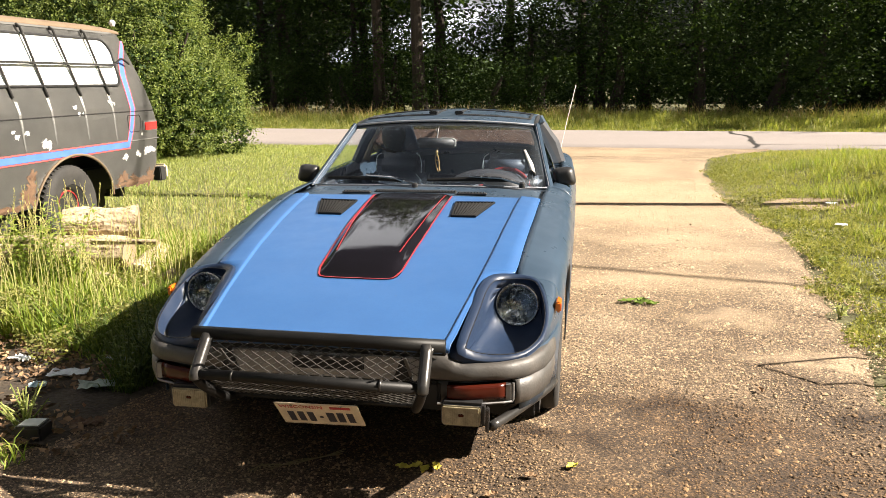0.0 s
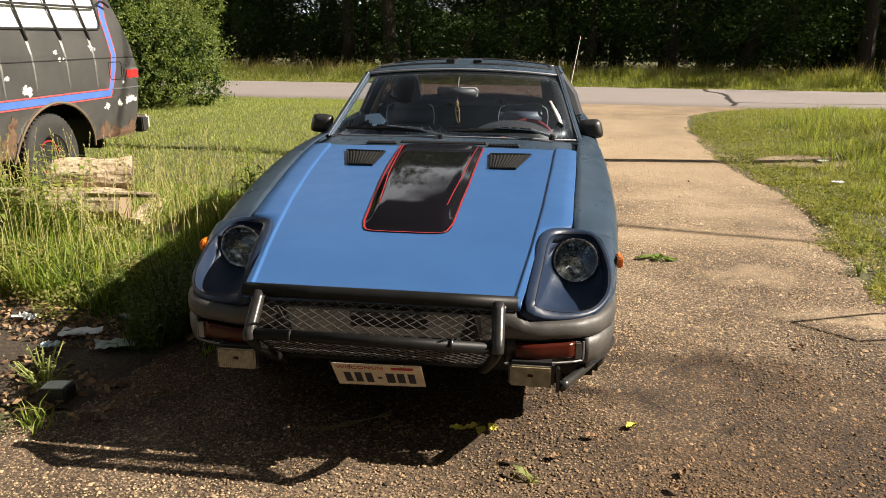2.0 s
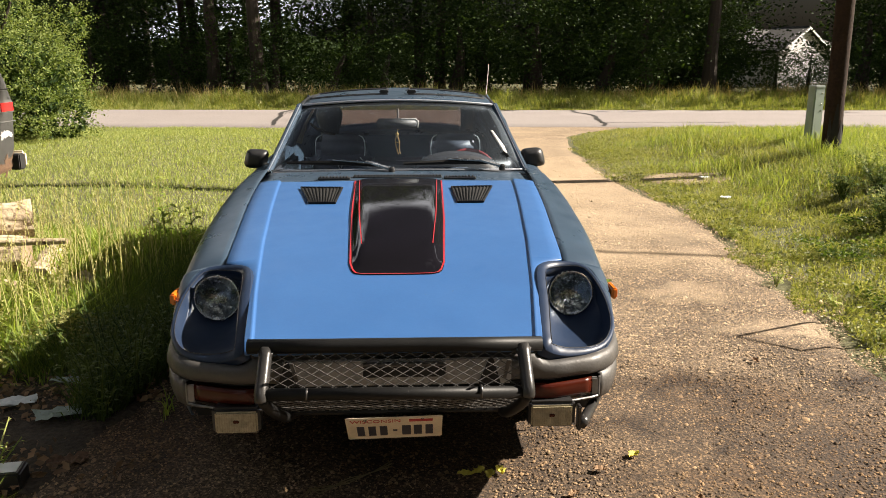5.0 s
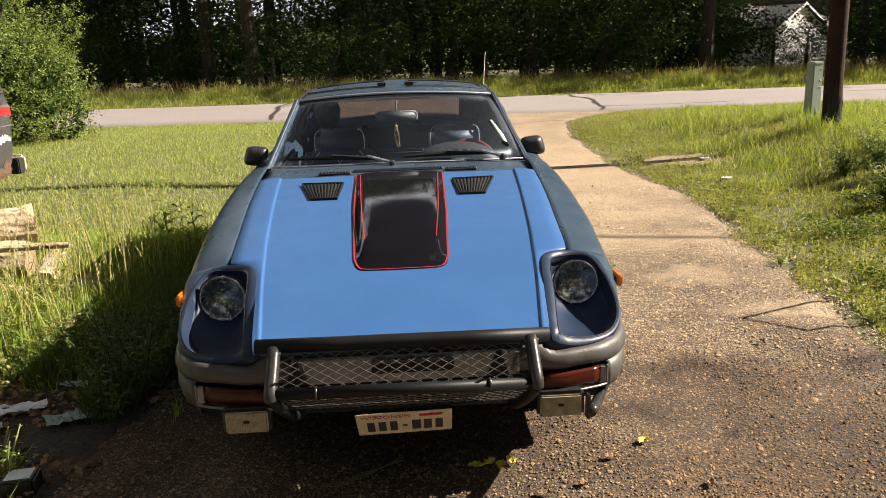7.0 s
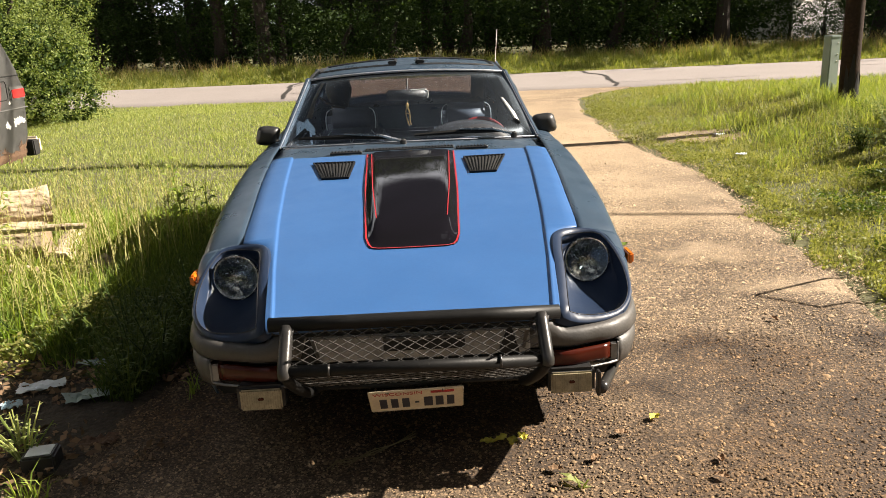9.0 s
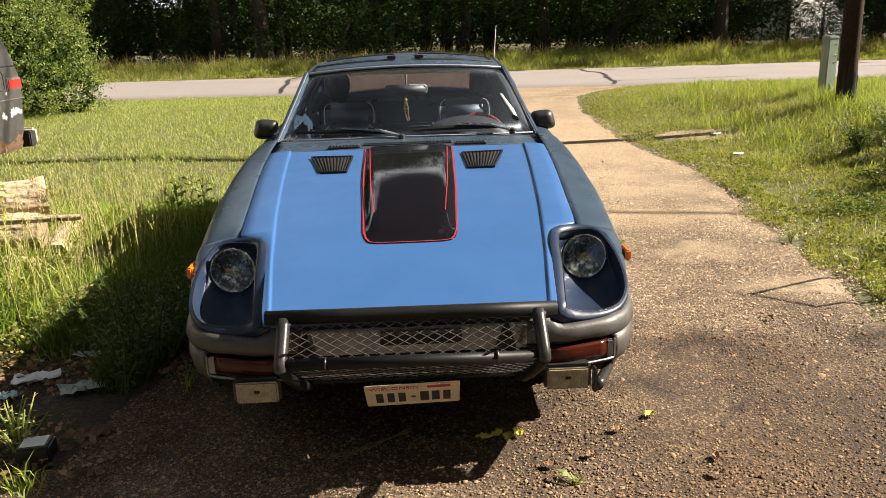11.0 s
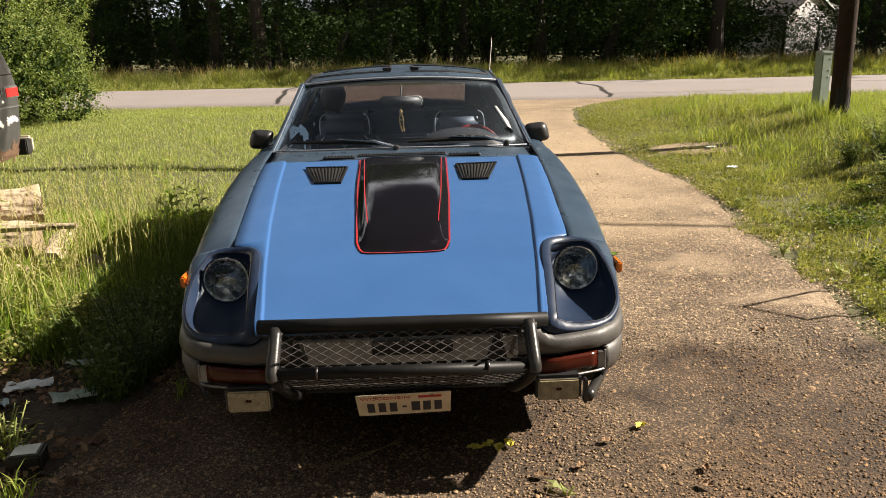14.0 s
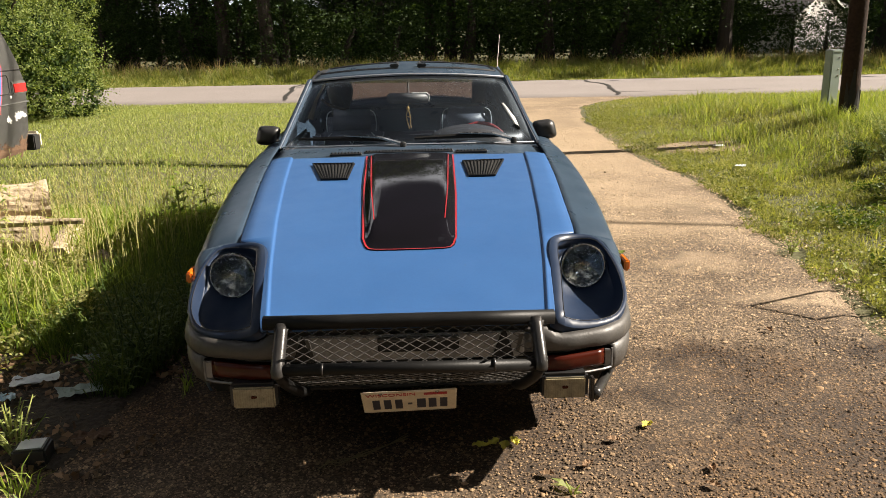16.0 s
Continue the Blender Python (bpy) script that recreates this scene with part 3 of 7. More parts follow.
def build_ground():
    xs = np.concatenate([[-900, -200, -80, -40], np.arange(-22, 2, 0.5), np.arange(2, 9, 0.25), np.arange(9, 22.1, 0.5), [40, 80, 200, 900]])
    ys = np.concatenate([[-900, -200, -60, -20], np.arange(-8, 15.1, 0.5), np.arange(16, 32, 1.0), [40, 60, 120, 300, 900]])
    rows = [[(x, y, (ground_height(x, y) - 0.012) + (0.012 * noise.noise((x * 0.7, y * 0.7, 0)) if abs(x) < 30 and -10 < y < 15 else 0)) for x in xs] for y in ys]
    g = part("ground", grid_bm(rows), M["soil"], smooth=True)
    tagged(g, "grassy soil of the lawn and verge", "ground", kind="structure")
    # drive: gravel trodden into earth, ragged at its edges
    rows = []
    for y in np.arange(-8, 13.05, 0.15):
        a = left_edge(y) + 0.10 * noise.noise((0.0, y * 1.7, 3.0)) + 0.04 * noise.noise((0.0, y * 7.0, 5.0))
        b = right_edge(y) + 0.10 * noise.noise((9.0, y * 1.7, 3.0)) + 0.05 * noise.noise((9.0, y * 7.0, 5.0))
        rows.append([(a + (b - a) * k / 24, y, (0.010 if 0 < k < 24 else -0.03) + 0.006 * noise.noise((a + (b - a) * k / 12, y * 2, 1.0))) for k in range(25)])
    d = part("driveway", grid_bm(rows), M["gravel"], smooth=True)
    tagged(d, "tan gravel driveway with sandy and oily patches", "driveway", kind="structure")
    rows = []
    for y in np.arange(0.2, 2.0, 0.1).tolist():
        a, b = -2.35 + 0.5 * abs(y - 1.0) ** 2 + 0.12 * noise.noise((0, y * 3, 8)), -1.02 - 0.25 * max(0, 0.9 - y) + 0.08 * noise.noise((4, y * 4, 8))
        rows.append([(a + (b - a) * k / 12, y, 0.006 + (0.012 if 0 < k < 12 else -0.03) + 0.008 * noise.noise((k * 0.8, y * 6, 2))) for k in range(13)])
    tagged(part("dirt_patch", grid_bm(rows), M["mould"], smooth=True), "dark leaf-strewn dirt beside the drive", "ground", kind="structure")
    rows = []
    for y in np.linspace(6.72, 7.62, 10).tolist():
        half = 0.52 * math.sqrt(max(0.0, 1 - ((y - 7.17) / 0.46) ** 2)) + 0.05
        rows.append([(3.55 + u * half * (1 + 0.3 * noise.noise((u * 2, y * 3, 1.0))), y + 0.06 * noise.noise((u * 3, y * 2, 4.0)), ground_height(3.55 + u * half, y) + 0.006 - 0.03 * (abs(u) > 0.95)) for u in np.linspace(-1, 1, 12).tolist()])
    tagged(part("bare_patch", grid_bm(rows), M["gravel"], smooth=True), "bare sandy patch worn in the lawn", "ground", kind="structure")
    rows = [[(x, y, 0.012) for x in np.linspace(left_edge(y) + 0.1, right_edge(y) - 0.1, 12)] for y in np.linspace(12.9, 15.2, 8)]
    tagged(part("driveway_apron", thicken(grid_bm(rows), 0.05), M["gravel"]), "sandy gravel apron between drive and road", "driveway", kind="structure")
    # road: one long slab with a crowned top
    rows = []
    for x in [-900, -200, -80] + list(np.arange(-40, 41, 4.0)) + [80, 200, 900]:
        n0, n1 = 15.05 - 0.055 * max(-60, min(60, x)), 20.75 - 0.055 * max(-60, min(60, x))
        rows.append([(x, n0 - 0.05, -0.08)] + [(x, n0 + (n1 - n0) * k / 8, 0.025 + 0.05 * math.sin(math.pi * k / 8)) for k in range(9)] + [(x, n1 + 0.05, -0.08)])
    road = part("road", grid_bm(rows), M["asphalt"], smooth=True)
    tagged(road, "pale worn asphalt country road", "road", kind="structure")
    cracks = (((4.88, 20.2), (4.7, 19.0), (4.85, 18.0), (4.85, 17.2), (4.65, 16.2), (4.6, 15.3), (4.42, 14.9)), ((-3.17, 20.86), (-3.25, 19.0), (-3.05, 17.5), (-3.0, 16.2), (-2.87, 15.35)),
              ((-3.0, 20.8), (-3.02, 19.4), (-3.1, 18.6)), ((10.2, 17.3), (12.0, 17.1), (14.0, 17.4)), ((-2.9, 16.5), (-1.5, 16.35), (0.5, 16.4)), ((4.6, 15.6), (6.5, 15.5), (8.0, 15.6)))
    for c in cracks:
        rows = []
        run = bend([(x, y, 0) for x, y in c], 6)
        for i, p in enumerate(run):
            w = (0.05 + 0.035 * noise.noise((i * 0.7, p.x, p.y))) * (1.0 if len(c) > 3 else 0.4)
            q = run[min(i + 1, len(run) - 1)] - run[max(i - 1, 0)]
            s = Vector((-q.y, q.x, 0)).normalized()
            o = s * 0.05 * noise.noise((p.x * 3, p.y * 3, i * 0.3))
            k = max(0, min(1, (p.y - 15.05 + 0.055 * p.x) / 5.7))
            z = 0.032 + 0.05 * math.sin(math.pi * k)
            rows.append([(p.x + o.x - s.x * w, p.y + o.y - s.y * w, z), (p.x + o.x + s.x * w, p.y + o.y + s.y * w, z)])
        part("crack_seal", grid_bm(rows), M["tar"], road)


build_ground()


def scatter(n, x0, x1, y0, y1, keep):
    xy = np.column_stack([rng.uniform(x0, x1, n), rng.uniform(y0, y1, n)])
    return xy[np.array([keep(x, y) for x, y in xy])]


def patch(x, y, s=0.8, seed=0.0):
    return noise.noise((x * s, y * s, seed))


def build_grass():
    # short lawn beyond the car and beside the van
    def on_left(x, y):
        return x < left_edge(y) - 0.05 + 0.25 * patch(x, y, 2.5) and y < 14.95 - 0.055 * x
    xy = scatter(150000, -9.5, -0.8, 3.2, 15.8, on_left)
    h = np.array([0.048 + 0.036 * patch(x, y, 0.9, 4.0) for x, y in xy]) * rng.uniform(0.6, 1.5, len(xy))
    ob = link_mesh("lawn_grass", blades_mesh("lawn_grass", xy, np.clip(h * 1.1, 0.02, 0.2), 0.006, 1.1, np.array([ground_height(x, y) for x, y in xy])), M["lawn"])
    tagged(ob, "short sunlit lawn grass beside the drive", "grass", kind="stuff")

    def on_right(x, y):
        return x > right_edge(y) - 0.02 + 0.22 * patch(x, y, 1.8) and y < 14.9 - 0.055 * x and (math.hypot((x - 3.55) / 0.5, (y - 7.17) / 0.42) + 0.5 * patch(x, y, 4, 2.0) > 0.85 or rng.random() < 0.12)
    xy = scatter(150000, 2.2, 9.5, -0.3, 15, on_right)
    far = np.array([min(1, max(0, (x - right_edge(y) - 0.15) / 1.8)) for x, y in xy])
    h = (0.035 + 0.055 * far) * rng.uniform(0.5, 1.6, len(xy)) * np.array([1 + 0.6 * patch(x, y, 1.1, 2.0) + 0.4 * patch(x, y, 4.0, 3.0) for x, y in xy])
    z = np.array([ground_height(x, y) for x, y in xy])
    ob = link_mesh("rough_grass", blades_mesh("rough_grass", xy, np.clip(h, 0.015, 0.3), 0.0065, 1.25, z), M["rough"])
    tagged(ob, "patchy rough grass along the drive edge", "grass", kind="stuff")
    # denser short growth close to the drive
    xy = scatter(75000, 2.2, 4.4, 0.2, 6.5, lambda x, y: right_edge(y) - 0.02 + 0.22 * patch(x, y, 1.8) < x < right_edge(y) + 1.4 and patch(x, y, 3.0, 8.0) > -0.02)
    h = rng.uniform(0.02, 0.075, len(xy)) * np.array([1 + 0.7 * patch(x, y, 3.0, 8.0) for x, y in xy])
    ob = link_mesh("edge_grass", blades_mesh("edge_grass", xy, h, 0.0045, 1.4, np.array([ground_height(x, y) for x, y in xy])), M["rough"])
    tagged(ob, "short yellow-green grass at the drive's edge", "grass", kind="stuff")
    # long grass in soft drifts on the bank round the pole
    xy = scatter(55000, 3.3, 10, 2.4, 12.5, lambda x, y: patch(x, y, 0.9, 6.0) + 0.35 * patch(x, y, 3.2, 7.0) + 0.42 * (x - right_edge(y) - 1.35) > rng.uniform(-0.1, 0.5))
    h = rng.uniform(0.07, 0.24, len(xy)) * np.array([1 + 0.6 * patch(x, y, 1.4, 5.0) for x, y in xy])
    ob = link_mesh("long_grass", blades_mesh("long_grass", xy, h, 0.0065, 1.3, np.array([ground_height(x, y) for x, y in xy])), M["bank"])
    tagged(ob, "longer grass around the utility pole", "grass", kind="stuff")
    # uncut tufts round the feet of the pole and the pedestal
    xy = scatter(9000, 4.7, 6.6, 6.6, 9.2, lambda x, y: min(math.hypot(x - 5.43, y - 7.25), math.hypot(x - 5.75, y - 8.4)) < 0.42 + 0.3 * patch(x, y, 3.0, 9.0))
    ob = link_mesh("pole_tufts", blades_mesh("pole_tufts", xy, rng.uniform(0.08, 0.34, len(xy)), 0.006, 1.0, np.array([ground_height(x, y) for x, y in xy])), M["bank"])
    tagged(ob, "uncut grass tufts round the pole's foot", "grass", kind="stuff")
    # low broad-leaved weeds in clumps among the grass and along the drive's edge

    def leafy(n, x0, x1, y0, y1, keep, top, name, label, mat="clover"):
        xy = scatter(n, x0, x1, y0, y1, keep)
        k = np.array([max(0.15, 0.6 + 0.9 * patch(x, y, 2.2, 14.0)) for x, y in xy])
        z = np.array([ground_height(x, y) for x, y in xy]) + 0.012 + top * k * rng.uniform(0.1, 1.0, len(xy))
        ob = link_mesh(name, leaves_mesh(name, np.column_stack([xy, z]), rng.uniform(0.012, 0.030, len(xy)), 0.35, 0.6), M[mat])
        tagged(ob, label, "weeds", kind="stuff")
    leafy(60000, 2.2, 6.5, -0.5, 12, lambda x, y: x > right_edge(y) - 0.05 + 0.4 * patch(x, y, 1.8) and patch(x, y, 1.6, 21.0) > -0.12 and (math.hypot((x - 3.55) / 0.5, (y - 7.17) / 0.42) + 0.5 * patch(x, y, 4, 2.0) > 0.85 or rng.random() < 0.12), 0.075, "low_weeds", "low leafy weeds and clover in the lawn")
    leafy(22000, 2.7, 4.4, 1.2, 3.8, lambda x, y: x > right_edge(y) + 0.3 and patch(x, y, 2.3, 61.0) + 0.3 * (x - 3.4) > 0.1, 0.13, "drive_side_weeds", "dark leafy weeds beside the gravel", "dark_shaded_weed")
    leafy(26000, 2.2, 3.4, -0.5, 11, lambda x, y: -0.06 < x - right_edge(y) - 0.22 * patch(x, y, 1.8) < 0.32 + 0.2 * patch(x, y, 3.0, 7.0) and patch(x, y, 3.2, 17.0) > -0.15, 0.085, "edge_weeds", "low weeds creeping over the drive's edge")
    leafy(30000, 3.7, 7.0, 3.0, 6.6, lambda x, y: patch(x, y, 1.1, 33.0) + 0.5 * (x - 4.25 - 0.18 * (y - 3.5)) > 0.05, 0.30, "weed_clump", "dense clump of leafy weeds in rough grass", "dark_shaded_weed")
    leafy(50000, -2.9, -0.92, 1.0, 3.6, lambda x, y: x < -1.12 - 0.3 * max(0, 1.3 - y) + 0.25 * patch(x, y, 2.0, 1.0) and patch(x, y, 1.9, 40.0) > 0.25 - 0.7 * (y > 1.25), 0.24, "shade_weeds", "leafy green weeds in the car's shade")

    # tall weeds between the drive and the van
    def weeds(x, y):
        e = -1.55 - 0.35 * max(0, 1.9 - y) + 0.55 * min(1, max(0, y - 2.2)) + 0.25 * patch(x, y, 2.0, 1.0)
        return x < e and y > 1.3 + 0.25 * patch(x, y, 1.5) + 0.35 * max(0, -1.9 - x) * 0.2
    xy = scatter(26000, -4.6, -0.95, 0.7, 4.4, weeds)
    h = np.array([0.24 + 0.12 * patch(x, y, 1.3, 9.0) for x, y in xy]) * rng.uniform(0.4, 1.5, len(xy)) * np.clip((4.9 - xy[:, 1]) / 1.6, 0.35, 1)
    h *= np.clip((-1.0 - xy[:, 0]) / 0.7, 0.35, 1)
    ob = link_mesh("tall_weeds", blades_mesh("tall_weeds", xy, np.clip(h, 0.05, 0.6), 0.013, 0.75), M["tall"])
    tagged(ob, "tall green weeds and grass by the woodpile", "weeds", kind="stuff")
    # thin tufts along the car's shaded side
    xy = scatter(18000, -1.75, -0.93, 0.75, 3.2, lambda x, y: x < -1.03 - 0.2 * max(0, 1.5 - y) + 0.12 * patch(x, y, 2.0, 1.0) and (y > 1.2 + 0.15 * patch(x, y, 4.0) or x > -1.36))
    ob = link_mesh("shade_grass", blades_mesh("shade_grass", xy, rng.uniform(0.06, 0.34, len(xy)), 0.0055, 0.9), M["dark_shaded_weed"])
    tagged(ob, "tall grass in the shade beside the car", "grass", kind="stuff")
    xy = scatter(9000, -2.6, -0.95, 0.0, 1.6, lambda x, y: patch(x, y, 2.6, 50.0) + 0.25 * patch(x, y, 9.0, 51.0) > 0.3 and (x < -1.25 or y > 0.7) and not (-2.2 < x < -1.3 and 0.7 < y < 1.12))
    ob = link_mesh("grass_tufts", blades_mesh("grass_tufts", xy, rng.uniform(0.05, 0.16, len(xy)), 0.006, 0.9, 0.02), M["tall"])
    tagged(ob, "thin grass tufts in dirt beside the drive", "grass", kind="stuff")
    # verge across the road
    xy = scatter(95000, -20, 18, 20.6, 25.0, lambda x, y: y > 20.85 - 0.055 * x + 0.15 * patch(x, y, 1.2))
    dist = xy[:, 1] - (20.85 - 0.055 * xy[:, 0])
    h = np.where(dist < 0.7, 0.08, 0.08 + 0.36 * np.clip((dist - 0.7) / 1.5, 0, 1)) * rng.uniform(0.5, 1.5, len(xy)) * np.array([1 + 0.5 * patch(x, y, 0.8, 12.0) for x, y in xy])
    ob = link_mesh("verge_grass", blades_mesh("verge_grass", xy, h, 0.017, 1.3), M["verge"])
    tagged(ob, "tall unmown verge grass below the trees", "grass", kind="stuff")
    # dry seed heads standing over the verge
    xy = scatter(9000, -24, 24, 21.8, 27.0, lambda x, y: y > 22.9 - 0.055 * x and patch(x, y, 0.5, 3.0) > -0.15)
    h = rng.uniform(0.4, 0.95, len(xy))
    ob = link_mesh("verge_seed_stalks", blades_mesh("verge_seed_stalks", xy, h, 0.016, 0.8), M["dry_seed"])
    tagged(ob, "pale dry seed stalks in the verge", "grass", kind="stuff")


build_grass()


# ---- trees ----
def tree_meshes(seed, height, spread, low, count, leaf, clumps=52):
    r = random.Random(seed)
    bm = bmesh.new()
    lean = Vector((r.uniform(-0.6, 0.6), r.uniform(-0.4, 0.4), 0))
    trunk = [Vector((0, 0, -0.2)) + lean * t * t + Vector((0.12 * math.sin(5 * t + seed), 0.1 * math.cos(4 * t + seed), height * 0.82 * t)) for t in np.linspace(0, 1, 9).tolist()]
    rad = [0.30 * (1 - 0.8 * t) * (1.35 if t == 0 else 1) for t in np.linspace(0, 1, 9).tolist()]
    tube_bm(trunk, rad, 10, bm)
    tips, limbs = [], []
    for i in range(7):
        t = r.uniform(low / height + 0.05, 0.95)
        k = min(7, int(t * 8))
        p = trunk[k].lerp(trunk[k + 1], t * 8 - k)
        a = r.uniform(0, 2 * math.pi)
        ln = spread * r.uniform(0.6, 1.0) * (1.1 - 0.5 * t)
        end = p + Vector((math.cos(a) * ln, math.sin(a) * ln, ln * r.uniform(0.1, 0.7)))
        mid = p.lerp(end, 0.5) + Vector((0, 0, -0.15 * ln * r.random()))
        if height > 10:
            lb = bpy.data.meshes.new("limb")
            b2 = tube_bm([p, mid, end], [0.11 * (1.15 - t), 0.07 * (1.15 - t), 0.02], 6)
            b2.to_mesh(lb)
            b2.free()
            lb.materials.append(M["bark"])
            limbs.append(lb)
        tips += [end, mid.lerp(end, 0.5)]
    centres = []
    while len(centres) < clumps:
        t = r.uniform(low / height, 1.0)
        a = r.uniform(0, 2 * math.pi)
        prof = math.sin(math.pi * min(1, 0.18 + 0.8 * (t * height - low) / (height - low))) ** 0.6
        q = spread * prof * math.sqrt(r.uniform(0.1, 1))
        centres.append(Vector((math.cos(a) * q + lean.x * t, math.sin(a) * q + lean.y * t, t * height)))
    centres += tips
    per = count // len(centres)
    pts = []
    for c in centres:
        s = r.uniform(0.55, 1.1) * spread * 0.30
        g = rng.normal(size=(per, 3)) * (s, s, s * 0.6)
        pts.append(np.array(c) + g)
    pts = np.concatenate(pts)
    pts = pts[pts[:, 2] > 0.25]
    top = pts[:, 2] > 6.6
    pts = np.concatenate([pts[~top], pts[top][::5]])
    size = rng.uniform(0.7, 1.35, len(pts)) * leaf * np.where(pts[:, 2] > 6.6, 2.2, 1.0)
    me = leaves_mesh("crown", pts, size)
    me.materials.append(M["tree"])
    tm = bpy.data.meshes.new("trunk")
    bm.to_mesh(tm)
    bm.free()
    tm.materials.append(M["bark"])
    return tm, me, *limbs


def plant(kind, name, label, category, x, y, s, rz, group):
    root = thing(name, label, category, (x, y, 0), rz, group)
    root.scale = (s, s, s)
    for n, me in zip(("trunk", "crown") + ("limb",) * 8, kind):
        new(n, me).parent = root
    return root


TREES = [tree_meshes(11, 17, 4.2, 2.2, 11500, 0.185), tree_meshes(23, 19, 4.6, 3.4, 11500, 0.19), tree_meshes(37, 15, 3.9, 1.6, 11000, 0.18), tree_meshes(51, 18, 4.4, 2.8, 11500, 0.19)]
BACK_TREES = [tree_meshes(12, 17, 4.2, 2.2, 5000, 0.27), tree_meshes(24, 19, 4.6, 3.4, 5000, 0.28), tree_meshes(38, 15, 3.9, 1.6, 4800, 0.27), tree_meshes(52, 18, 4.4, 2.8, 5000, 0.28)]
UNSEEN_TREES = [tree_meshes(71, 16, 4.2, 2.0, 3600, 0.33), tree_meshes(83, 17, 4.4, 2.4, 3600, 0.34)]
BARE_TREES = [tree_meshes(91, 17, 3.6, 7.0, 4500, 0.24), tree_meshes(97, 16, 3.4, 6.5, 4500, 0.24)]
SAPLINGS = [tree_meshes(61, 7.5, 2.5, 0.5, 7500, 0.145, 44), tree_meshes(67, 6.0, 2.3, 0.4, 7000, 0.14, 40)]
SHRUBS = [tree_meshes(5, 3.4, 1.9, 0.3, 4600, 0.11, 26), tree_meshes(8, 2.6, 1.7, 0.2, 4200, 0.105, 24)]
def veer(x, k):
    """The wood's edge follows the road on one side and draws back from it on the other."""
    return -0.055 * max(-40, x) if x < 5 else -0.275 + k * (x - 5)


r = random.Random(4)
for row, (y0, x0, x1, step) in enumerate(((29.8, -30, 46, 4.6), (33.4, -30, 28, 4.6), (37.6, -28, 12, 5.0))):
    x = x0
    while x < x1:
        # the gap through which the house shows
        clear = row > 0 and any(abs(x - 0.5 - k * (y0 + 2.3)) < w for k, w in ((-0.145, 2.2), (0.045, 1.6), (0.128, 1.4), (0.367, 2.0)))
        if abs(x - 0.535 * (y0 + 2.2)) > 3.6 and not clear:
            plant((BACK_TREES if row else TREES)[r.randrange(4)], "tree", "tall leafy roadside tree in deep shade", "tree", x + r.uniform(-0.9, 0.9), y0 + r.uniform(-0.9, 0.9) + veer(x, 0.115), r.uniform(0.66, 0.88), r.uniform(0, 360), "wood across the road")
        x += step * r.uniform(0.8, 1.2) * (0.75 if x > 8 else 1)
x = -30
while x < 36:
    if not abs(x - 0.505 * 31.5) < 3.4:
        plant(SAPLINGS[r.randrange(2)], "sapling", "leafy young tree in the shaded wood", "tree", x, 29.2 + r.uniform(-0.9, 1.8) + veer(x, 0.12), r.uniform(0.8, 1.3), r.uniform(0, 360), "young trees in the wood")
    x += r.uniform(3.0, 5.6)
far_pts = np.column_stack([rng.uniform(-45, 45, 34000), rng.uniform(46, 52, 34000), 3.0 * rng.uniform(0, 1, 34000) ** 0.8])
far_pts[:, 2] *= np.array([1 + 0.45 * noise.noise((x_ * 0.16, 0, 0)) for x_ in far_pts[:, 0]])
far_pts = far_pts[~((far_pts[:, 0] > 22) & (far_pts[:, 0] < 30))]
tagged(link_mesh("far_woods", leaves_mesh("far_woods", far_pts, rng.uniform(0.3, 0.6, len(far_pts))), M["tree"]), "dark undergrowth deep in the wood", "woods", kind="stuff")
x = -32
while x < 40:
    if abs(x - 15.0) > 1.9:
        plant(SHRUBS[r.randrange(2)], "shrub", "dark green shrub at the wood's edge", "shrub", x, 26.4 + r.uniform(-0.6, 1.6) + veer(x, 0.11), r.uniform(0.7, 1.25), r.uniform(0, 360), "undergrowth at the wood's edge")
    x += r.uniform(1.6, 3.0)


# bare trunks at the wood's edge
for i, (x, y, k) in enumerate(((-5.05, 26.2, 0.9), (-6.9, 26.8, 0.85), (11.2, 26.0, 0.9))):
    plant(BARE_TREES[i % 2], "tree", "tall tree with a bare trunk at the wood's edge", "tree", x, y, k, 120 * i, "wood across the road")
# unseen trees beyond the house, added beside the road to shade the wood's edge
for x, y, k in ((24.5, 27.0, 0.95), (27.5, 30.5, 0.9), (28.5, 26.2, 1.0), (32.5, 28.5, 1.0), (36.5, 26.8, 1.0), (41, 29, 1.0), (33, 33, 0.95), (38, 34, 1.0), (46, 27.5, 1.0)):
    plant(BACK_TREES[r.randrange(4)], "tree", "tall leafy roadside tree in deep shade", "tree", x, y, k, r.uniform(0, 360), "wood across the road")
# unseen trees close the place behind camera and beyond van, added to cut fill
for x, y in ((-17, -13), (-11.5, -15.5), (-6.5, -14), (-1.5, -16), (3.5, -14.5), (8.5, -16.5), (14, -15), (-20, -7), (-21, 0), (-20, 7), (-22, 14)):
    plant(UNSEEN_TREES[r.randrange(2)], "tree", "unseen tall leafy tree added to cut light in the yard", "tree", x, y, r.uniform(0.42, 0.55), r.uniform(0, 360), "trees round the yard")
# unseen trees added right of the camera to shade the ground behind it
for x, y in ((9.5, -6.2), (13.0, -5.0), (11.5, -9.5), (16.5, -6.5), (7.5, -10.0)):
    plant(UNSEEN_TREES[r.randrange(2)], "tree", "unseen tall leafy tree added to cut light in the yard", "tree", x, y, 0.68, r.uniform(0, 360), "trees round the yard")
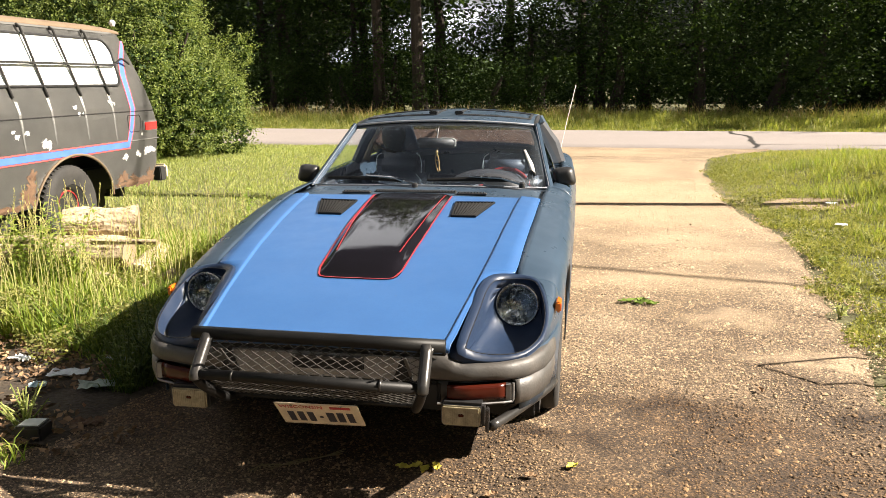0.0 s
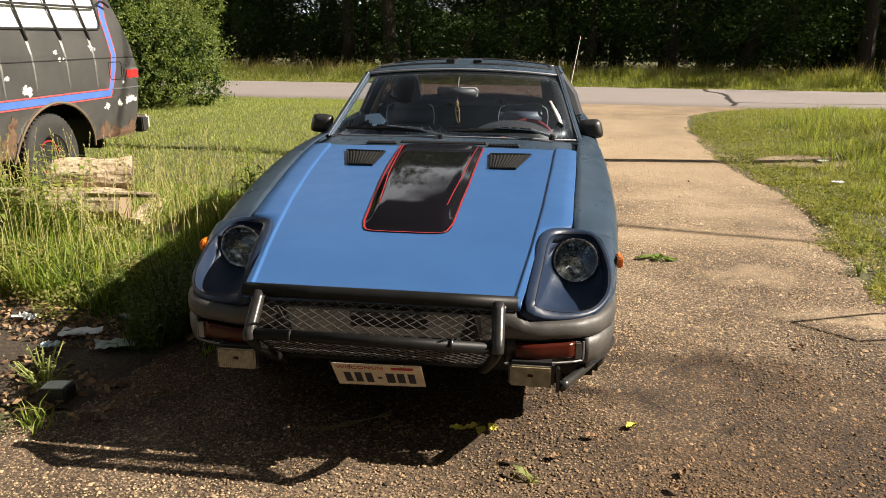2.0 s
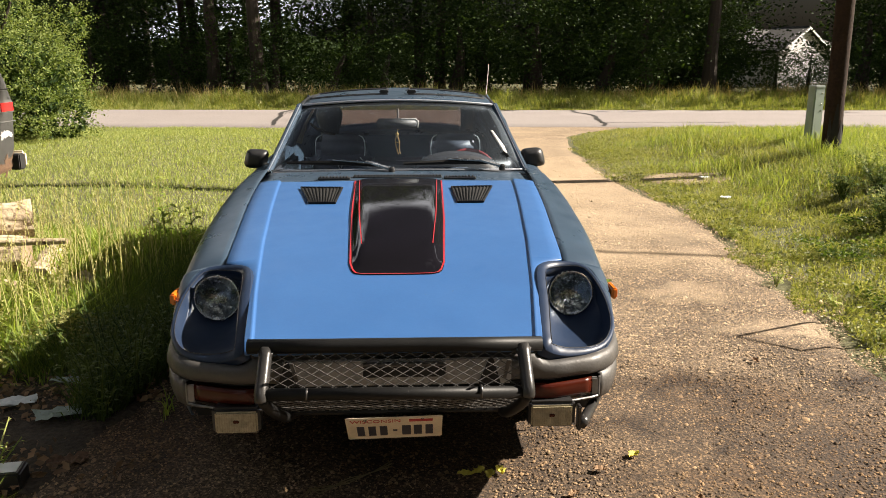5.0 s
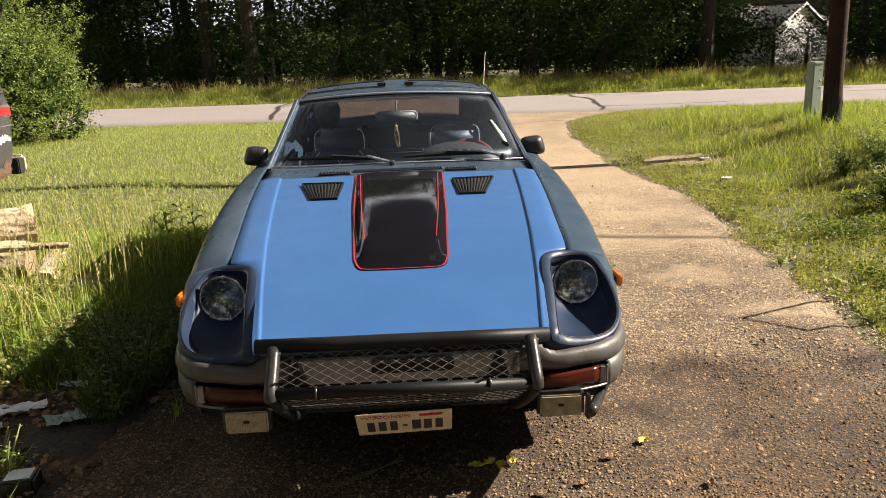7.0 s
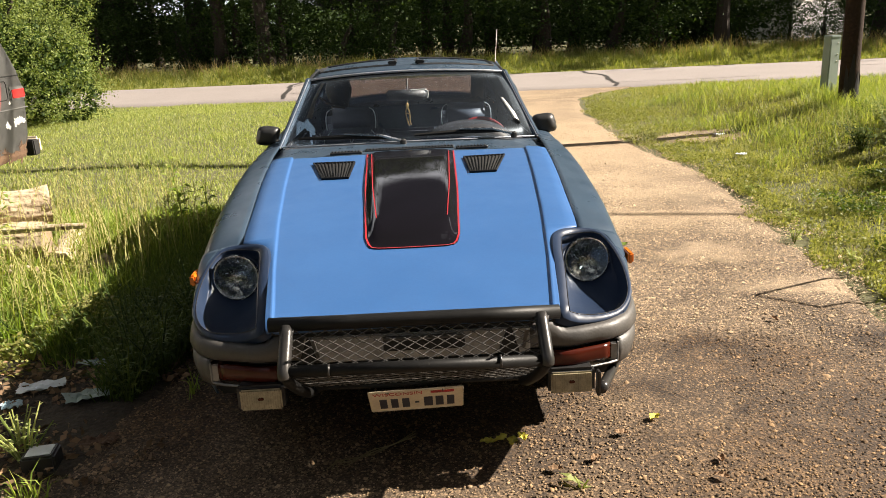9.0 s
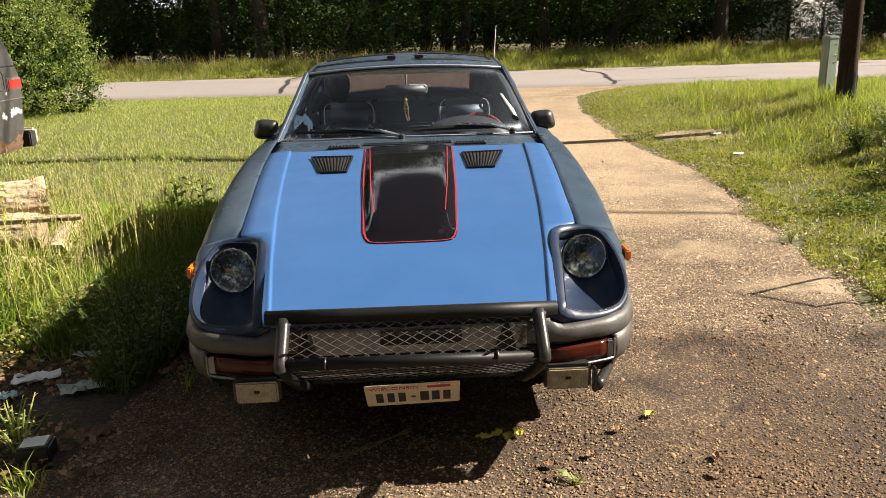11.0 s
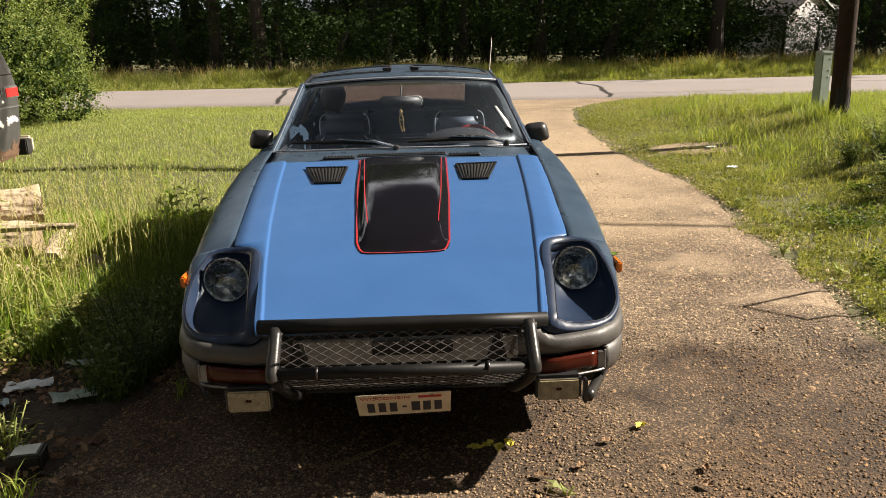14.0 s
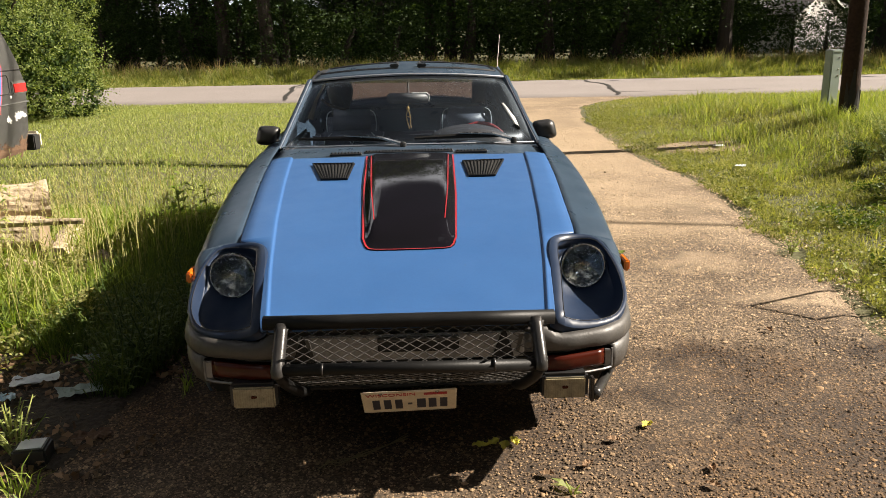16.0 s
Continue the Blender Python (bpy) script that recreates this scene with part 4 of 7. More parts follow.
for x, y in ((-14, -10.5), (-8.5, -12), (-4, -11.5), (1, -13), (6, -12), (11, -12.5), (-17, -4), (-18, 3.5), (-18, 10.5)):
    plant(SAPLINGS[r.randrange(2)], "sapling", "unseen leafy young tree added to cut light in the yard", "tree", x, y, r.uniform(0.6, 0.85), r.uniform(0, 360), "young trees round the yard")


def build_big_bush():
    root = thing("bush", "big dense green bush behind the van", "bush", (-7.6, 11.6, 0))
    rr = random.Random(3)
    bm = bmesh.new()
    pts = []
    for i in range(9):
        a, ln = rr.uniform(0, 6.28), rr.uniform(0.4, 1.2)
        tube_bm(bend([(0.15 * math.cos(a), 0.15 * math.sin(a), -0.05), (ln * 0.5 * math.cos(a), ln * 0.5 * math.sin(a), 1.1), (ln * math.cos(a), ln * math.sin(a), 2.4)], 4), [0.05] * 4 + [0.03] * 4 + [0.02], 6, bm)
    part("stem", bm, M["bark"], root)
    # lobes of twigs: position, size
    lobes = [((0.3, -0.6, 1.1), 1.55), ((1.1, -0.3, 1.0), 1.15), ((-1.0, -0.2, 1.3), 1.6), ((0.0, 0.5, 1.85), 1.5), ((-0.9, 0.2, 2.5), 1.4), ((0.15, 0.3, 2.4), 1.15), ((-2.2, 0.6, 1.5), 1.7),
             ((-2.0, 0.4, 2.7), 1.4), ((1.2, 0.6, 1.2), 0.9), ((1.55, 0.3, 0.55), 0.72), ((-0.1, 0.5, 3.1), 0.7), ((0.7, 0.6, 2.9), 0.36), ((-0.4, 0.4, 3.3), 1.0), ((1.75, 0.8, 2.05), 0.3), ((-3.2, 1.2, 1.7), 1.6), ((0.2, -1.3, 0.6), 0.9)]
    cores = []
    for (cx, cy, cz), s in lobes:
        # twigs on an uneven shell, each with its bunch of leaves
        n = int(270 * s * s)
        d = rng.normal(size=(n, 3))
        d /= np.linalg.norm(d, axis=1)[:, None]
        bumpy = np.array([1 + 0.30 * noise.noise(Vector(v) * 2.6 + Vector((cx, cy, cz))) + 0.16 * noise.noise(Vector(v) * 7) for v in d])
        c = d * (s * rng.uniform(0.66, 1.0, n) * bumpy)[:, None] * (1, 1, 0.92) + (cx, cy, cz)
        k = 25
        t = rng.uniform(-1, 1, (n, k, 1))
        p = (c[:, None] + (d + (0, 0, 0.5))[:, None] * t * 0.10 + rng.normal(size=(n, k, 3)) * 0.042).reshape(-1, 3)
        pts.append(p[p[:, 2] > 0.06])
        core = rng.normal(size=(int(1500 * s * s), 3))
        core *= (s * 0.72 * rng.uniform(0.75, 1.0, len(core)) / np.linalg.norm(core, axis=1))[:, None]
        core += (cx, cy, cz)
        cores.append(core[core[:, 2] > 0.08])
    # sprays that stick out of the outline
    for i in range(230):
        (cx, cy, cz), s = lobes[rr.randrange(len(lobes))]
        d = Vector((rr.gauss(0, 1), rr.gauss(0, 1), rr.gauss(0.4, 0.8))).normalized()
        p0 = Vector((cx, cy, cz)) + d * s * 0.95
        k = rr.randrange(14, 30)
        t = rng.uniform(0, 1, k)[:, None]
        p = np.array(p0) + np.array(d + Vector((0, 0, 0.25))) * t * rr.uniform(0.2, 0.45) + rng.normal(size=(k, 3)) * 0.03
        pts.append(p[p[:, 2] > 0.05])
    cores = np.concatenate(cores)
    # dark leaves fill the lobes and paint the shade inside the bush
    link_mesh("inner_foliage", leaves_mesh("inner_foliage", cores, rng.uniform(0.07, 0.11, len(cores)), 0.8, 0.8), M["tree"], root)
    pts = np.concatenate(pts)
    link_mesh("foliage", leaves_mesh("foliage", pts, rng.uniform(0.030, 0.056, len(pts)), 0.8), M["bush"], root)


build_big_bush()


# ---- pole, pedestal, house ----
def build_pole():
    root = thing("utility_pole", "brown wooden utility pole charred black at its foot", "utility pole", (5.43, 7.33, 0.22))
    H = 11.2
    part("shaft", tube_bm([(-0.012 * t * H, 0.01 * math.sin(t * 9), -0.3 + t * H) for t in np.linspace(0, 1, 14).tolist()], [0.110 - 0.016 * t for t in np.linspace(0, 1, 14).tolist()], 24), M["pole"], root, smooth=True)
    for i in range(9):
        bm = bmesh.new()
        a = 2 * math.pi * i / 9 + 0.2
        h = 0.35 + 0.45 * random.Random(i).random()
        rows = [[(0.114 * math.cos(a + da), 0.114 * math.sin(a + da), z) for da in (-0.34, 0, 0.34)] for z in (-0.1, h * 0.6)] + [[(0.112 * math.cos(a + da), 0.112 * math.sin(a + da), h) for da in (-0.06, 0, 0.06)]]
        grid_bm(rows, bm=bm)
        part("charred_strip", thicken(bm, 0.006), M["tar_foot"], root, "charred black wood")
    # service cable from the pole's head towards the yard
    part("service_cable", tube_bm(bend([(-0.13, 0, 10.68), (3.3, -1.75, 8.15), (6.6, -3.53, 5.8)], 6), 0.03, 6), M["bar"], root, "black overhead service cable")


build_pole()


def build_pedestal():
    root = thing("utility_pedestal", "pale green metal utility pedestal in grass", "utility box", (5.79, 8.5, 0.22), 14)
    part("cabinet", box_bm(0, 0, 0.42, 0.165, 0.15, 0.92, 0.012), M["pedestal"], root)
    part("cap", box_bm(0, 0, 0.875, 0.178, 0.163, 0.045, 0.016), M["pedestal"], root)
    part("flange", box_bm(0.083, -0.04, 0.43, 0.012, 0.03, 0.8, 0.003), M["pedestal"], root)
    for z in (0.79, 0.64, 0.55):
        bolt = lathe_bm([(0.012, 0), (0.012, 0.002), (0.008, 0.005), (0, 0.006)], 10, pose(0.035, -0.075, z, 90, 0, 0))
        part("bolt", bolt, M["chrome"], root)


build_pedestal()


def build_house():
    root = thing("house", "white clapboard house gable beyond the trees", "house", (21.67, 40.0, 0), 32)
    w, h, rise, deep = 2.2, 2.05, 1.12, 1.8
    part("wall", box_bm(0, deep / 2, h / 2 - 0.3, 2 * w - 0.1, deep, h + 0.6), M["siding"], root)
    bm = bmesh.new()
    f = [bm.verts.new(v) for v in ((-w + 0.05, 0, h), (w - 0.05, 0, h), (0, 0, h + rise - 0.05), (-w + 0.05, deep, h), (w - 0.05, deep, h), (0, deep, h + rise - 0.05))]
    for q in ((0, 1, 2), (5, 4, 3), (0, 2, 5, 3), (1, 4, 5, 2), (0, 3, 4, 1)):
        bm.faces.new([f[k] for k in q])
    part("gable", bm, M["siding"], root)
    for s in (-1, 1):
        rows = [[(s * (w + 0.25), y, h - 0.13), (0, y, h + rise)] for y in (-0.2, deep + 0.2)]
        part("roof", thicken(grid_bm(rows), 0.08), M["shingle"], root)
        rows = [[(s * (w + 0.27), y, h - 0.18), (0, y, h + rise - 0.05)] for y in (-0.24, -0.21)]
        part("bargeboard", thicken(grid_bm(rows), 0.1), M["siding"], root)
    part("main_roof", thicken(grid_bm([[(-2.0, 1.6, 2.25), (7.5, 1.6, 2.25)], [(-2.0, 5.5, 3.3), (7.5, 5.5, 3.3)]]), 0.12), M["shingle"], root, "grey shingled main roof")
    part("main_wall", box_bm(2.75, 3.2, 1.0, 9.0, 2.2, 2.5), M["siding"], root)
    part("gutter", box_bm(2.75, 1.56, 2.23, 9.4, 0.1, 0.1, 0.01), M["siding"], root)
    for k in range(19):
        z = 0.1 + k * 0.17
        half = w - 0.06 if z < h else (w - 0.06) * (1 - (z - h) / rise) - 0.05
        if half > 0.1:
            part("clapboard", box_bm(0, -0.012, z, 2 * half, 0.025, 0.15, 0.004, 1), M["siding"], root)


build_house()
plant(SAPLINGS[1], "sapling", "leafy young tree in the shaded wood", "tree", 12.0, 27.8, 0.6, 40, "young trees in the wood")
for x, y, s in ((14.6, 28.2, 0.30), (10.2, 29.0, 0.8), (8.3, 30.0, 0.9), (11.6, 31.5, 0.7), (16.4, 29.0, 0.3), (13.3, 30.4, 1.0), (13.9, 33.0, 0.9), (12.6, 34.5, 1.1)):
    plant(SAPLINGS[0], "sapling", "leafy young tree in the shaded wood", "tree", x, y, s, 90 * x, "young trees in the wood")
for x, y, s in ((15.3, 27.0, 0.42), (16.6, 27.3, 0.5), (13.9, 26.8, 0.4)):
    plant(SHRUBS[0], "shrub", "dark green shrub at the wood's edge", "shrub", x, y, s, 70 * x, "undergrowth at the wood's edge")

# ---- the sports car ----
def hood_z(y):
    return lerp(y, [0.03, 0.06, 0.12, 0.3, 0.5, 0.8, 1.1, 1.4, 1.65, 2.05], [0.575, 0.597, 0.610, 0.655, 0.700, 0.762, 0.815, 0.856, 0.880, 0.893])


def crease_x(y):
    return lerp(y, [0.03, 0.12, 0.4, 0.76, 1.2, 1.6], [0.440, 0.452, 0.488, 0.524, 0.555, 0.578])


def seam_x(y):
    return lerp(y, [0.03, 0.10, 0.30, 0.44, 0.53, 0.555, 0.58, 0.598, 0.606, 0.64, 0.9, 1.25, 1.6, 2.05], [0.462, 0.474, 0.495, 0.512, 0.533, 0.549, 0.576, 0.610, 0.634, 0.640, 0.650, 0.668, 0.680, 0.70])


def half_width(y):
    return lerp(y, [0.10, 0.2, 0.35, 0.5, 0.7, 1.0, 1.4, 2.0, 3.2, 3.8, 4.2, 4.42], [0.60, 0.70, 0.775, 0.805, 0.825, 0.842, 0.845, 0.845, 0.845, 0.82, 0.76, 0.70])


WHEEL_R, FRONT_AXLE, REAR_AXLE = 0.305, 0.985, 3.305
BEZEL = [(0.475, 0.105, 0.572), (0.497, 0.30, 0.652), (0.513, 0.45, 0.700), (0.545, 0.55, 0.717), (0.620, 0.602, 0.712), (0.700, 0.604, 0.702), (0.738, 0.575, 0.682), (0.765, 0.50, 0.643),
         (0.778, 0.41, 0.595), (0.764, 0.30, 0.550), (0.712, 0.20, 0.524), (0.640, 0.145, 0.515), (0.560, 0.115, 0.519), (0.500, 0.095, 0.540)]


def closed_run(points, n):
    """n points evenly along a smooth closed loop."""
    k = len(points)
    p = [Vector(q) for q in points]
    dense = []
    for i in range(k):
        a, b, c, d = p[i - 1], p[i], p[(i + 1) % k], p[(i + 2) % k]
        for s in range(12):
            t = s / 12
            dense.append(0.5 * ((2 * b) + (c - a) * t + (2 * a - 5 * b + 4 * c - d) * t * t + (3 * b - a - 3 * c + d) * t ** 3))
    cum = [0.0]
    for i in range(len(dense)):
        cum.append(cum[-1] + (dense[(i + 1) % len(dense)] - dense[i]).length)
    out = []
    for i in range(n):
        s = cum[-1] * i / n
        j = max(0, int(np.searchsorted(cum, s, side="right")) - 1)
        u = (s - cum[j]) / max(1e-9, cum[j + 1] - cum[j])
        out.append(dense[j % len(dense)].lerp(dense[(j + 1) % len(dense)], u))
    return out


def mirror_x(points, s):
    return [(s * p[0], p[1], p[2]) for p in points]


def sheet(rows, s=1):
    """A body panel: rows of points, mirrored for s = -1 with its outside kept outside."""
    rows = [mirror_x(r, s) for r in rows]
    return grid_bm(rows if s > 0 else [r[::-1] for r in rows])


car = thing("sports_car", "two-tone blue 1980s sports coupe with black bull bar", "car")


def body(name, rows, mat, s=1, depth=0.004, label="", parent=car):
    bm = sheet(rows, s)
    bm.normal_update()
    bmesh.ops.recalc_face_normals(bm, faces=bm.faces)
    ob = part(name, bm, M[mat], parent, label, smooth=True)
    md = ob.modifiers.new("shell", "SOLIDIFY")
    md.thickness, md.offset = depth, 0.0
    return ob


# hood: sunken middle between two raised ridges, rolled front lip
def hood_row(y, lip=0.0):
    zc, xk, xs = hood_z(y) - lip, crease_x(y), seam_x(y)
    half = [(0, zc), (0.25 * xk, zc), (0.5 * xk, zc - 0.001), (0.8 * xk, zc - 0.003), (xk - 0.010, zc - 0.003), (xk - 0.003, zc - 0.003), (xk, zc + 0.003), (xk + 0.004, zc + 0.005),
            (xk + 0.012, zc + 0.005), (xk + (xs - xk) * 0.6, zc + 0.001), (xs - 0.004, zc - 0.006), (xs - 0.0015, zc - 0.009)]
    if xs - xk < 0.035:
        half = half[:8] + [(xk + (xs - xk) * f, zc + 0.005 - 0.006 * f) for f in (0.4, 0.65, 0.9, 0.97)]
    return [(-x, y, z) for x, z in half[:0:-1]] + [(x, y, z) for x, z in half]


rows = [[(x * 0.995, 0.050, z - 0.012) for x, y, z in hood_row(0.035)], [(x, 0.036, z - 0.004) for x, y, z in hood_row(0.035)]]
rows += [hood_row(y) for y in [0.045, 0.06, 0.085, 0.12, 0.18] + sorted(np.arange(0.26, 1.58, 0.06).tolist() + [0.53, 0.58, 0.59, 0.598, 0.606, 0.612] + [1.585])]
body("hood", rows, "blue", label="bright satin blue hood")

# black painted bulge with red pinstripes
def bulge_half(y):
    return lerp(y, [0.492, 0.50, 0.515, 0.535, 0.56, 0.7, 1.0, 1.57], [0.124, 0.150, 0.164, 0.170, 0.174, 0.181, 0.197, 0.212])


def bulge_top(y):
    return lerp(y, [0.5, 0.53, 0.60, 0.68, 0.9, 1.2, 1.45, 1.57], [0.003, 0.008, 0.022, 0.030, 0.031, 0.029, 0.022, 0.016])


rows = []
for y in [0.492, 0.50, 0.515, 0.535, 0.56, 0.59, 0.62, 0.66, 0.70] + np.arange(0.76, 1.58, 0.08).tolist() + [1.58]:
    w, t, z = bulge_half(y), bulge_top(y), hood_z(y)
    f = [-1, -0.95, -0.90, -0.85, -0.80, -0.74, -0.6, 0, 0.6, 0.74, 0.80, 0.85, 0.90, 0.95, 1]
    g = [0.05, 0.26, 0.49, 0.71, 0.87, 0.96, 1, 1.04, 1, 0.96, 0.87, 0.71, 0.49, 0.26, 0.05]
    if y < 0.56:
        k = (y - 0.492) / 0.068
        g = [a * k + 0.2 * (1 - k) for a in g]
    rows.append([(w * a, y, z + max(0.0025, t * b)) for a, b in zip(f, g)])
bulge = body("hood_bulge", rows, "black", depth=0.003, label="gloss black painted hood bulge")
bulge.location = (0.006, -0.008, -0.001)


def stripe(points, width, lift, parent, mat="red", name="pinstripe"):
    run = [Vector(p) for p in points]
    rows = []
    for i, p in enumerate(run):
        d = run[min(i + 1, len(run) - 1)] - run[max(i - 1, 0)]
        q = Vector((-d.y, d.x, 0)).normalized() * width / 2
        rows.append([(p.x - q.x, p.y - q.y, p.z + lift), (p.x + q.x, p.y + q.y, p.z + lift)])
    return part(name, thicken(grid_bm(rows), 0.001), M[mat], parent)


out_run = [(-bulge_half(y), y, hood_z(y)) for y in np.arange(1.58, 0.57, -0.05).tolist()]
corner = [(-0.162, 0.525, hood_z(0.525)), (-0.150, 0.503, hood_z(0.503)), (-0.125, 0.495, hood_z(0.495))]
front = [(x, 0.493, hood_z(0.493)) for x in (-0.06, 0.0, 0.06)]
stripe(out_run + corner + front + mirror_x(corner[::-1], -1) + mirror_x(out_run[::-1], -1), 0.0065, 0.005, bulge)
for s in (-1, 1):
    stripe([(s * lerp(y, [0.68, 1.02, 1.58], [0.137, 0.164, 0.190]), y, hood_z(y) + bulge_top(y) * 0.93) for y in np.arange(0.69, 1.58, 0.06).tolist()], 0.004, 0.003, bulge)
    # fenders: outboard of the seam, over the arch, down to the sill
    rows = []
    for y in [0.20, 0.25, 0.30, 0.36, 0.42, 0.48, 0.54, 0.575, 0.595, 0.605, 0.612, 0.625, 0.64] + np.arange(0.68, 2.03, 0.045).tolist():
        w, zc = half_width(y), hood_z(y)
        if y < 0.605:
            bx, bz = lerp(y, [0.2, 0.3, 0.41, 0.50, 0.575, 0.605], [0.713, 0.765, 0.779, 0.766, 0.739, 0.700]), lerp(y, [0.2, 0.3, 0.41, 0.50, 0.575, 0.605], [0.523, 0.549, 0.594, 0.642, 0.681, 0.700])
        else:
            bx, bz = seam_x(y) + 0.002, zc - 0.009
            if y < 0.66:
                bx, bz = lerp(y, [0.605, 0.6125, 0.64, 0.66], [0.70, 0.638, seam_x(0.64), seam_x(0.66)]), lerp(y, [0.605, 0.66], [0.701, zc - 0.009])
        top = [Vector((bx, y, bz)), Vector((bx + (w - bx) * 0.45, y, bz - (0.018 if y > 0.62 else 0.01))), Vector((bx + (w - bx) * 0.80, y, bz - 0.045 if y > 0.62 else bz - 0.03)), Vector((w - 0.006, y, bz - 0.10)), Vector((w, y, bz - 0.19))]
        low = 0.30 if y < 0.62 else 0.19
        a = y - FRONT_AXLE
        R = WHEEL_R + 0.055
        arch = WHEEL_R + math.sqrt(max(0, R * R - a * a)) if abs(a) < R else 0
        zs = [0.52, 0.45, 0.38, 0.30, 0.19]
        side = [(w - 0.02 * max(0, (0.5 - z)) ** 1.0 / 0.3, y, max(z, low, min(arch, 0.66))) for z in zs]
        zcap = side[0][2]
        run = [(p.x, p.y, max(p.z, zcap if k > 2 else p.z)) for k, p in enumerate(bend(top, 3))]
        rows.append(run + side)
    body("fender", rows, "slate", s, label="slate blue front fender")
    # headlight bucket: rim, funnel and lamp
    N = 44
    loop = closed_run(BEZEL, N)
    cen = Vector((0.64, 0.36, 0.615))
    nrm = Vector((0.15, -0.72, 0.68)).normalized()

    def ring(shrink, push):
        out = []
        for k, p in enumerate(loop):
            d = loop[(k + 1) % N] - loop[k - 1]
            inward = d.cross(nrm).normalized()
            if inward.dot(cen - p) < 0:
                inward = -inward
            q = p + inward * (shrink if shrink < 0.01 else shrink * lerp(p.x, [0.5, 0.62, 0.72], [1.25, 0.9, 0.5])) - nrm * push
            out.append((q.x, q.y, q.z))
        return out
    lampc = Vector((0.652, 0.515, 0.612))

    def lamp_ring(r, y):
        out = []
        for p in loop:
            a = math.atan2(p.z - 0.612, p.x - 0.642)
            out.append((lampc.x + r * math.cos(a), y + 0.12 * r * math.sin(a), lampc.z + r * math.sin(a)))
        return out

    def between(a, b, t, sag=0.0):
        return [(p[0] + (q[0] - p[0]) * t, p[1] + (q[1] - p[1]) * t, p[2] + (q[2] - p[2]) * t - sag) for p, q in zip(a, b)]
    deep, back = ring(0.032, 0.055), lamp_ring(0.090, 0.505)
    loops = [[(p.x - (0.024 if p.x < 0.60 else 0.0), p.y + (0.07 if p.z > 0.68 else 0.0), p.z - (0.002 if p.z > 0.68 else 0.014)) for p in loop], ring(-0.002, 0.008), ring(-0.001, 0.0), ring(0.001, -0.002), ring(0.026, -0.002), ring(0.0285, 0.001), deep, between(deep, back, 0.35, 0.012), between(deep, back, 0.7, 0.008), back, lamp_ring(0.080, 0.52)]
    bm = grid_bm([mirror_x(q, s) for q in loops], close=True)
    bmesh.ops.recalc_face_normals(bm, faces=bm.faces)
    # surround painted darker than the slate body for the shade inside it
    bucket = part("headlight_bucket", bm, M["navy"], car, "recessed slate headlight surround darkened for its inner shade", smooth=True)
    edge = ring(0.0272, -0.002)
    part("bucket_edge", tube_bm([*mirror_x(edge, s), mirror_x(edge, s)[0]], 0.0014, 6, cap=False), M["tube"], bucket, "worn metal edge")
    m = pose(s * lampc.x, 0.512, lampc.z, 90 - 7, 0, 0)
    part("lamp_reflector", lathe_bm([(0.078, -0.006), (0.070, -0.030), (0.05, -0.055), (0.02, -0.068), (0.0, -0.07)], 40, m), M["reflector"], bucket, smooth=True)
    part("lamp_ring", lathe_bm([(0.084, -0.01), (0.086, 0.002), (0.083, 0.008), (0.078, 0.008), (0.077, 0.0)], 40, m), M["chrome"], bucket, "thin chrome retaining ring", smooth=True)
    bm = lathe_bm([(0.078, 0.002), (0.07, 0.010), (0.045, 0.018), (0.02, 0.021), (0.0, 0.022)], 40, m)
    lens = part("lamp_lens", bm, M["lens"], bucket, "ribbed clear glass lens", smooth=True)
    bm = bmesh.new()
    for k in range(-6, 7):
        u = k * 0.0105
        hgt = math.sqrt(max(0, 0.072 ** 2 - u * u))
        pts = [(u, v, 0.003 + 0.0195 * (1 - (u * u + v * v) / 0.078 ** 2)) for v in np.linspace(-hgt, hgt, 9).tolist()]
        tube_bm([m @ Vector(p) for p in pts], 0.0012, 4, bm)
    part("lens_flutes", bm, M["lens"], bucket)
    # side marker
    part("side_marker", box_bm(0.812 if s > 0 else -0.805, 0.525, 0.615, 0.022, 0.085, 0.042, 0.006), M["amber"], car, "amber side marker lamp")
    # hood vents: trapezoid frame with slats
    vent = thing("hood_vent", "", "")
    vent.parent = car
    corners = [(0.262, 1.435), (0.455, 1.445), (0.390, 1.208), (0.277, 1.203)]
    frame_pts = [(s * x, y, hood_z(y) + 0.006) for x, y in corners]
    part("vent_frame", tube_bm([*frame_pts, frame_pts[0]], 0.006, 8), M["bar"], vent)
    cs = [(s * x, y, hood_z(y) + 0.0045) for x, y in corners]
    part("vent_mesh", thicken(grid_bm([[cs[0], cs[1]], [cs[3], cs[2]]] if s < 0 else [[cs[1], cs[0]], [cs[2], cs[3]]]), 0.002), M["dark"], vent)
    for k in range(1, 11):
        u = k / 11
        a, b = Vector(frame_pts[0]).lerp(Vector(frame_pts[1]), u), Vector(frame_pts[3]).lerp(Vector(frame_pts[2]), u)
        part("slat", tube_bm([a, b], 0.0034, 5), M["bar"], vent)


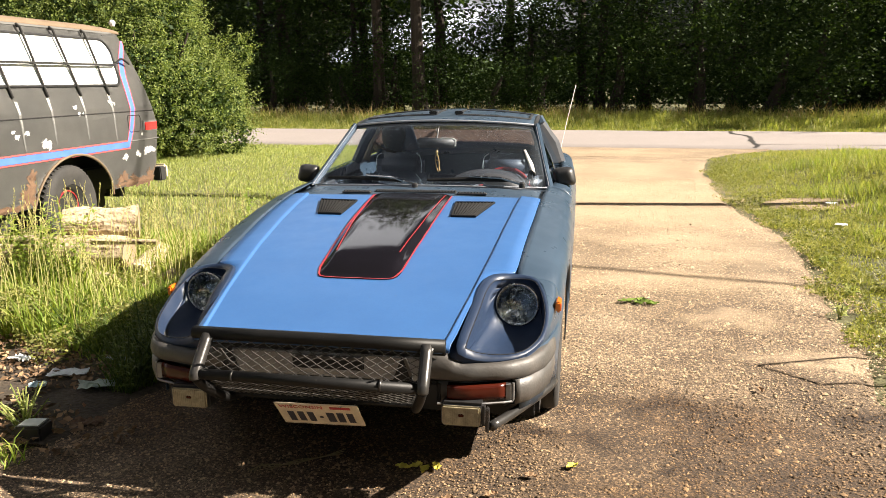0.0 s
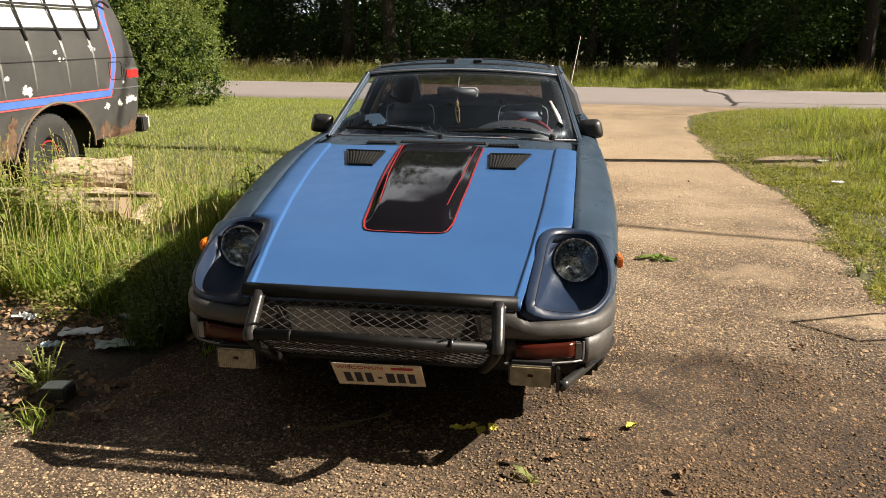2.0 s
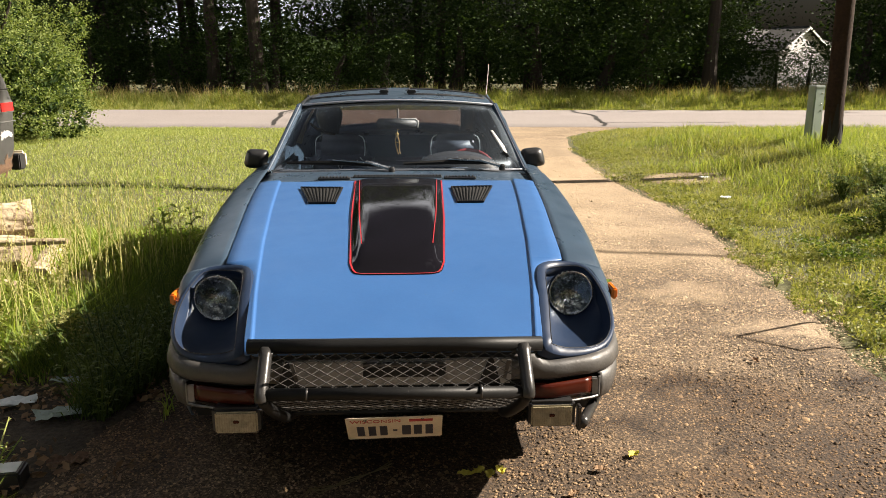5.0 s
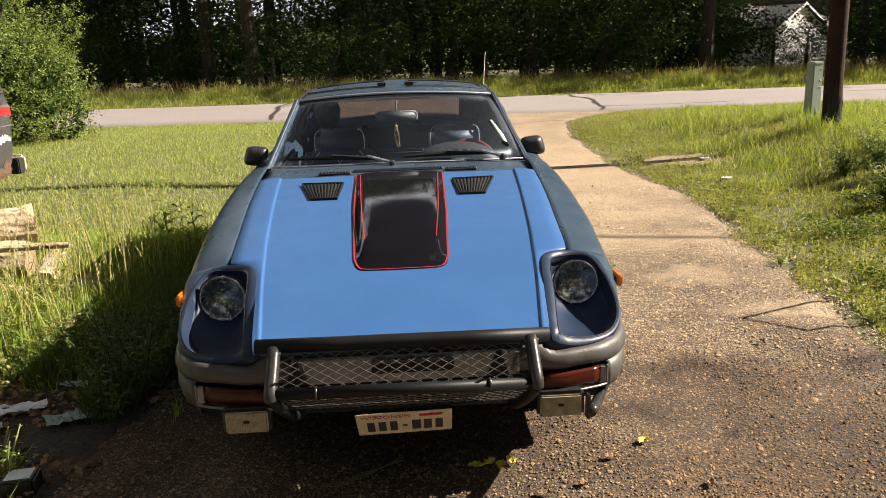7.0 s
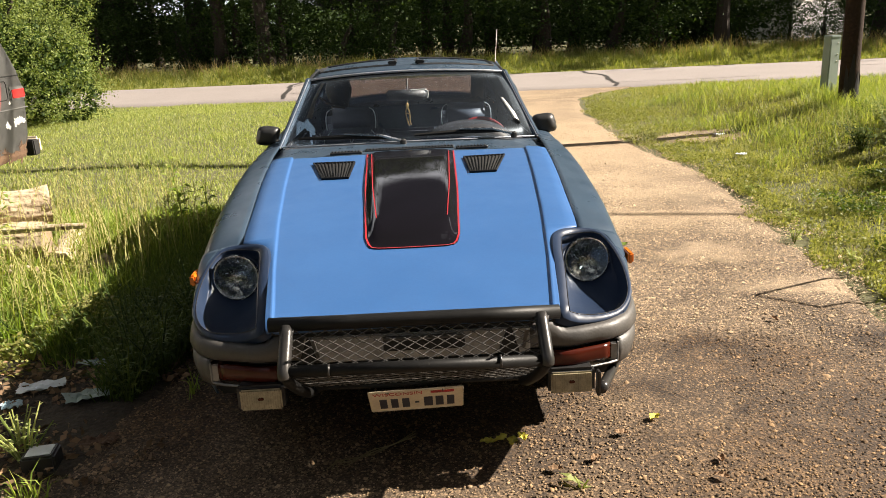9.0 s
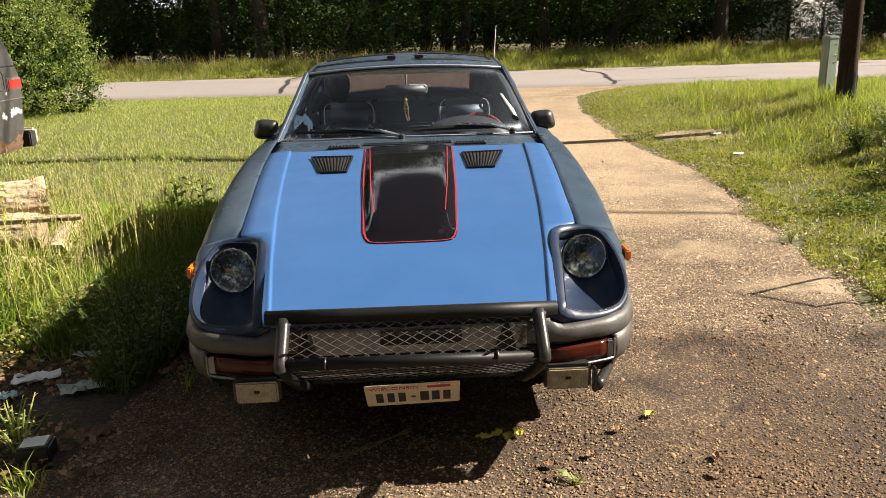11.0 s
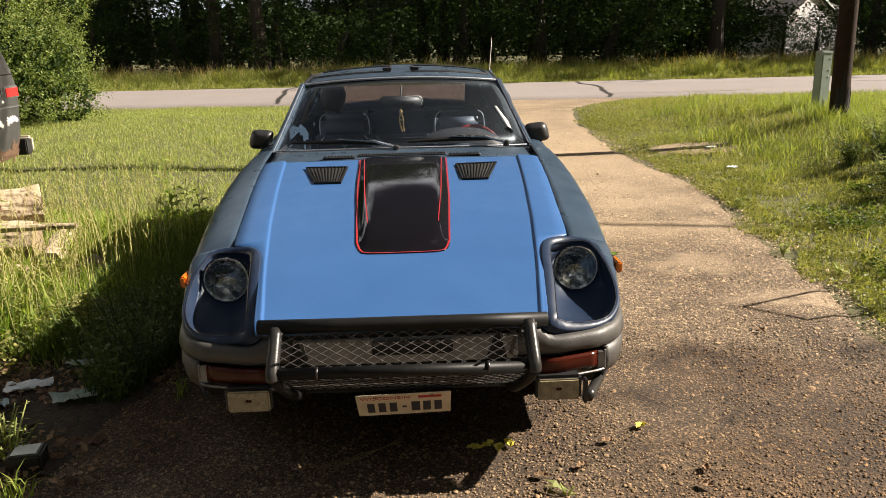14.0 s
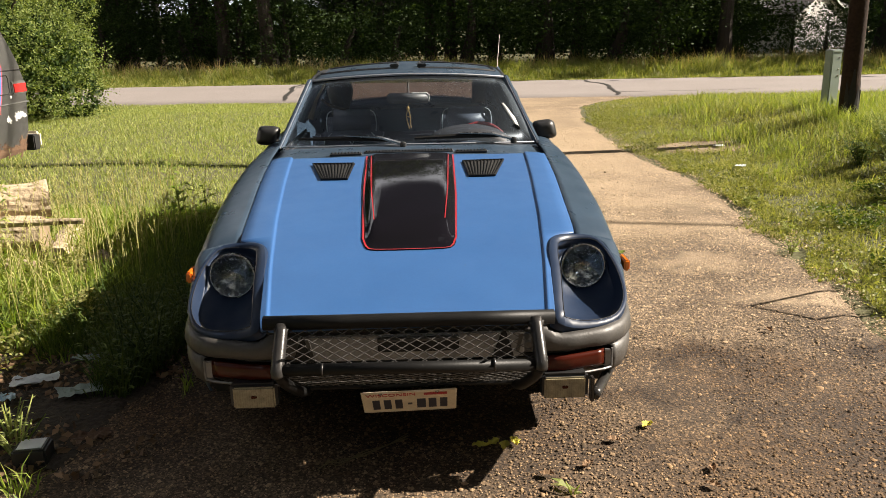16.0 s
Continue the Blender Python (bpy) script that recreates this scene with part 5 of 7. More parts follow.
# cowl, with its grille of slots
rows = []
for f in np.linspace(0, 1, 7).tolist():
    r_ = []
    for x in np.linspace(-0.70, 0.70, 25).tolist():
        e = abs(x) / 0.70
        y0, y1 = 1.592, 1.815 + 0.20 * e ** 2.6
        y = y0 + (y1 - y0) * f
        r_.append((x, y, 0.874 + 0.016 * f - 0.025 * e ** 3 - 0.012 * f * e ** 2))
    rows.append(r_)
body("cowl", rows, "slate", label="slate blue cowl panel under the windscreen")
cowl_grille = thing("cowl_grille", "", "")
cowl_grille.parent = car
for x0, x1, y0, y1 in ((-0.395, -0.235, 1.612, 1.652), (-0.225, 0.225, 1.650, 1.700), (0.235, 0.395, 1.612, 1.652)):
    part("grille_panel", box_bm((x0 + x1) / 2, (y0 + y1) / 2, 0.8815, x1 - x0, y1 - y0, 0.012, 0.003, 1), M["plastic"], cowl_grille)
    for k in range(int((x1 - x0) / 0.0165)):
        part("slat", box_bm(x0 + 0.012 + k * 0.0165, (y0 + y1) / 2, 0.8895, 0.0065, (y1 - y0) * 0.8, 0.006), M["plastic"], cowl_grille)

# windscreen, its pillars and header
def screen_low(e):
    return Vector((0.69 * e, 1.835 + 0.20 * abs(e) ** 2.4, 0.893 - 0.030 * e * e))


def screen_top(e):
    return Vector((0.578 * e, 2.46 + 0.115 * abs(e) ** 2.2, 1.216 - 0.034 * e * e))


es = np.linspace(-1, 1, 21).tolist()
rows = [[tuple(screen_low(e).lerp(screen_top(e), f) + Vector((0, -0.02, 0.02)) * math.sin(math.pi * f) * 0.5) for e in es] for f in np.linspace(0, 1, 7).tolist()]
screen = body("windscreen", rows, "glass", depth=0.004, label="curved clear windscreen")
screen.visible_shadow = False
for s in (-1, 1):
    a, b = screen_low(s), screen_top(s)
    o = Vector((0.016 * s, 0.006, 0.002))
    run = [a + o + Vector((0.006 * s, -0.01, -0.01)), a.lerp(b, 0.33) + o, a.lerp(b, 0.66) + o, b + o]
    part("pillar_trim", tube_bm(bend([p + Vector((-0.004 * s, -0.016, 0.008)) for p in run], 4), 0.0045, 6), M["bright"], car, "bright windscreen trim")
    part("screen_pillar", tube_bm(bend(run, 4), 0.021, 8), M["slate"], car)
part("screen_header_trim", tube_bm([screen_top(e) + Vector((0, -0.006, 0.008)) for e in es], 0.0075, 6), M["bright"], car, "bright windscreen trim")
part("screen_base_trim", tube_bm([screen_low(e) + Vector((0, -0.010, 0.004)) for e in es], 0.0045, 6), M["bright"], car)
part("screen_seal", tube_bm([screen_top(e) + Vector((0, 0.004, -0.008)) for e in es], 0.011, 6), M["plastic"], car)

# roof with two smoked lift-out panels
def roof_point(e, f):
    """e: -1 to 1 across, f: 0 at the windscreen to 1 at the hatch."""
    y = 2.46 + 0.115 * abs(e) ** 2.2 * (1 - f) + f * 0.92
    zc = lerp(f, [0, 0.15, 0.4, 0.7, 1], [1.216, 1.236, 1.252, 1.257, 1.252])
    w = lerp(f, [0, 0.3, 0.7, 1], [0.585, 0.578, 0.572, 0.565])
    return Vector((w * e, y, zc - (0.036 + 0.012 * f) * abs(e) ** 2.2))


body("roof", [[tuple(roof_point(e, f)) for e in es] for f in np.linspace(0, 1, 13).tolist()], "slate", depth=0.02, label="slate blue roof")
for s in (-1, 1):
    e0, e1, f0, f1 = 0.125, 0.93, 0.20, 0.66
    rows = [[tuple(roof_point(s * (e0 + (e1 - e0) * u), f0 + (f1 - f0) * v) + Vector((0, 0, 0.007))) for u in np.linspace(0, 1, 9).tolist()] for v in np.linspace(0, 1, 7).tolist()]
    top_panel = body("roof_panel", rows, "smoke", label="smoked glass lift-out roof panel")
    loop = [roof_point(s * (e0 + (e1 - e0) * u), f0) for u in np.linspace(0, 1, 8).tolist()] + [roof_point(s * e1, f0 + (f1 - f0) * v) for v in np.linspace(0, 1, 6).tolist()] + \
           [roof_point(s * (e1 + (e0 - e1) * u), f1) for u in np.linspace(0, 1, 8).tolist()] + [roof_point(s * e0, f1 + (f0 - f1) * v) for v in np.linspace(0, 1, 6).tolist()]
    part("panel_seal", tube_bm([p + Vector((0, 0, 0.009)) for p in loop], 0.011, 6), M["plastic"], top_panel)
    part("panel_latch", box_bm(s * 0.085, 2.665, 1.266, 0.055, 0.05, 0.02, 0.005), M["plastic"], top_panel)

# hatch: glass in a slate frame, then the tail
def hatch_point(e, f):
    y = 3.38 + f * 0.86
    z = lerp(f, [0, 0.2, 0.5, 0.8, 1], [1.252, 1.218, 1.12, 0.975, 0.86])
    w = lerp(f, [0, 0.5, 1], [0.565, 0.60, 0.63])
    return Vector((w * e, y, z - 0.045 * abs(e) ** 2.2))


hatch_glass = body("hatch_glass", [[tuple(hatch_point(e, f)) for e in np.linspace(-0.84, 0.84, 13).tolist()] for f in np.linspace(0.10, 0.86, 8).tolist()], "dusty", label="dusty rear hatch glass")
hatch_glass.visible_shadow = False
body("hatch_header", [[tuple(hatch_point(e, f) + Vector((0, 0, 0.004))) for e in es] for f in (0.0, 0.05, 0.12)], "slate", depth=0.02)
body("tail_lid", [[tuple(hatch_point(e, f) + Vector((0, 0, 0.004))) for e in es] for f in (0.84, 0.92, 1.0)], "slate", depth=0.02)
for s in (-1, 1):
    body("hatch_side", [[tuple(hatch_point(s * e, f) + Vector((0, 0, 0.004))) for e in (0.80, 0.88, 0.94, 1.0)] for f in np.linspace(0, 1, 9).tolist()], "slate", depth=0.02)
    # cabin side: door and quarter below the belt, glass above
    rows = []
    for y in np.arange(2.02, 4.45, 0.06).tolist():
        w = half_width(y)
        belt = lerp(y, [2.02, 2.6, 3.3, 3.8, 4.2, 4.45], [0.872, 0.885, 0.90, 0.91, 0.88, 0.82])
        a = y - REAR_AXLE
        R = WHEEL_R + 0.05
        arch = WHEEL_R + math.sqrt(max(0, R * R - a * a)) if abs(a) < R else 0
        inset = lerp(y, [2.02, 2.3, 3.6, 4.2, 4.45], [0.145, 0.095, 0.10, 0.13, 0.13])
        top = [Vector((w - inset, y, belt)), Vector((w - inset * 0.4, y, belt - 0.02)), Vector((w - 0.012, y, belt - 0.075)), Vector((w, y, belt - 0.20))]
        side = [(w - 0.04 * max(0, 0.5 - z), y, max(z, arch)) for z in (0.60, 0.50, 0.40, 0.30, 0.19)]
        rows.append([tuple(p) for p in bend(top, 3)] + side)
    body("door", [q for q in rows if q[0][1] < 3.03], "slate", s, label="slate blue door")
    body("rear_quarter", [q for q in rows if q[0][1] > 2.95], "slate", s, label="slate blue rear quarter")
    # side glass between belt and roof edge
    low = lambda y: Vector((half_width(y) - lerp(y, [2.02, 2.3, 3.6, 4.2], [0.145, 0.10, 0.105, 0.13]), y, lerp(y, [2.02, 2.6, 3.3, 3.8, 4.2], [0.872, 0.885, 0.90, 0.91, 0.88])))
    high = lambda u: roof_point(1.0, u)
    rows = [[tuple(low(2.30 + 0.68 * k / 6).lerp(high(0.10 + 0.44 * k / 6), f)) for f in (0.0, 0.35, 0.7, 1.0)] for k in range(7)]
    rows = [[tuple(low(2.16).lerp(screen_top(1), f)) for f in (0.0, 0.35, 0.7, 0.93)]] + rows
    if s < 0:
        # this window is wound down to a strip above the belt
        rows = [[tuple(Vector(q[0]).lerp(Vector(q[1]), u)) for u in (0.0, 0.1, 0.2, 0.3)] for q in rows]
    body("door_glass", rows, "side_glass", s, label="tinted side window" if s > 0 else "tinted side window, wound down")
    rows = [[tuple(low(3.14 + 0.5 * k / 4).lerp(hatch_point(1.0, 0.0 + 0.35 * k / 4) if k else roof_point(1.0, 0.80), f)) for f in (0.08, 0.5, 0.92)] for k in range(5)]
    qg = body("quarter_glass", rows, "dusty", s, label="dusty rear side window")
    qg.visible_shadow = True
    a, b = low(3.06), roof_point(1.0, 0.63)
    part("door_pillar", tube_bm([(s * p.x, p.y, p.z) for p in (a, a.lerp(b, 0.5) + Vector((0.012, 0, 0)), b)], 0.036, 8), M["slate"], car)
    # driver's side: thick cover added to keep the sun off the headrest
    yc, rc = (3.17, (0.03, 0.024, 0.02)) if s < 0 else (2.99, (0.075, 0.075, 0.06))
    part("pillar_cover", tube_bm([(s * 0.70, yc, 0.90), (s * 0.655, yc + 0.02, 1.03), (s * 0.575, yc, 1.16)], list(rc), 8), M["beige" if s < 0 else "dash"], car, "beige inner pillar cover" if s < 0 else "dark inner pillar cover added to block the sun")
    body("rear_pillar", [[tuple(low(3.60 + 0.6 * k / 4).lerp(hatch_point(0.99, 0.30 + 0.68 * k / 4), f)) for f in (0, 0.5, 1)] for k in range(5)], "slate", s, depth=0.02)
    part("roof_rail", tube_bm([(s * p.x, p.y, p.z) for p in [roof_point(1.0, f) for f in np.linspace(0, 1, 8).tolist()]], 0.016, 8), M["plastic"], car, "black drip rail")
    if s > 0:
        run = [(0.728, 3.09, 0.885), (0.695, 3.09, 0.95), (0.650, 3.09, 1.05), (0.605, 3.09, 1.165)]
        rows = [[(x - 0.012, y - 0.012, z), (x + 0.004 + 0.004 * math.sin(9 * i), y - 0.03, z), (x + 0.016 + 0.005 * math.sin(5 * i), y - 0.012, z)] for i, (x, y, z) in enumerate([tuple(q) for q in bend(run, 5)])]
        body("torn_weatherstrip", rows, "trim_light", label="torn pale weatherstrip on the window edge")
    # inner door panel
    part("door_card", box_bm(s * 0.70, 2.55, 0.62, 0.05, 0.95, 0.46, 0.02), M["dash"], car)
    # door mirror: shell, stalk, glass
    mir = thing("door_mirror", "", "")
    mir.parent = car
    mx = 0.783 if s > 0 else -0.808
    rows = []
    for i in range(15):
        v = -math.pi / 2 + math.pi * i / 14
        row = []
        for j in range(28):
            u = 2 * math.pi * j / 28
            px = math.copysign(abs(math.cos(v)) ** 0.5 * abs(math.cos(u)) ** 0.5, math.cos(u))
            pz = math.copysign(abs(math.cos(v)) ** 0.5 * abs(math.sin(u)) ** 0.5, math.sin(u))
            py = math.copysign(abs(math.sin(v)) ** 0.7, math.sin(v))
            k = 1.0 if py > 0 else 1 + 0.22 * py
            row.append((mx + 0.064 * px * k - 0.014 * s * pz, 2.23 + 0.042 * py, 0.908 + 0.055 * pz * k + 0.006 * px * s))
        rows.append(row)
    bm = grid_bm(rows, close=True)
    bmesh.ops.remove_doubles(bm, verts=bm.verts, dist=1e-5)
    bmesh.ops.recalc_face_normals(bm, faces=bm.faces)
    shell = part("mirror_shell", bm, M["plastic"], mir, "black plastic mirror housing", smooth=True)
    part("mirror_stalk", tube_bm([(s * 0.715, 2.215, 0.858), ((s * 0.715 + mx) / 2, 2.225, 0.862), (mx - s * 0.03, 2.232, 0.868)], [0.026, 0.022, 0.022], 8), M["plastic"], mir)
    part("mirror_glass", box_bm(mx, 2.274, 0.908, 0.10, 0.004, 0.08, 0.002), M["mirror"], mir)

# tail panel and floor
body("tail_panel", [[(0.63 * e, 4.24, 0.902 - 0.045 * abs(e) ** 2.2) for e in es], [(0.70 * e, 4.43, 0.80) for e in es], [(0.70 * e, 4.46, 0.5) for e in es], [(0.66 * e, 4.42, 0.24) for e in es]], "slate")
part("floor_pan", box_bm(0, 2.35, 0.235, 1.50, 3.9, 0.09, 0.02), M["dark"], car)
part("engine_bay_wall", box_bm(0, 0.34, 0.42, 1.0, 0.06, 0.34, 0.01), M["dark"], car)
part("firewall", box_bm(0, 1.72, 0.55, 1.36, 0.05, 0.58, 0.01), M["dark"], car)
for s in (-1, 1):
    part("inner_arch", box_bm(s * 0.50, 1.0, 0.44, 0.04, 0.9, 0.42, 0.01), M["dark"], car)

# wheels
for s in (-1, 1):
    for y in (FRONT_AXLE, REAR_AXLE):
        wheel = thing("wheel", "", "")
        wheel.parent = car
        m = pose(s * 0.715, y, WHEEL_R + 0.005, 0, 90 * s, 0)
        part("tyre", lathe_bm([(0.19, -0.085), (0.25, -0.098), (0.288, -0.095), (0.303, -0.075), (0.305, -0.03), (0.299, -0.028), (0.299, -0.02), (0.305, -0.018), (0.305, 0.018), (0.299, 0.02), (0.299, 0.028), (0.305, 0.03), (0.303, 0.075), (0.288, 0.095), (0.25, 0.098), (0.19, 0.085)], 40, m, cap=False), M["tyre"], wheel, smooth=True)
        part("rim", lathe_bm([(0.19, -0.08), (0.192, 0.08), (0.182, 0.075), (0.16, 0.03), (0.06, 0.05), (0.0, 0.055)], 32, m), M["chrome"], wheel, smooth=True)


# front bumper: a soft bar wrapped round the nose
def nose(e):
    """Plan of the nose: e -1 to 1 from tip to tip of the bumper."""
    a = abs(e)
    x = lerp(a, [0, 0.55, 0.72, 0.82, 0.90, 0.96, 1.0], [0, 0.52, 0.660, 0.730, 0.775, 0.798, 0.805])
    y = lerp(a, [0, 0.55, 0.72, 0.82, 0.90, 0.96, 1.0], [0.055, 0.075, 0.122, 0.185, 0.275, 0.38, 0.47])
    return math.copysign(x, e), y


en = np.linspace(-1, 1, 61).tolist()


def bumper_rows(profile):
    rows = []
    for e in en:
        x, y = nose(e)
        d = Vector((x * 0.9, -0.55 - 0.5 * (1 - abs(e)), 0)).normalized() if abs(e) > 0.5 else Vector((x * 0.15, -1, 0)).normalized()
        k = min(1, max(0, (abs(x) - 0.445) / 0.04))
        k = k * k * (3 - 2 * k)
        rows.append([(x - d.x * i * (1 - 0.6 * k * (z > 0.5)), y - d.y * i * (1 - 0.6 * k * (z > 0.5)), z - 0.046 * k * min(1, max(0, (z - 0.455) / 0.10)) + rise * max(0, abs(e) - 0.62) ** 1.2) for i, z, rise in profile])
    return rows


upper = [(0.16, 0.540, 0.02), (0.10, 0.556, 0.02), (0.05, 0.556, 0.0), (0.028, 0.550, 0.0), (0.010, 0.535, -0.02), (0.002, 0.512, -0.04), (0.0, 0.492, -0.05), (0.003, 0.470, -0.06), (0.010, 0.458, -0.06), (0.03, 0.452, -0.06), (0.10, 0.450, -0.06)]
bumper = body("front_bumper", bumper_rows(upper), "rubber", label="weathered dark grey rubber bumper")
lower = [(0.05, 0.456, -0.06), (0.034, 0.445, -0.05), (0.030, 0.40, -0.05), (0.04, 0.365, -0.05), (0.07, 0.345, -0.04), (0.16, 0.335, -0.04)]
body("lower_valance", bumper_rows(lower), "plastic", parent=bumper, label="black lower valance")
for s in (-1, 1):
    # wrap-round end of the lower bumper
    rows = []
    for e in np.linspace(0.755, 1.0, 12).tolist():
        x, y = nose(e)
        rows.append([(x - 0.03, y + 0.02, 0.447), (x - 0.005, y, 0.442), (x - 0.002, y - 0.002, 0.40), (x - 0.008, y + 0.004, 0.355), (x - 0.05, y + 0.03, 0.335)])
    body("bumper_end", rows, "rubber", s, parent=bumper)
    # turn signal in a bright frame
    pts = [nose(e) for e in np.linspace(0.475, 0.705, 8).tolist()]
    rows = [[(x, y - 0.003 + o, z) for o, z in ((0.03, 0.440), (0.004, 0.438), (0.0, 0.428), (0.0, 0.398), (0.004, 0.388), (0.03, 0.386))] for x, y in pts]
    sig = body("turn_signal", rows, "dark_amber", s, parent=bumper, label="dark amber turn signal lens")
    pts = [nose(e) for e in np.linspace(0.44, 0.735, 9).tolist()]
    part("signal_trim", tube_bm([(s * x, y - 0.012, 0.377) for x, y in pts] + [(s * (pts[-1][0] + 0.003), pts[-1][1] - 0.010, z) for z in (0.385, 0.415, 0.444)], 0.0042, 6), M["worn_trim"], sig)
    part("signal_end_cap", box_bm(s * (pts[-1][0] - 0.014), pts[-1][1] - 0.012, 0.412, 0.024, 0.012, 0.062, 0.004), M["worn_trim"], sig)
    # rectangular fog lamp on its bracket
    fog = thing("fog_lamp", "", "")
    fog.parent = car
    part("fog_housing", box_bm(s * 0.505, 0.075, 0.345, 0.152, 0.06, 0.088, 0.010), M["plastic"], fog)
    lens_ob = part("fog_lens", box_bm(s * 0.502, 0.042, 0.345, 0.134, 0.012, 0.072, 0.005), M["fog"], fog, "dusty yellowed fog lamp glass")
    part("fog_bulb_cap", box_bm(s * 0.502, 0.0345, 0.349, 0.020, 0.005, 0.011, 0.002), M["dark_amber"], fog)
    for k in range(-8, 9):
        part("flute", box_bm(s * 0.502 + k * 0.0075, 0.0355, 0.345, 0.0022, 0.003, 0.064), M["fog"], fog)
    part("fog_bracket", box_bm(s * 0.505, 0.11, 0.40, 0.03, 0.03, 0.06, 0.004), M["plastic"], fog)

# bull bar: tubes and two panels of diamond mesh
bull = thing("bull_bar", "", "")
bull.parent = car
part("top_tube", tube_bm([(-0.445, 0.008, 0.611), (-0.2, -0.004, 0.613), (0.0, -0.006, 0.613), (0.2, -0.004, 0.611), (0.455, 0.008, 0.605)], 0.0225, 14), M["bar"], bull, smooth=True)
part("middle_tube", tube_bm([(-0.385, -0.098, 0.499), (0.392, -0.098, 0.492)], 0.0185, 14), M["bar"], bull, smooth=True)
for s in (-1, 1):
    x = 0.388 if s < 0 else 0.396
    part("upright", tube_bm(bend([(s * x, -0.004, 0.606), (s * (x + 0.002), -0.055, 0.553), (s * (x + 0.004), -0.102, 0.502), (s * (x + 0.003), -0.106, 0.484)], 3), 0.0205, 14), M["tube"], bull, smooth=True)
    part("lower_leg", tube_bm(bend([(s * (x + 0.002), -0.103, 0.484), (s * (x - 0.014), -0.07, 0.44), (s * (x - 0.045), 0.01, 0.375), (s * (x - 0.06), 0.10, 0.35)], 4), 0.017, 12), M["bar"], bull, "black lower leg", smooth=True)
    part("upright_collar", lathe_bm([(0.0235, -0.008), (0.0245, 0.0), (0.0235, 0.008)], 14, pose(s * x, -0.012, 0.597, 40, 0, 0)), M["tube"], bull, smooth=True)
    part("joint_sleeve", tube_bm([(s * 0.255, -0.098, 0.4965), (s * 0.262, -0.098, 0.4965)], 0.0205, 14), M["tube"], bull, smooth=True)
    if s < 0:
        continue
    part("side_tube", tube_bm(bend([(s * 0.605, 0.055, 0.308), (s * 0.655, 0.16, 0.304), (s * 0.705, 0.27, 0.302), (s * 0.775, 0.42, 0.305), (s * 0.80, 0.50, 0.31)], 4), 0.0175, 12), M["tube"], bull, smooth=True)
    part("side_tube_plate", box_bm(s * 0.592, 0.048, 0.335, 0.012, 0.03, 0.085, 0.003), M["tube"], bull)


def diamond_mesh(a, b, c, d, nx, ny, r, bow=0.0):
    """Expanded metal between the corners a (top left), b (top right), c (bottom right), d (bottom left)."""
    a, b, c, d = (Vector(q) for q in (a, b, c, d))
    at = lambda u, v: a.lerp(b, u).lerp(d.lerp(c, u), v) + Vector((0, bow * math.sin(math.pi * v), 0))
    bm = bmesh.new()
    for i in range(-ny, nx):
        for sgn in (1, -1):
            pts = []
            for j in range(2 * ny + 1):
                u = (i + j * 0.5) / nx if sgn > 0 else (i + ny - j * 0.5) / nx
                if -1e-6 <= u <= 1 + 1e-6:
                    pts.append(at(min(1, max(0, u)), j / (2 * ny)) + Vector((0, 0.0015 * (1 if j % 2 else -1), 0)))
            if len(pts) > 1:
                tube_bm(pts, r, 4, bm, cap=False)
    return bm


part("upper_mesh", diamond_mesh((-0.385, 0.0, 0.600), (0.39, 0.0, 0.594), (0.39, -0.092, 0.500), (-0.385, -0.092, 0.506), 17, 5, 0.0016), M["mesh"], bull, "diamond expanded steel mesh")
part("lower_mesh", diamond_mesh((-0.385, -0.095, 0.490), (0.39, -0.095, 0.484), (0.345, 0.045, 0.372), (-0.335, 0.045, 0.376), 17, 6, 0.0014), M["mesh"], bull, "diamond expanded steel mesh")
part("lower_mesh_edge", tube_bm([(-0.335, 0.048, 0.373), (-0.1, 0.044, 0.371), (0.12, 0.046, 0.373), (0.345, 0.045, 0.370)], 0.010, 8), M["bar"], bull)
for x in (-0.30, 0.34):
    part("mesh_strap", box_bm(x, -0.052, 0.5475, 0.012, 0.004, 0.135, 0.001, rot=pose(0, 0, 0, 44, 0, 0)), M["mesh"], bull)
# bumper face behind the mesh: recess for a plate, and its step
# grey lightened past the bumper's own rubber to make up dim light there
part("bumper_face", box_bm(0.01, 0.054, 0.500, 0.72, 0.010, 0.088, 0.004), M["brightened"], bumper, "brightened grey bumper face")
part("grille_recess", box_bm(0.03, 0.049, 0.505, 0.26, 0.012, 0.040, 0.004), M["dark"], bumper)
part("recess_ledge", box_bm(0.03, 0.044, 0.530, 0.26, 0.020, 0.012, 0.003), M["rubber"], bumper)
for x in (-0.335, 0.30):
    bm = bmesh.new()
    f = [bm.verts.new(v) for v in ((x - 0.035, 0.040, 0.462), (x + 0.035, 0.040, 0.462), (x + 0.010, 0.040, 0.546), (x - 0.004, 0.040, 0.546))]
    bm.faces.new(f)
    part("bumper_slot", thicken(bm, 0.006), M["dark"], bumper)
# dark strip put in for the shade of the gap under the hood lip
part("hood_gap", box_bm(0, 0.066, 0.568, 0.90, 0.03, 0.03, 0.004), M["dark"], car)
part("radiator_mouth", box_bm(0, 0.11, 0.40, 0.84, 0.05, 0.09, 0.01), M["dark"], car)

# number plate, tipped back at the bottom; its number stays as bars
plate = thing("number_plate", "", "")
plate.parent = car
plate.matrix_parent_inverse = Matrix.Identity(4)
plate.matrix_local = pose(-0.004, 0.040, 0.3165, 90 + 39, -1.2, 0)
part("plate_sheet", box_bm(0, 0, 0, 0.305, 0.152, 0.003, 0.0012, 1), M["plate"], plate, "cream number plate")
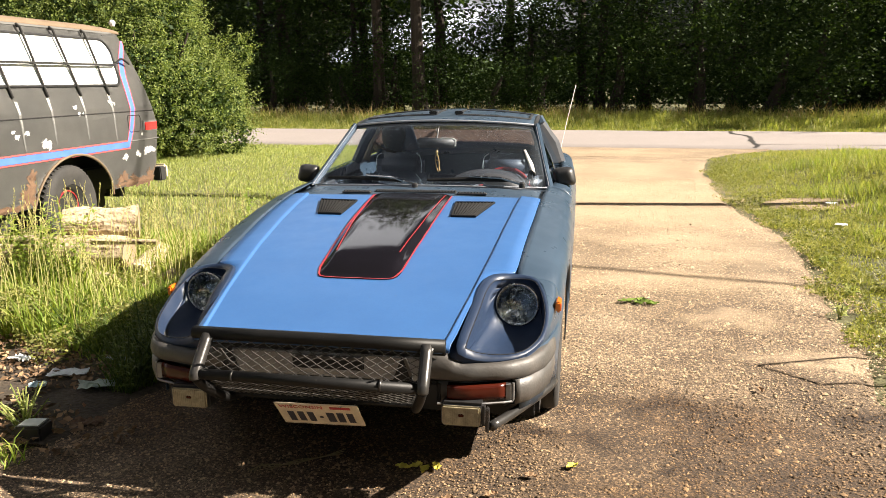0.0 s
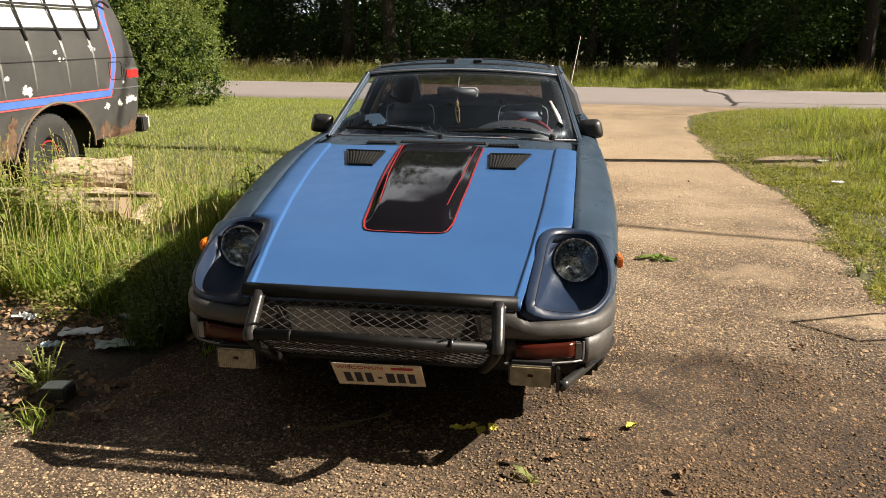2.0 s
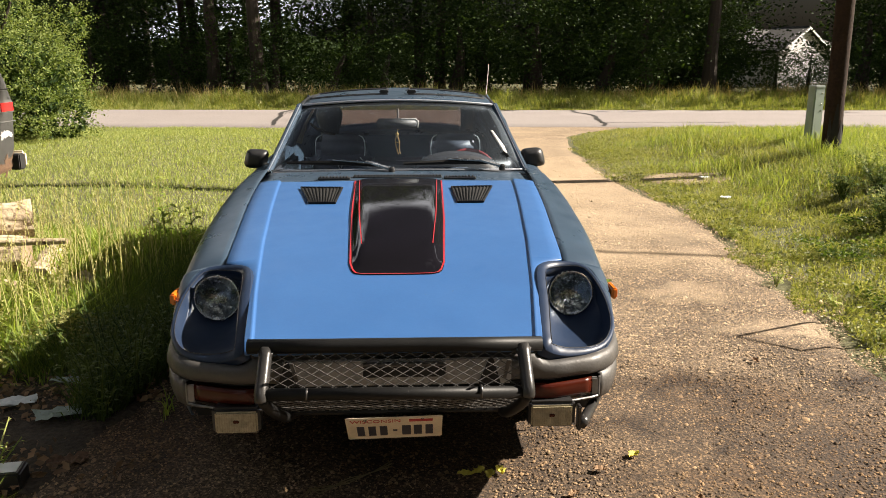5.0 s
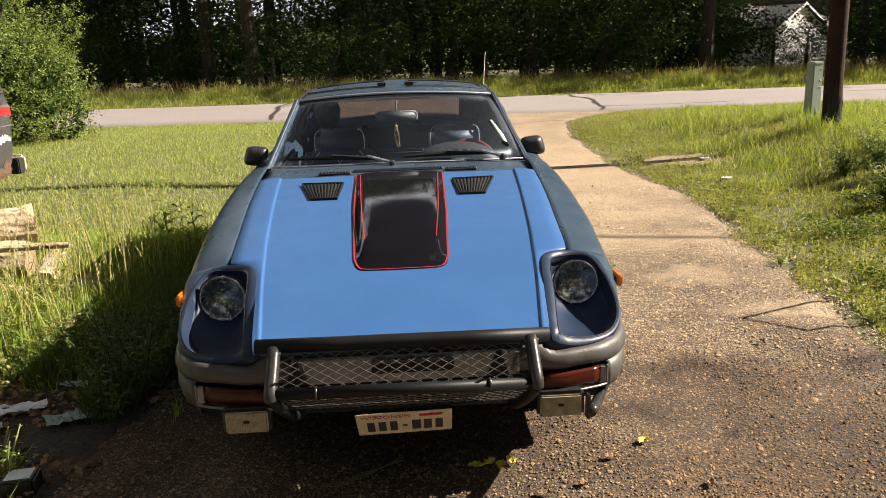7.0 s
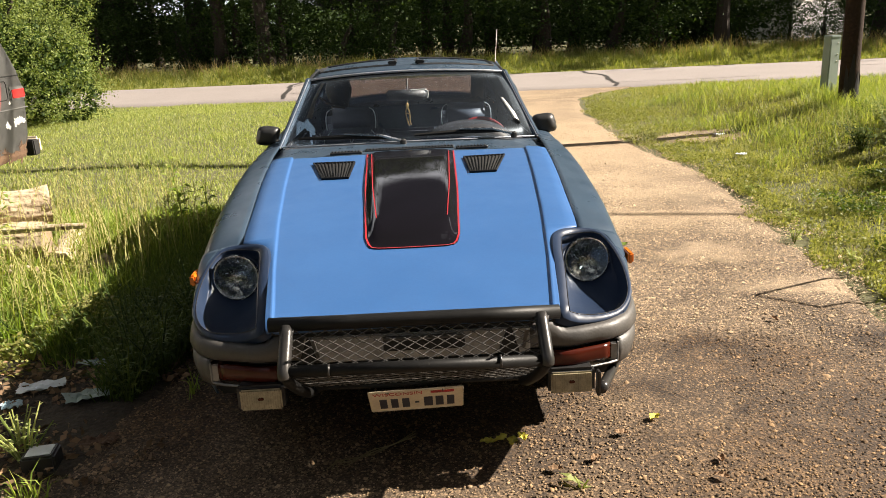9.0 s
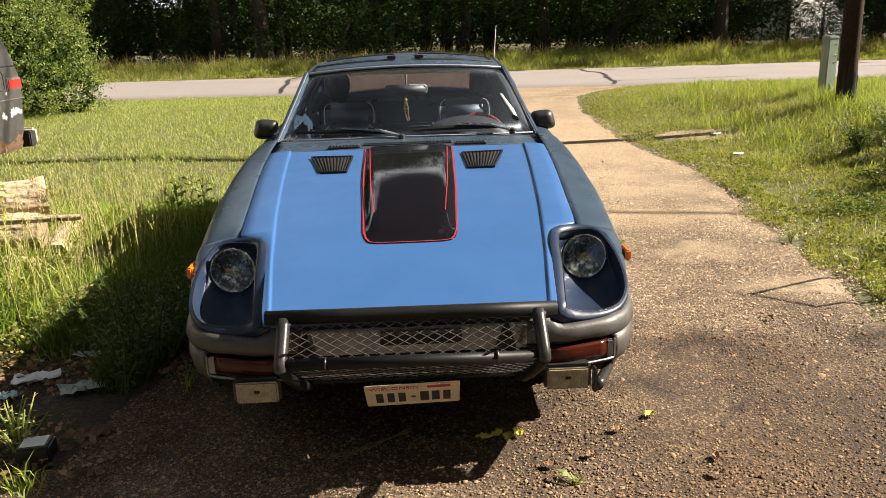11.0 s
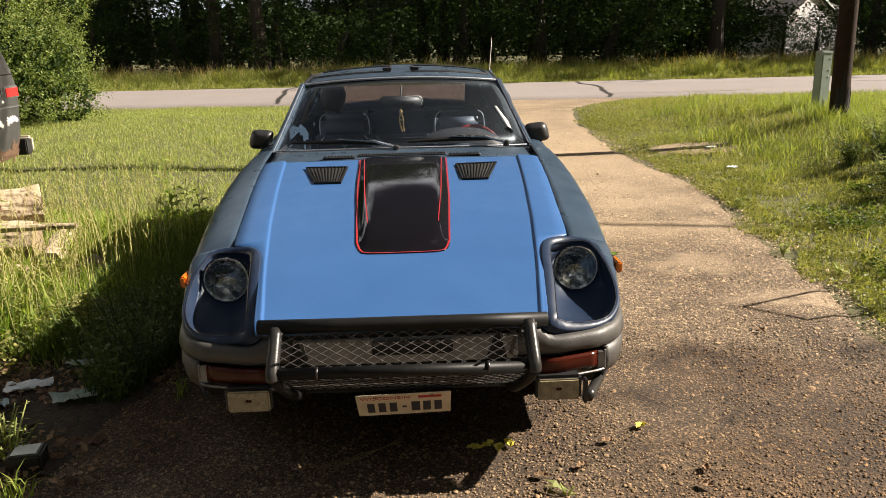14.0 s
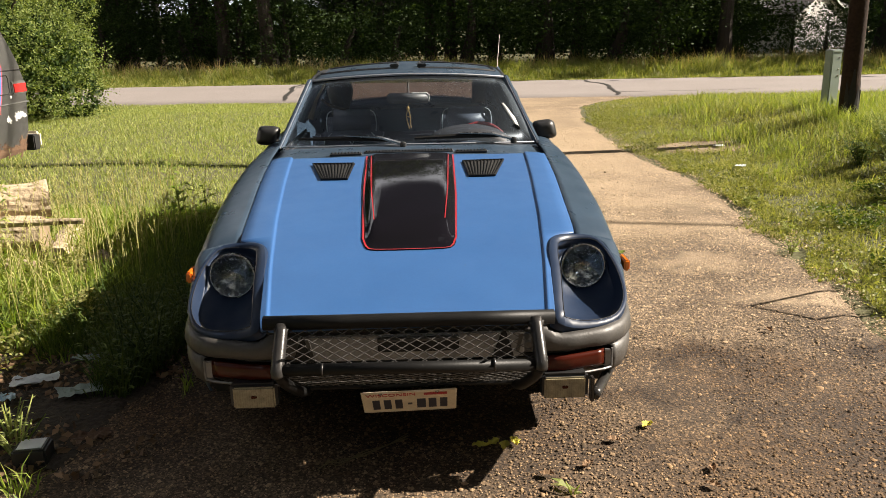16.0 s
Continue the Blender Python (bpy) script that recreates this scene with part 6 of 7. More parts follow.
part("plate_rim", tube_bm([(-0.147, -0.071, 0.002), (0.147, -0.071, 0.002), (0.147, 0.071, 0.002), (-0.147, 0.071, 0.002), (-0.147, -0.071, 0.002)], 0.0022, 5), M["plate"], plate)


def lettering(text, size, mat, parent, m, name="lettering", depth=0.0006):
    cu = bpy.data.curves.new(name, "FONT")
    cu.body, cu.size, cu.extrude, cu.align_x, cu.align_y = text, size, depth, "CENTER", "CENTER"
    tmp = bpy.data.objects.new(name, cu)
    scene.collection.objects.link(tmp)
    me = bpy.data.meshes.new_from_object(tmp.evaluated_get(bpy.context.evaluated_depsgraph_get()))
    bpy.data.objects.remove(tmp)
    me.name = name
    ob = link_mesh(name, me, mat, parent)
    ob.matrix_local = m
    return ob


lettering("WISCONSIN", 0.029, M["red"], plate, pose(-0.058, 0.051, 0.0022), "state_name")
part("plate_emblem", box_bm(0.085, 0.051, 0.0022, 0.075, 0.016, 0.0012, 0.0004, 1), M["red"], plate)
for k, w in enumerate((0.030, 0.030, 0.030, 0.018, 0.036, 0.032, 0.030)):
    x = -0.108 + k * 0.0365
    hgt = 0.012 if k == 3 else 0.068
    part("number_bar", box_bm(x, -0.018, 0.0022, w * 0.8, hgt, 0.0014, 0.0004, 1), M["ink"], plate)
for x in (-0.09, 0.09):
    part("plate_bolt", lathe_bm([(0.006, 0), (0.006, 0.003), (0.003, 0.005), (0, 0.005)], 8, pose(x, 0.066, 0.0015)), M["chrome"], plate)

# wipers
for px, py, ex, ey, fl in ((-0.03, 1.815, -0.60, 2.005, 0), (0.56, 1.905, 0.03, 1.845, 1)):
    wip = thing("wiper", "", "")
    wip.parent = car
    a, b = Vector((px, py, 0.915)), Vector((ex, ey, 0.912 if not fl else 0.925))
    arm = a.lerp(b, 0.55) + Vector((0, -0.012, 0.026))
    part("wiper_arm", tube_bm([a + Vector((0, -0.02, -0.012)), a.lerp(arm, 0.4) + Vector((0, -0.008, 0.01)), arm], [0.011, 0.008, 0.005], 6), M["chrome"], wip, "worn bare metal arm")
    part("wiper_blade", tube_bm([a.lerp(b, 0.12) + Vector((0, 0.004, 0.004)), a.lerp(b, 0.5) + Vector((0, -0.004, 0.010)), b], [0.009, 0.014, 0.008], 6), M["bar"], wip)
    part("wiper_pivot", lathe_bm([(0.017, -0.02), (0.017, 0.006), (0.010, 0.012), (0, 0.013)], 12, pose(a.x, a.y - 0.02, a.z - 0.012)), M["plastic"], wip)

# antenna on the rear quarter
part("antenna", tube_bm([(0.69, 4.22, 0.84), (0.748, 4.58, 1.14), (0.808, 4.934, 1.422)], [0.004, 0.0028, 0.0022], 6), M["antenna"], car, "thin pale whip antenna")

# ---- cabin ----
part("dashboard", box_bm(0, 2.02, 0.80, 1.34, 0.36, 0.11, 0.04, 3), M["dash"], car, "dark vinyl dashboard")
rows = [[(0.335 + 0.235 * math.cos(a) * k, y, 0.845 + 0.105 * math.sin(a) * k) for a in np.linspace(0, math.pi, 16).tolist()] for y, k in ((1.93, 0.5), (1.95, 0.85), (1.99, 0.97), (2.06, 1.0), (2.18, 1.0))]
body("instrument_hood", rows, "dash", depth=0.01)
wheel_m = pose(0.42, 2.32, 0.785, 66, 0, 0)
steer = thing("steering_wheel", "", "")
steer.parent = car
rim_pts = [wheel_m @ Vector((0.162 * math.cos(a), 0.162 * math.sin(a), 0)) for a in np.linspace(0, 2 * math.pi, 37).tolist()]
part("wheel_rim", tube_bm(rim_pts, 0.0135, 8), M["redwrap"], steer, "red wrapped steering wheel rim", smooth=True)
for a in (0.2, math.pi - 0.2, -math.pi / 2):
    part("spoke", tube_bm([wheel_m @ Vector((0.02 * math.cos(a), 0.02 * math.sin(a), -0.01)), wheel_m @ Vector((0.155 * math.cos(a), 0.155 * math.sin(a), 0))], 0.012, 6), M["plastic"], steer)
part("hub", lathe_bm([(0.05, -0.03), (0.055, 0.0), (0.04, 0.012), (0, 0.014)], 20, wheel_m), M["vinyl"], steer)
for s in (-1, 1):
    seat = thing("seat", "", "")
    seat.parent = car
    cx = -0.385 if s < 0 else 0.375
    part("seat_cushion", box_bm(cx, 2.65, 0.40, 0.48, 0.50, 0.16, 0.05, 3), M["vinyl"], seat, smooth=True)
    bm = box_bm(0, 0, 0, 0.48, 0.13, 0.52, 0.05, 3)
    for v in bm.verts:
        v.co.x *= 1 - 0.12 * max(0, v.co.z) / 0.26
        v.co.y -= 0.03 * (abs(v.co.x) / 0.24) ** 2
    bmesh.ops.transform(bm, matrix=pose(cx, 2.90, 0.62, -14, 0, 0), verts=bm.verts)
    part("backrest", bm, M["vinyl"], seat, smooth=True)
    bm = box_bm(0, 0, 0, 0.345, 0.12, 0.185, 0.05, 4)
    bmesh.ops.transform(bm, matrix=pose(cx, 2.965, 0.885, -10, 0, 0), verts=bm.verts)
    head = part("headrest", bm, M["vinyl"], seat, "dark vinyl headrest with pale piping", smooth=True)
    for t in (-1, 1):
        x = cx + t * 0.158
        part("piping", tube_bm(bend([(x, 2.905, 0.82), (x + t * 0.005, 2.902, 0.90), (x - t * 0.006, 2.908, 0.955), (x - t * 0.035, 2.92, 0.975)], 4), 0.0035, 5), M["piping"], head)
        part("piping", tube_bm(bend([(cx + t * 0.20, 2.79, 0.62), (cx + t * 0.19, 2.83, 0.76), (cx + t * 0.13, 2.87, 0.835)], 4), 0.0032, 5), M["piping"], seat)
        bm = box_bm(0, 0, 0, 0.07, 0.15, 0.34, 0.03, 3)
        bmesh.ops.transform(bm, matrix=pose(cx + t * 0.215, 2.84, 0.665, -14, 0, 4 * t), verts=bm.verts)
        part("side_bolster", bm, M["vinyl"], seat, smooth=True)
    for t in (-1, 1):
        part("stitch", tube_bm([(cx + t * 0.022, 2.862, 0.80), (cx, 2.85, 0.755)], 0.003, 4), M["piping"], seat)
part("centre_console", box_bm(0, 2.55, 0.47, 0.20, 0.8, 0.26, 0.03, 3), M["vinyl"], car)
part("load_floor", box_bm(0, 3.65, 0.62, 1.3, 1.05, 0.06, 0.02), M["carpet"], car)
part("rear_bulkhead", box_bm(0, 3.16, 0.60, 1.36, 0.05, 0.40, 0.02), M["carpet"], car)
part("headliner", box_bm(0, 3.0, 1.212, 0.98, 0.62, 0.012, 0.005), M["carpet"], car)
rm = thing("rear_view_mirror", "", "")
rm.parent = car
part("mirror_case", box_bm(0.0, 2.315, 1.096, 0.245, 0.025, 0.062, 0.010, 3), M["mirror_back"], rm, "grey rear-view mirror with a pale rim", smooth=True)
part("mirror_rim", tube_bm([(0.02, 2.301, 1.124), (0.10, 2.301, 1.124), (0.117, 2.302, 1.114), (0.119, 2.303, 1.096), (0.115, 2.302, 1.076)], 0.0042, 6), M["trim_light"], rm)
part("mirror_stem", tube_bm([(0, 2.32, 1.12), (0, 2.36, 1.18)], 0.0055, 6), M["plastic"], rm)
# a strip of old adhesive on the screen's driver side
body("screen_decal", [[(0.535, 2.27, 1.06), (0.550, 2.275, 1.06)], [(0.575, 2.16, 0.985), (0.603, 2.166, 0.985)], [(0.60, 2.09, 0.935), (0.622, 2.095, 0.935)]], "trim_light", depth=0.002)
bm = bmesh.new()
for k in range(9):
    a = 0.7 * k
    tube_bm(bend([(0.592, 2.10, 0.955), (0.592 + 0.02 * math.cos(a), 2.09, 0.945 - 0.008 * k), (0.592 + 0.03 * math.cos(a), 2.085, 0.93 - 0.009 * k)], 3), [0.006] * 6 + [0.002], 5, bm)
part("torn_rubber_strip", bm, M["plastic"], car, "torn black rubber strip behind the windscreen")

# the hanging charm and the dark bust stay things of their own
charm = thing("hanging_charm", "small brass charm hanging from the rear-view mirror", "ornament", (-0.005, 2.335, 0.915))
bm = tube_bm([(0, 0.0, 0.235), (0.003, 0, 0.15), (0, 0, 0.11)], 0.0016, 5)
tube_bm([(-0.014, 0, 0.172), (0.014, -0.006, 0.148)], 0.004, 5, bm)
tube_bm([(0.014, 0, 0.174), (-0.012, 0.004, 0.150)], 0.0035, 5, bm)
tube_bm(bend([(0.0, 0, 0.115), (-0.010, 0, 0.08), (-0.002, 0, 0.03), (0.008, 0, 0.0)], 4), [0.004] * 12 + [0.003], 5, bm)
tube_bm(bend([(0.0, 0, 0.115), (0.012, 0, 0.075), (0.012, 0.004, 0.03), (0.018, 0, 0.004)], 4), [0.004] * 12 + [0.003], 5, bm)
tube_bm([(-0.010, 0, 0.075), (0.012, 0, 0.07)], 0.0035, 5, bm)
lathe_bm([(0.0, 0.108), (0.008, 0.112), (0.010, 0.122), (0.006, 0.131), (0, 0.133)], 8, None, bm)
part("charm", bm, M["gold"], charm)
bust = thing("mannequin_head", "dark mannequin head behind the passenger headrest", "mannequin", (-0.47, 3.12, 0.945))
bust.scale = (0.78, 0.78, 0.80)
bm = lathe_bm([(0.09, -0.02), (0.075, 0.03), (0.085, 0.07), (0.105, 0.12), (0.115, 0.18), (0.10, 0.235), (0.06, 0.268), (0.0, 0.278)], 20)
for v in bm.verts:
    if v.co.y < 0:
        v.co.y *= 1.05
part("mannequin", bm, M["plastic"], bust, smooth=True)
stick = thing("wooden_stick", "short rough wooden stick on the seat back", "stick", (0, 0, 0))
part("branch", tube_bm([(-0.585, 3.0, 1.045), (-0.54, 2.985, 1.01), (-0.47, 2.975, 0.985), (-0.42, 2.97, 0.975)], [0.009, 0.012, 0.011, 0.008], 6), M["bark"], stick)

# ---- the van ----
van = thing("van", "old chalky grey van with blue stripe and rust", "van", (0.02, 0.05, 0))


def van_x(z):
    return lerp(z, [0.40, 0.47, 0.6, 0.9, 1.16, 1.19, 1.22, 1.45, 1.7, 1.85, 1.95, 2.0], [-3.73, -3.70, -3.685, -3.672, -3.68, -3.690, -3.686, -3.75, -3.822, -3.868, -3.90, -3.93])


def van_rear(z):
    return lerp(z, [0.44, 0.64, 1.06, 1.18, 1.45, 1.68, 1.97], [5.24, 5.33, 5.385, 5.35, 5.31, 5.24, 5.14])


def van_sheet(name, y0, y1, z0, z1, ny, nz, mat, lift=0.0, parent=van, label="", hole=None, depth=0.006):
    """A piece of the van's side between two lengths and two heights."""
    bm = bmesh.new()
    ys, zs = np.linspace(y0, y1, ny).tolist(), np.linspace(z0, z1, nz).tolist()
    vs = {}
    for i, y in enumerate(ys):
        for j, z in enumerate(zs):
            yy = min(y, van_rear(z))
            r_ = 0.035 * max(0, 1 - (van_rear(z) - yy) / 0.09) ** 2
            vs[i, j] = bm.verts.new((van_x(z) + lift - r_, yy, z))
    for i in range(ny - 1):
        for j in range(nz - 1):
            c = ((ys[i] + ys[i + 1]) / 2, (zs[j] + zs[j + 1]) / 2)
            if hole and hole(*c):
                continue
            bm.faces.new((vs[i, j], vs[i + 1, j], vs[i + 1, j + 1], vs[i, j + 1]))
    for v in [v for v in bm.verts if not v.link_faces]:
        bm.verts.remove(v)
    bmesh.ops.solidify(bm, geom=bm.faces[:], thickness=-depth) if depth else None
    bmesh.ops.recalc_face_normals(bm, faces=bm.faces)
    return part(name, bm, M[mat], parent, label, smooth=True)


AX, AR = 3.90, 0.50
side = van_sheet("side_wall", -0.2, 5.40, 0.44, 1.97, 113, 52, "van", hole=lambda y, z: math.hypot((y - AX) * 0.86, z - 0.34) < AR)
part("rear_wall", grid_bm([[(van_x(z) - 0.033, van_rear(z) - 0.002, z), (-4.2, van_rear(z) + 0.05, z), (-4.65, van_rear(z) + 0.07, z), (-5.1, van_rear(z) + 0.05, z), (-9.3 - van_x(z) + 0.033, van_rear(z) - 0.002, z)] for z in (0.44, 0.64, 1.06, 1.18, 1.45, 1.68, 1.97)]), M["van"], van, smooth=True)
part("far_wall", grid_bm([[(-9.3 - van_x(z), y, z) for z in (0.44, 0.9, 1.19, 1.45, 1.97)] for y in (-0.2, 2.5, 5.14)]), M["van"], van)
part("front_wall", grid_bm([[(van_x(z), -0.2, z), (-9.3 - van_x(z), -0.2, z)] for z in (0.44, 0.9, 1.19, 1.45, 1.97)]), M["van"], van)
# roof: rolled edge over a drip gutter
rows = []
for y in [-0.25, 1.0, 2.5, 4.0, 4.7, 5.0, 5.10, 5.16]:
    d = 0.05 * max(0, (y - 4.6) / 0.56) ** 2
    half = [(-3.925, 1.965), (-3.935, 2.0 - d * 0.3), (-3.99, 2.03 - d * 0.5), (-4.15, 2.05 - d * 0.7), (-4.4, 2.065 - d * 0.8), (-4.65, 2.07 - d * 0.8)]
    rows.append([(x, y, z) for x, z in half] + [(-9.3 - x, y, z) for x, z in half[-2::-1]])
part("roof", thicken(grid_bm(rows), 0.01), M["van_roof"], van, "tan rusted roof skin", smooth=True)
part("drip_gutter", tube_bm([(-3.915, y, 1.968) for y in (-0.2, 1.5, 3.0, 4.3)] + [(-3.925, 5.0, 1.966), (-3.95, 5.15, 1.955)], 0.016, 6), M["van"], van)
part("roof_knob", lathe_bm([(0.02, -0.02), (0.03, 0.0), (0.032, 0.02), (0.02, 0.04), (0, 0.045)], 12, pose(-3.97, 5.14, 2.07)), M["chalk"], van, "small white roof light")
part("belt_crease", tube_bm([(van_x(1.19) + 0.004, y, 1.19) for y in np.linspace(-0.2, 5.30, 20).tolist()], 0.006, 5), M["dark"], van)
part("lower_crease", tube_bm([(van_x(0.895) + 0.001, y, 0.895) for y in (4.80, 5.0, 5.2, 5.33)], 0.007, 5), M["van"], van)
# window: rounded pane, sky reflection painted white, with rubber seal, behind slanting rods
def win_loop(grow):
    pts = []
    y0, y1, z0, z1, rr_ = 1.2 - grow, 4.86 + grow, 1.465 - grow, 1.885 + grow, 0.14
    for cy, cz, a0 in ((y1 - rr_ + 0.03, z0 + 0.07, -90), (y1 - rr_ - 0.02, z1 - rr_, 0), (y0 + rr_, z1 - rr_, 90), (y0 + rr_, z0 + rr_, 180)):
        for k in range(7):
            a = radians(a0 + 15 * k)
            q = 0.07 if a0 == -90 else rr_
            pts.append((cy + q * math.cos(a), cz + q * math.sin(a)))
    return pts


lp = win_loop(0)
bm = bmesh.new()
bm.faces.new([bm.verts.new((van_x(z) + 0.006, y, z)) for y, z in lp])
pane = part("side_window", thicken(bm, 0.004), M["van_pane"], van, "side window with sky glare painted white")
part("window_seal", tube_bm([(van_x(z) + 0.008, y, z) for y, z in win_loop(0.012)] + [(van_x(win_loop(0.012)[0][1]) + 0.008, *win_loop(0.012)[0])], 0.013, 6), M["plastic"], pane)
for yt, yb in ((3.61, 3.67), (4.03, 4.13), (4.48, 4.57), (3.18, 3.24), (2.72, 2.80)):
    run = [(-3.885, yt - 0.01, 1.975), (-3.855, yt, 1.945), (-3.782, (yt + yb) / 2, 1.66), (-3.715, yb, 1.385), (-3.712, yb + 0.008, 1.36)]
    part("window_rod", tube_bm(run, 0.011, 7), M["tube"], van, "black steel window rod")
    part("rod_clip", box_bm(-3.88, yt - 0.005, 1.960, 0.02, 0.022, 0.03, 0.004), M["tube"], van)
part("window_wire", tube_bm(bend([(-3.762, 0.5, 1.655), (-3.762, 2.5, 1.65), (-3.762, 4.2, 1.65), (-3.762, 4.74, 1.652), (-3.762, 4.83, 1.68), (-3.762, 4.91, 1.712), (-3.762, 4.99, 1.69), (-3.762, 5.04, 1.665)], 4), 0.012, 6), M["tube"], van)
# wheel arch lip, wheel
rim_pts = []
for k in range(25):
    a = radians(-8 + 196 * k / 24)
    y, z = AX + AR * math.cos(a) / 0.86, 0.34 + AR * math.sin(a)
    rim_pts.append((van_x(max(z, 0.44)) + 0.008, y, max(z, 0.40)))
part("arch_lip", tube_bm(rim_pts, 0.012, 6), M["van_roof"], van)
part("arch_liner", box_bm(-4.45, AX, 0.62, 0.80, 1.9, 0.84, 0.02), M["dark"], van)
vw = thing("van_wheel", "", "")
vw.parent = van
m = pose(-3.83, AX - 0.03, 0.372, 0, 90, 0)
bm = lathe_bm([(0.20, -0.10), (0.29, -0.115), (0.345, -0.11), (0.372, -0.085), (0.375, 0), (0.372, 0.085), (0.345, 0.11), (0.29, 0.115), (0.20, 0.10)], 48, m, cap=False)
part("tyre", bm, M["tyre"], vw, smooth=True)
bm = bmesh.new()
for k in range(48):
    a = 2 * math.pi * k / 48
    for o in (-0.06, 0.0, 0.06):
        tube_bm([m @ Vector((0.369 * math.cos(a), 0.369 * math.sin(a), o - 0.025)), m @ Vector((0.369 * math.cos(a + 0.07), 0.369 * math.sin(a + 0.07), o + 0.025))], 0.012, 4, bm)
part("tyre_tread", bm, M["tyre"], vw)
part("rim", lathe_bm([(0.20, -0.05), (0.205, 0.09), (0.19, 0.095), (0.17, 0.04), (0.07, 0.055), (0, 0.06)], 32, m), M["plastic"], vw, smooth=True)
part("rim_line", tube_bm([m @ Vector((0.14 * math.cos(a), 0.14 * math.sin(a), 0.052)) for a in np.linspace(0, 2 * math.pi, 33).tolist()], 0.006, 5), M["red"], vw, "red rim line")
# painted stripe: along the flank, then up the rear corner
def flank(pts_lo, pts_hi, mat, lift, name):
    rows = [[(van_x(z) + lift, y, z) for y, z in (a, b)] for a, b in zip(pts_lo, pts_hi)]
    bm = thicken(grid_bm(rows), 0.001)
    return part(name, bm, M[mat], van)


ys = np.linspace(-0.2, 4.74, 30).tolist()
flank([(y, 0.835) for y in ys], [(y, 0.893) for y in ys], "van_blue", 0.004, "flank_stripe")
for z in (0.826, 0.902):
    yy = [y for y in ys] + ([4.79] if z < 0.85 else [])
    flank([(y, z - 0.006) for y in yy], [(y, z + 0.006) for y in yy], "van_red", 0.005, "flank_line")
up = [(0.835, 4.745), (1.0, 4.83), (1.2, 4.905), (1.4, 4.925), (1.55, 4.935), (1.7, 4.99), (1.82, 5.08), (1.90, 5.13)]
zz = np.linspace(0.835, 1.90, 26).tolist()
mid = lambda z: lerp(z, [p[0] for p in up], [p[1] for p in up])
wid = lambda z: lerp(z, [0.835, 1.2, 1.6, 1.85, 1.9], [0.035, 0.042, 0.05, 0.035, 0.02])
flank([(mid(z) - wid(z), z) for z in zz], [(min(mid(z) + wid(z), van_rear(z) - 0.03), z) for z in zz], "van_blue", 0.0035, "corner_stripe")
for s in (-1, 1):
    flank([(min(mid(z) + s * wid(z) - 0.006, van_rear(z) - 0.03), z) for z in zz], [(min(mid(z) + s * wid(z) + 0.006, van_rear(z) - 0.024), z) for z in zz], "van_red", 0.0045, "corner_line")
# fuel door, tail lamp, bumper
part("fuel_door", tube_bm([(van_x(z) + 0.002, y, z) for y, z in ((4.80, 1.15), (5.0, 1.15), (5.02, 1.12), (5.01, 1.0), (4.98, 0.985), (4.82, 0.985), (4.795, 1.01), (4.79, 1.13), (4.80, 1.15))], 0.005, 5), M["dark"], van)
lamp = part("tail_lamp", box_bm(van_x(1.03) + 0.006, 5.185, 1.03, 0.03, 0.245, 0.10, 0.012, 3), M["tail_red"], van, "red side tail lamp")
part("lamp_bezel", box_bm(van_x(1.03) - 0.002, 5.185, 1.03, 0.03, 0.265, 0.12, 0.008), M["van"], lamp)
part("rear_bumper", box_bm(-4.64, 5.46, 0.515, 1.93, 0.075, 0.16, 0.025, 3), M["plate"], van, "peeling off-white rear bumper")
part("bumper_end_shadow", box_bm(-3.72, 5.375, 0.50, 0.10, 0.11, 0.15, 0.01), M["dark"], van)
part("inner_sill", box_bm(-3.97, 4.85, 0.53, 0.1, 0.95, 0.24, 0.02), M["dark"], van)
part("underbody", box_bm(-4.65, 2.4, 0.40, 1.3, 5.0, 0.12, 0.02), M["dark"], van)
part("tow_bracket", box_bm(-3.95, 4.85, 0.37, 0.2, 0.10, 0.10, 0.01), M["dark"], van)


# rust, bare primer and run marks: ragged patches with outlines of their own
def blotch(y, z, ry, rz, mat, name, seed, lift=0.003, rag=0.9):
    pts = []
    for k in range(64):
        a = 2 * math.pi * k / 64
        q = max(0.25, 0.85 + rag * noise.noise((math.cos(a) * 2.4 + seed, math.sin(a) * 2.4, seed * 1.7)) + 0.9 * rag * noise.noise((math.cos(a) * 9 + seed, math.sin(a) * 9, seed)))
        pts.append((y + ry * q * math.cos(a), z + rz * q * math.sin(a)))
    bm = bmesh.new()
    bm.faces.new([bm.verts.new((van_x(zz_) + lift, min(yy_, van_rear(max(0.44, zz_)) - 0.025), zz_)) for yy_, zz_ in pts])
    part(name, thicken(bm, 0.001), M[mat], van)


for i, (y, z, ry, rz) in enumerate(((4.56, 1.29, 0.035, 0.022), (4.62, 1.275, 0.012, 0.012), (3.52, 0.97, 0.05, 0.035), (3.57, 0.955, 0.03, 0.028), (4.71, 0.745, 0.035, 0.028), (4.66, 0.735, 0.012, 0.012), (4.92, 0.765, 0.03, 0.03), (4.95, 0.745, 0.03, 0.02), (5.10, 0.775, 0.05, 0.035), (5.17, 0.79, 0.045, 0.03), (5.22, 0.775, 0.03, 0.02), (5.06, 0.755, 0.02, 0.02), (5.02, 0.955, 0.018, 0.014), (3.19, 1.05, 0.03, 0.02), (3.32, 1.07, 0.035, 0.018), (3.15, 1.09, 0.02, 0.012), (4.0, 1.26, 0.03, 0.018), (4.04, 1.20, 0.022, 0.02), (4.1, 1.2, 0.014, 0.012))):
    blotch(y, z, ry, rz, "chalk", "bare_patch", i * 2.3 + 1)
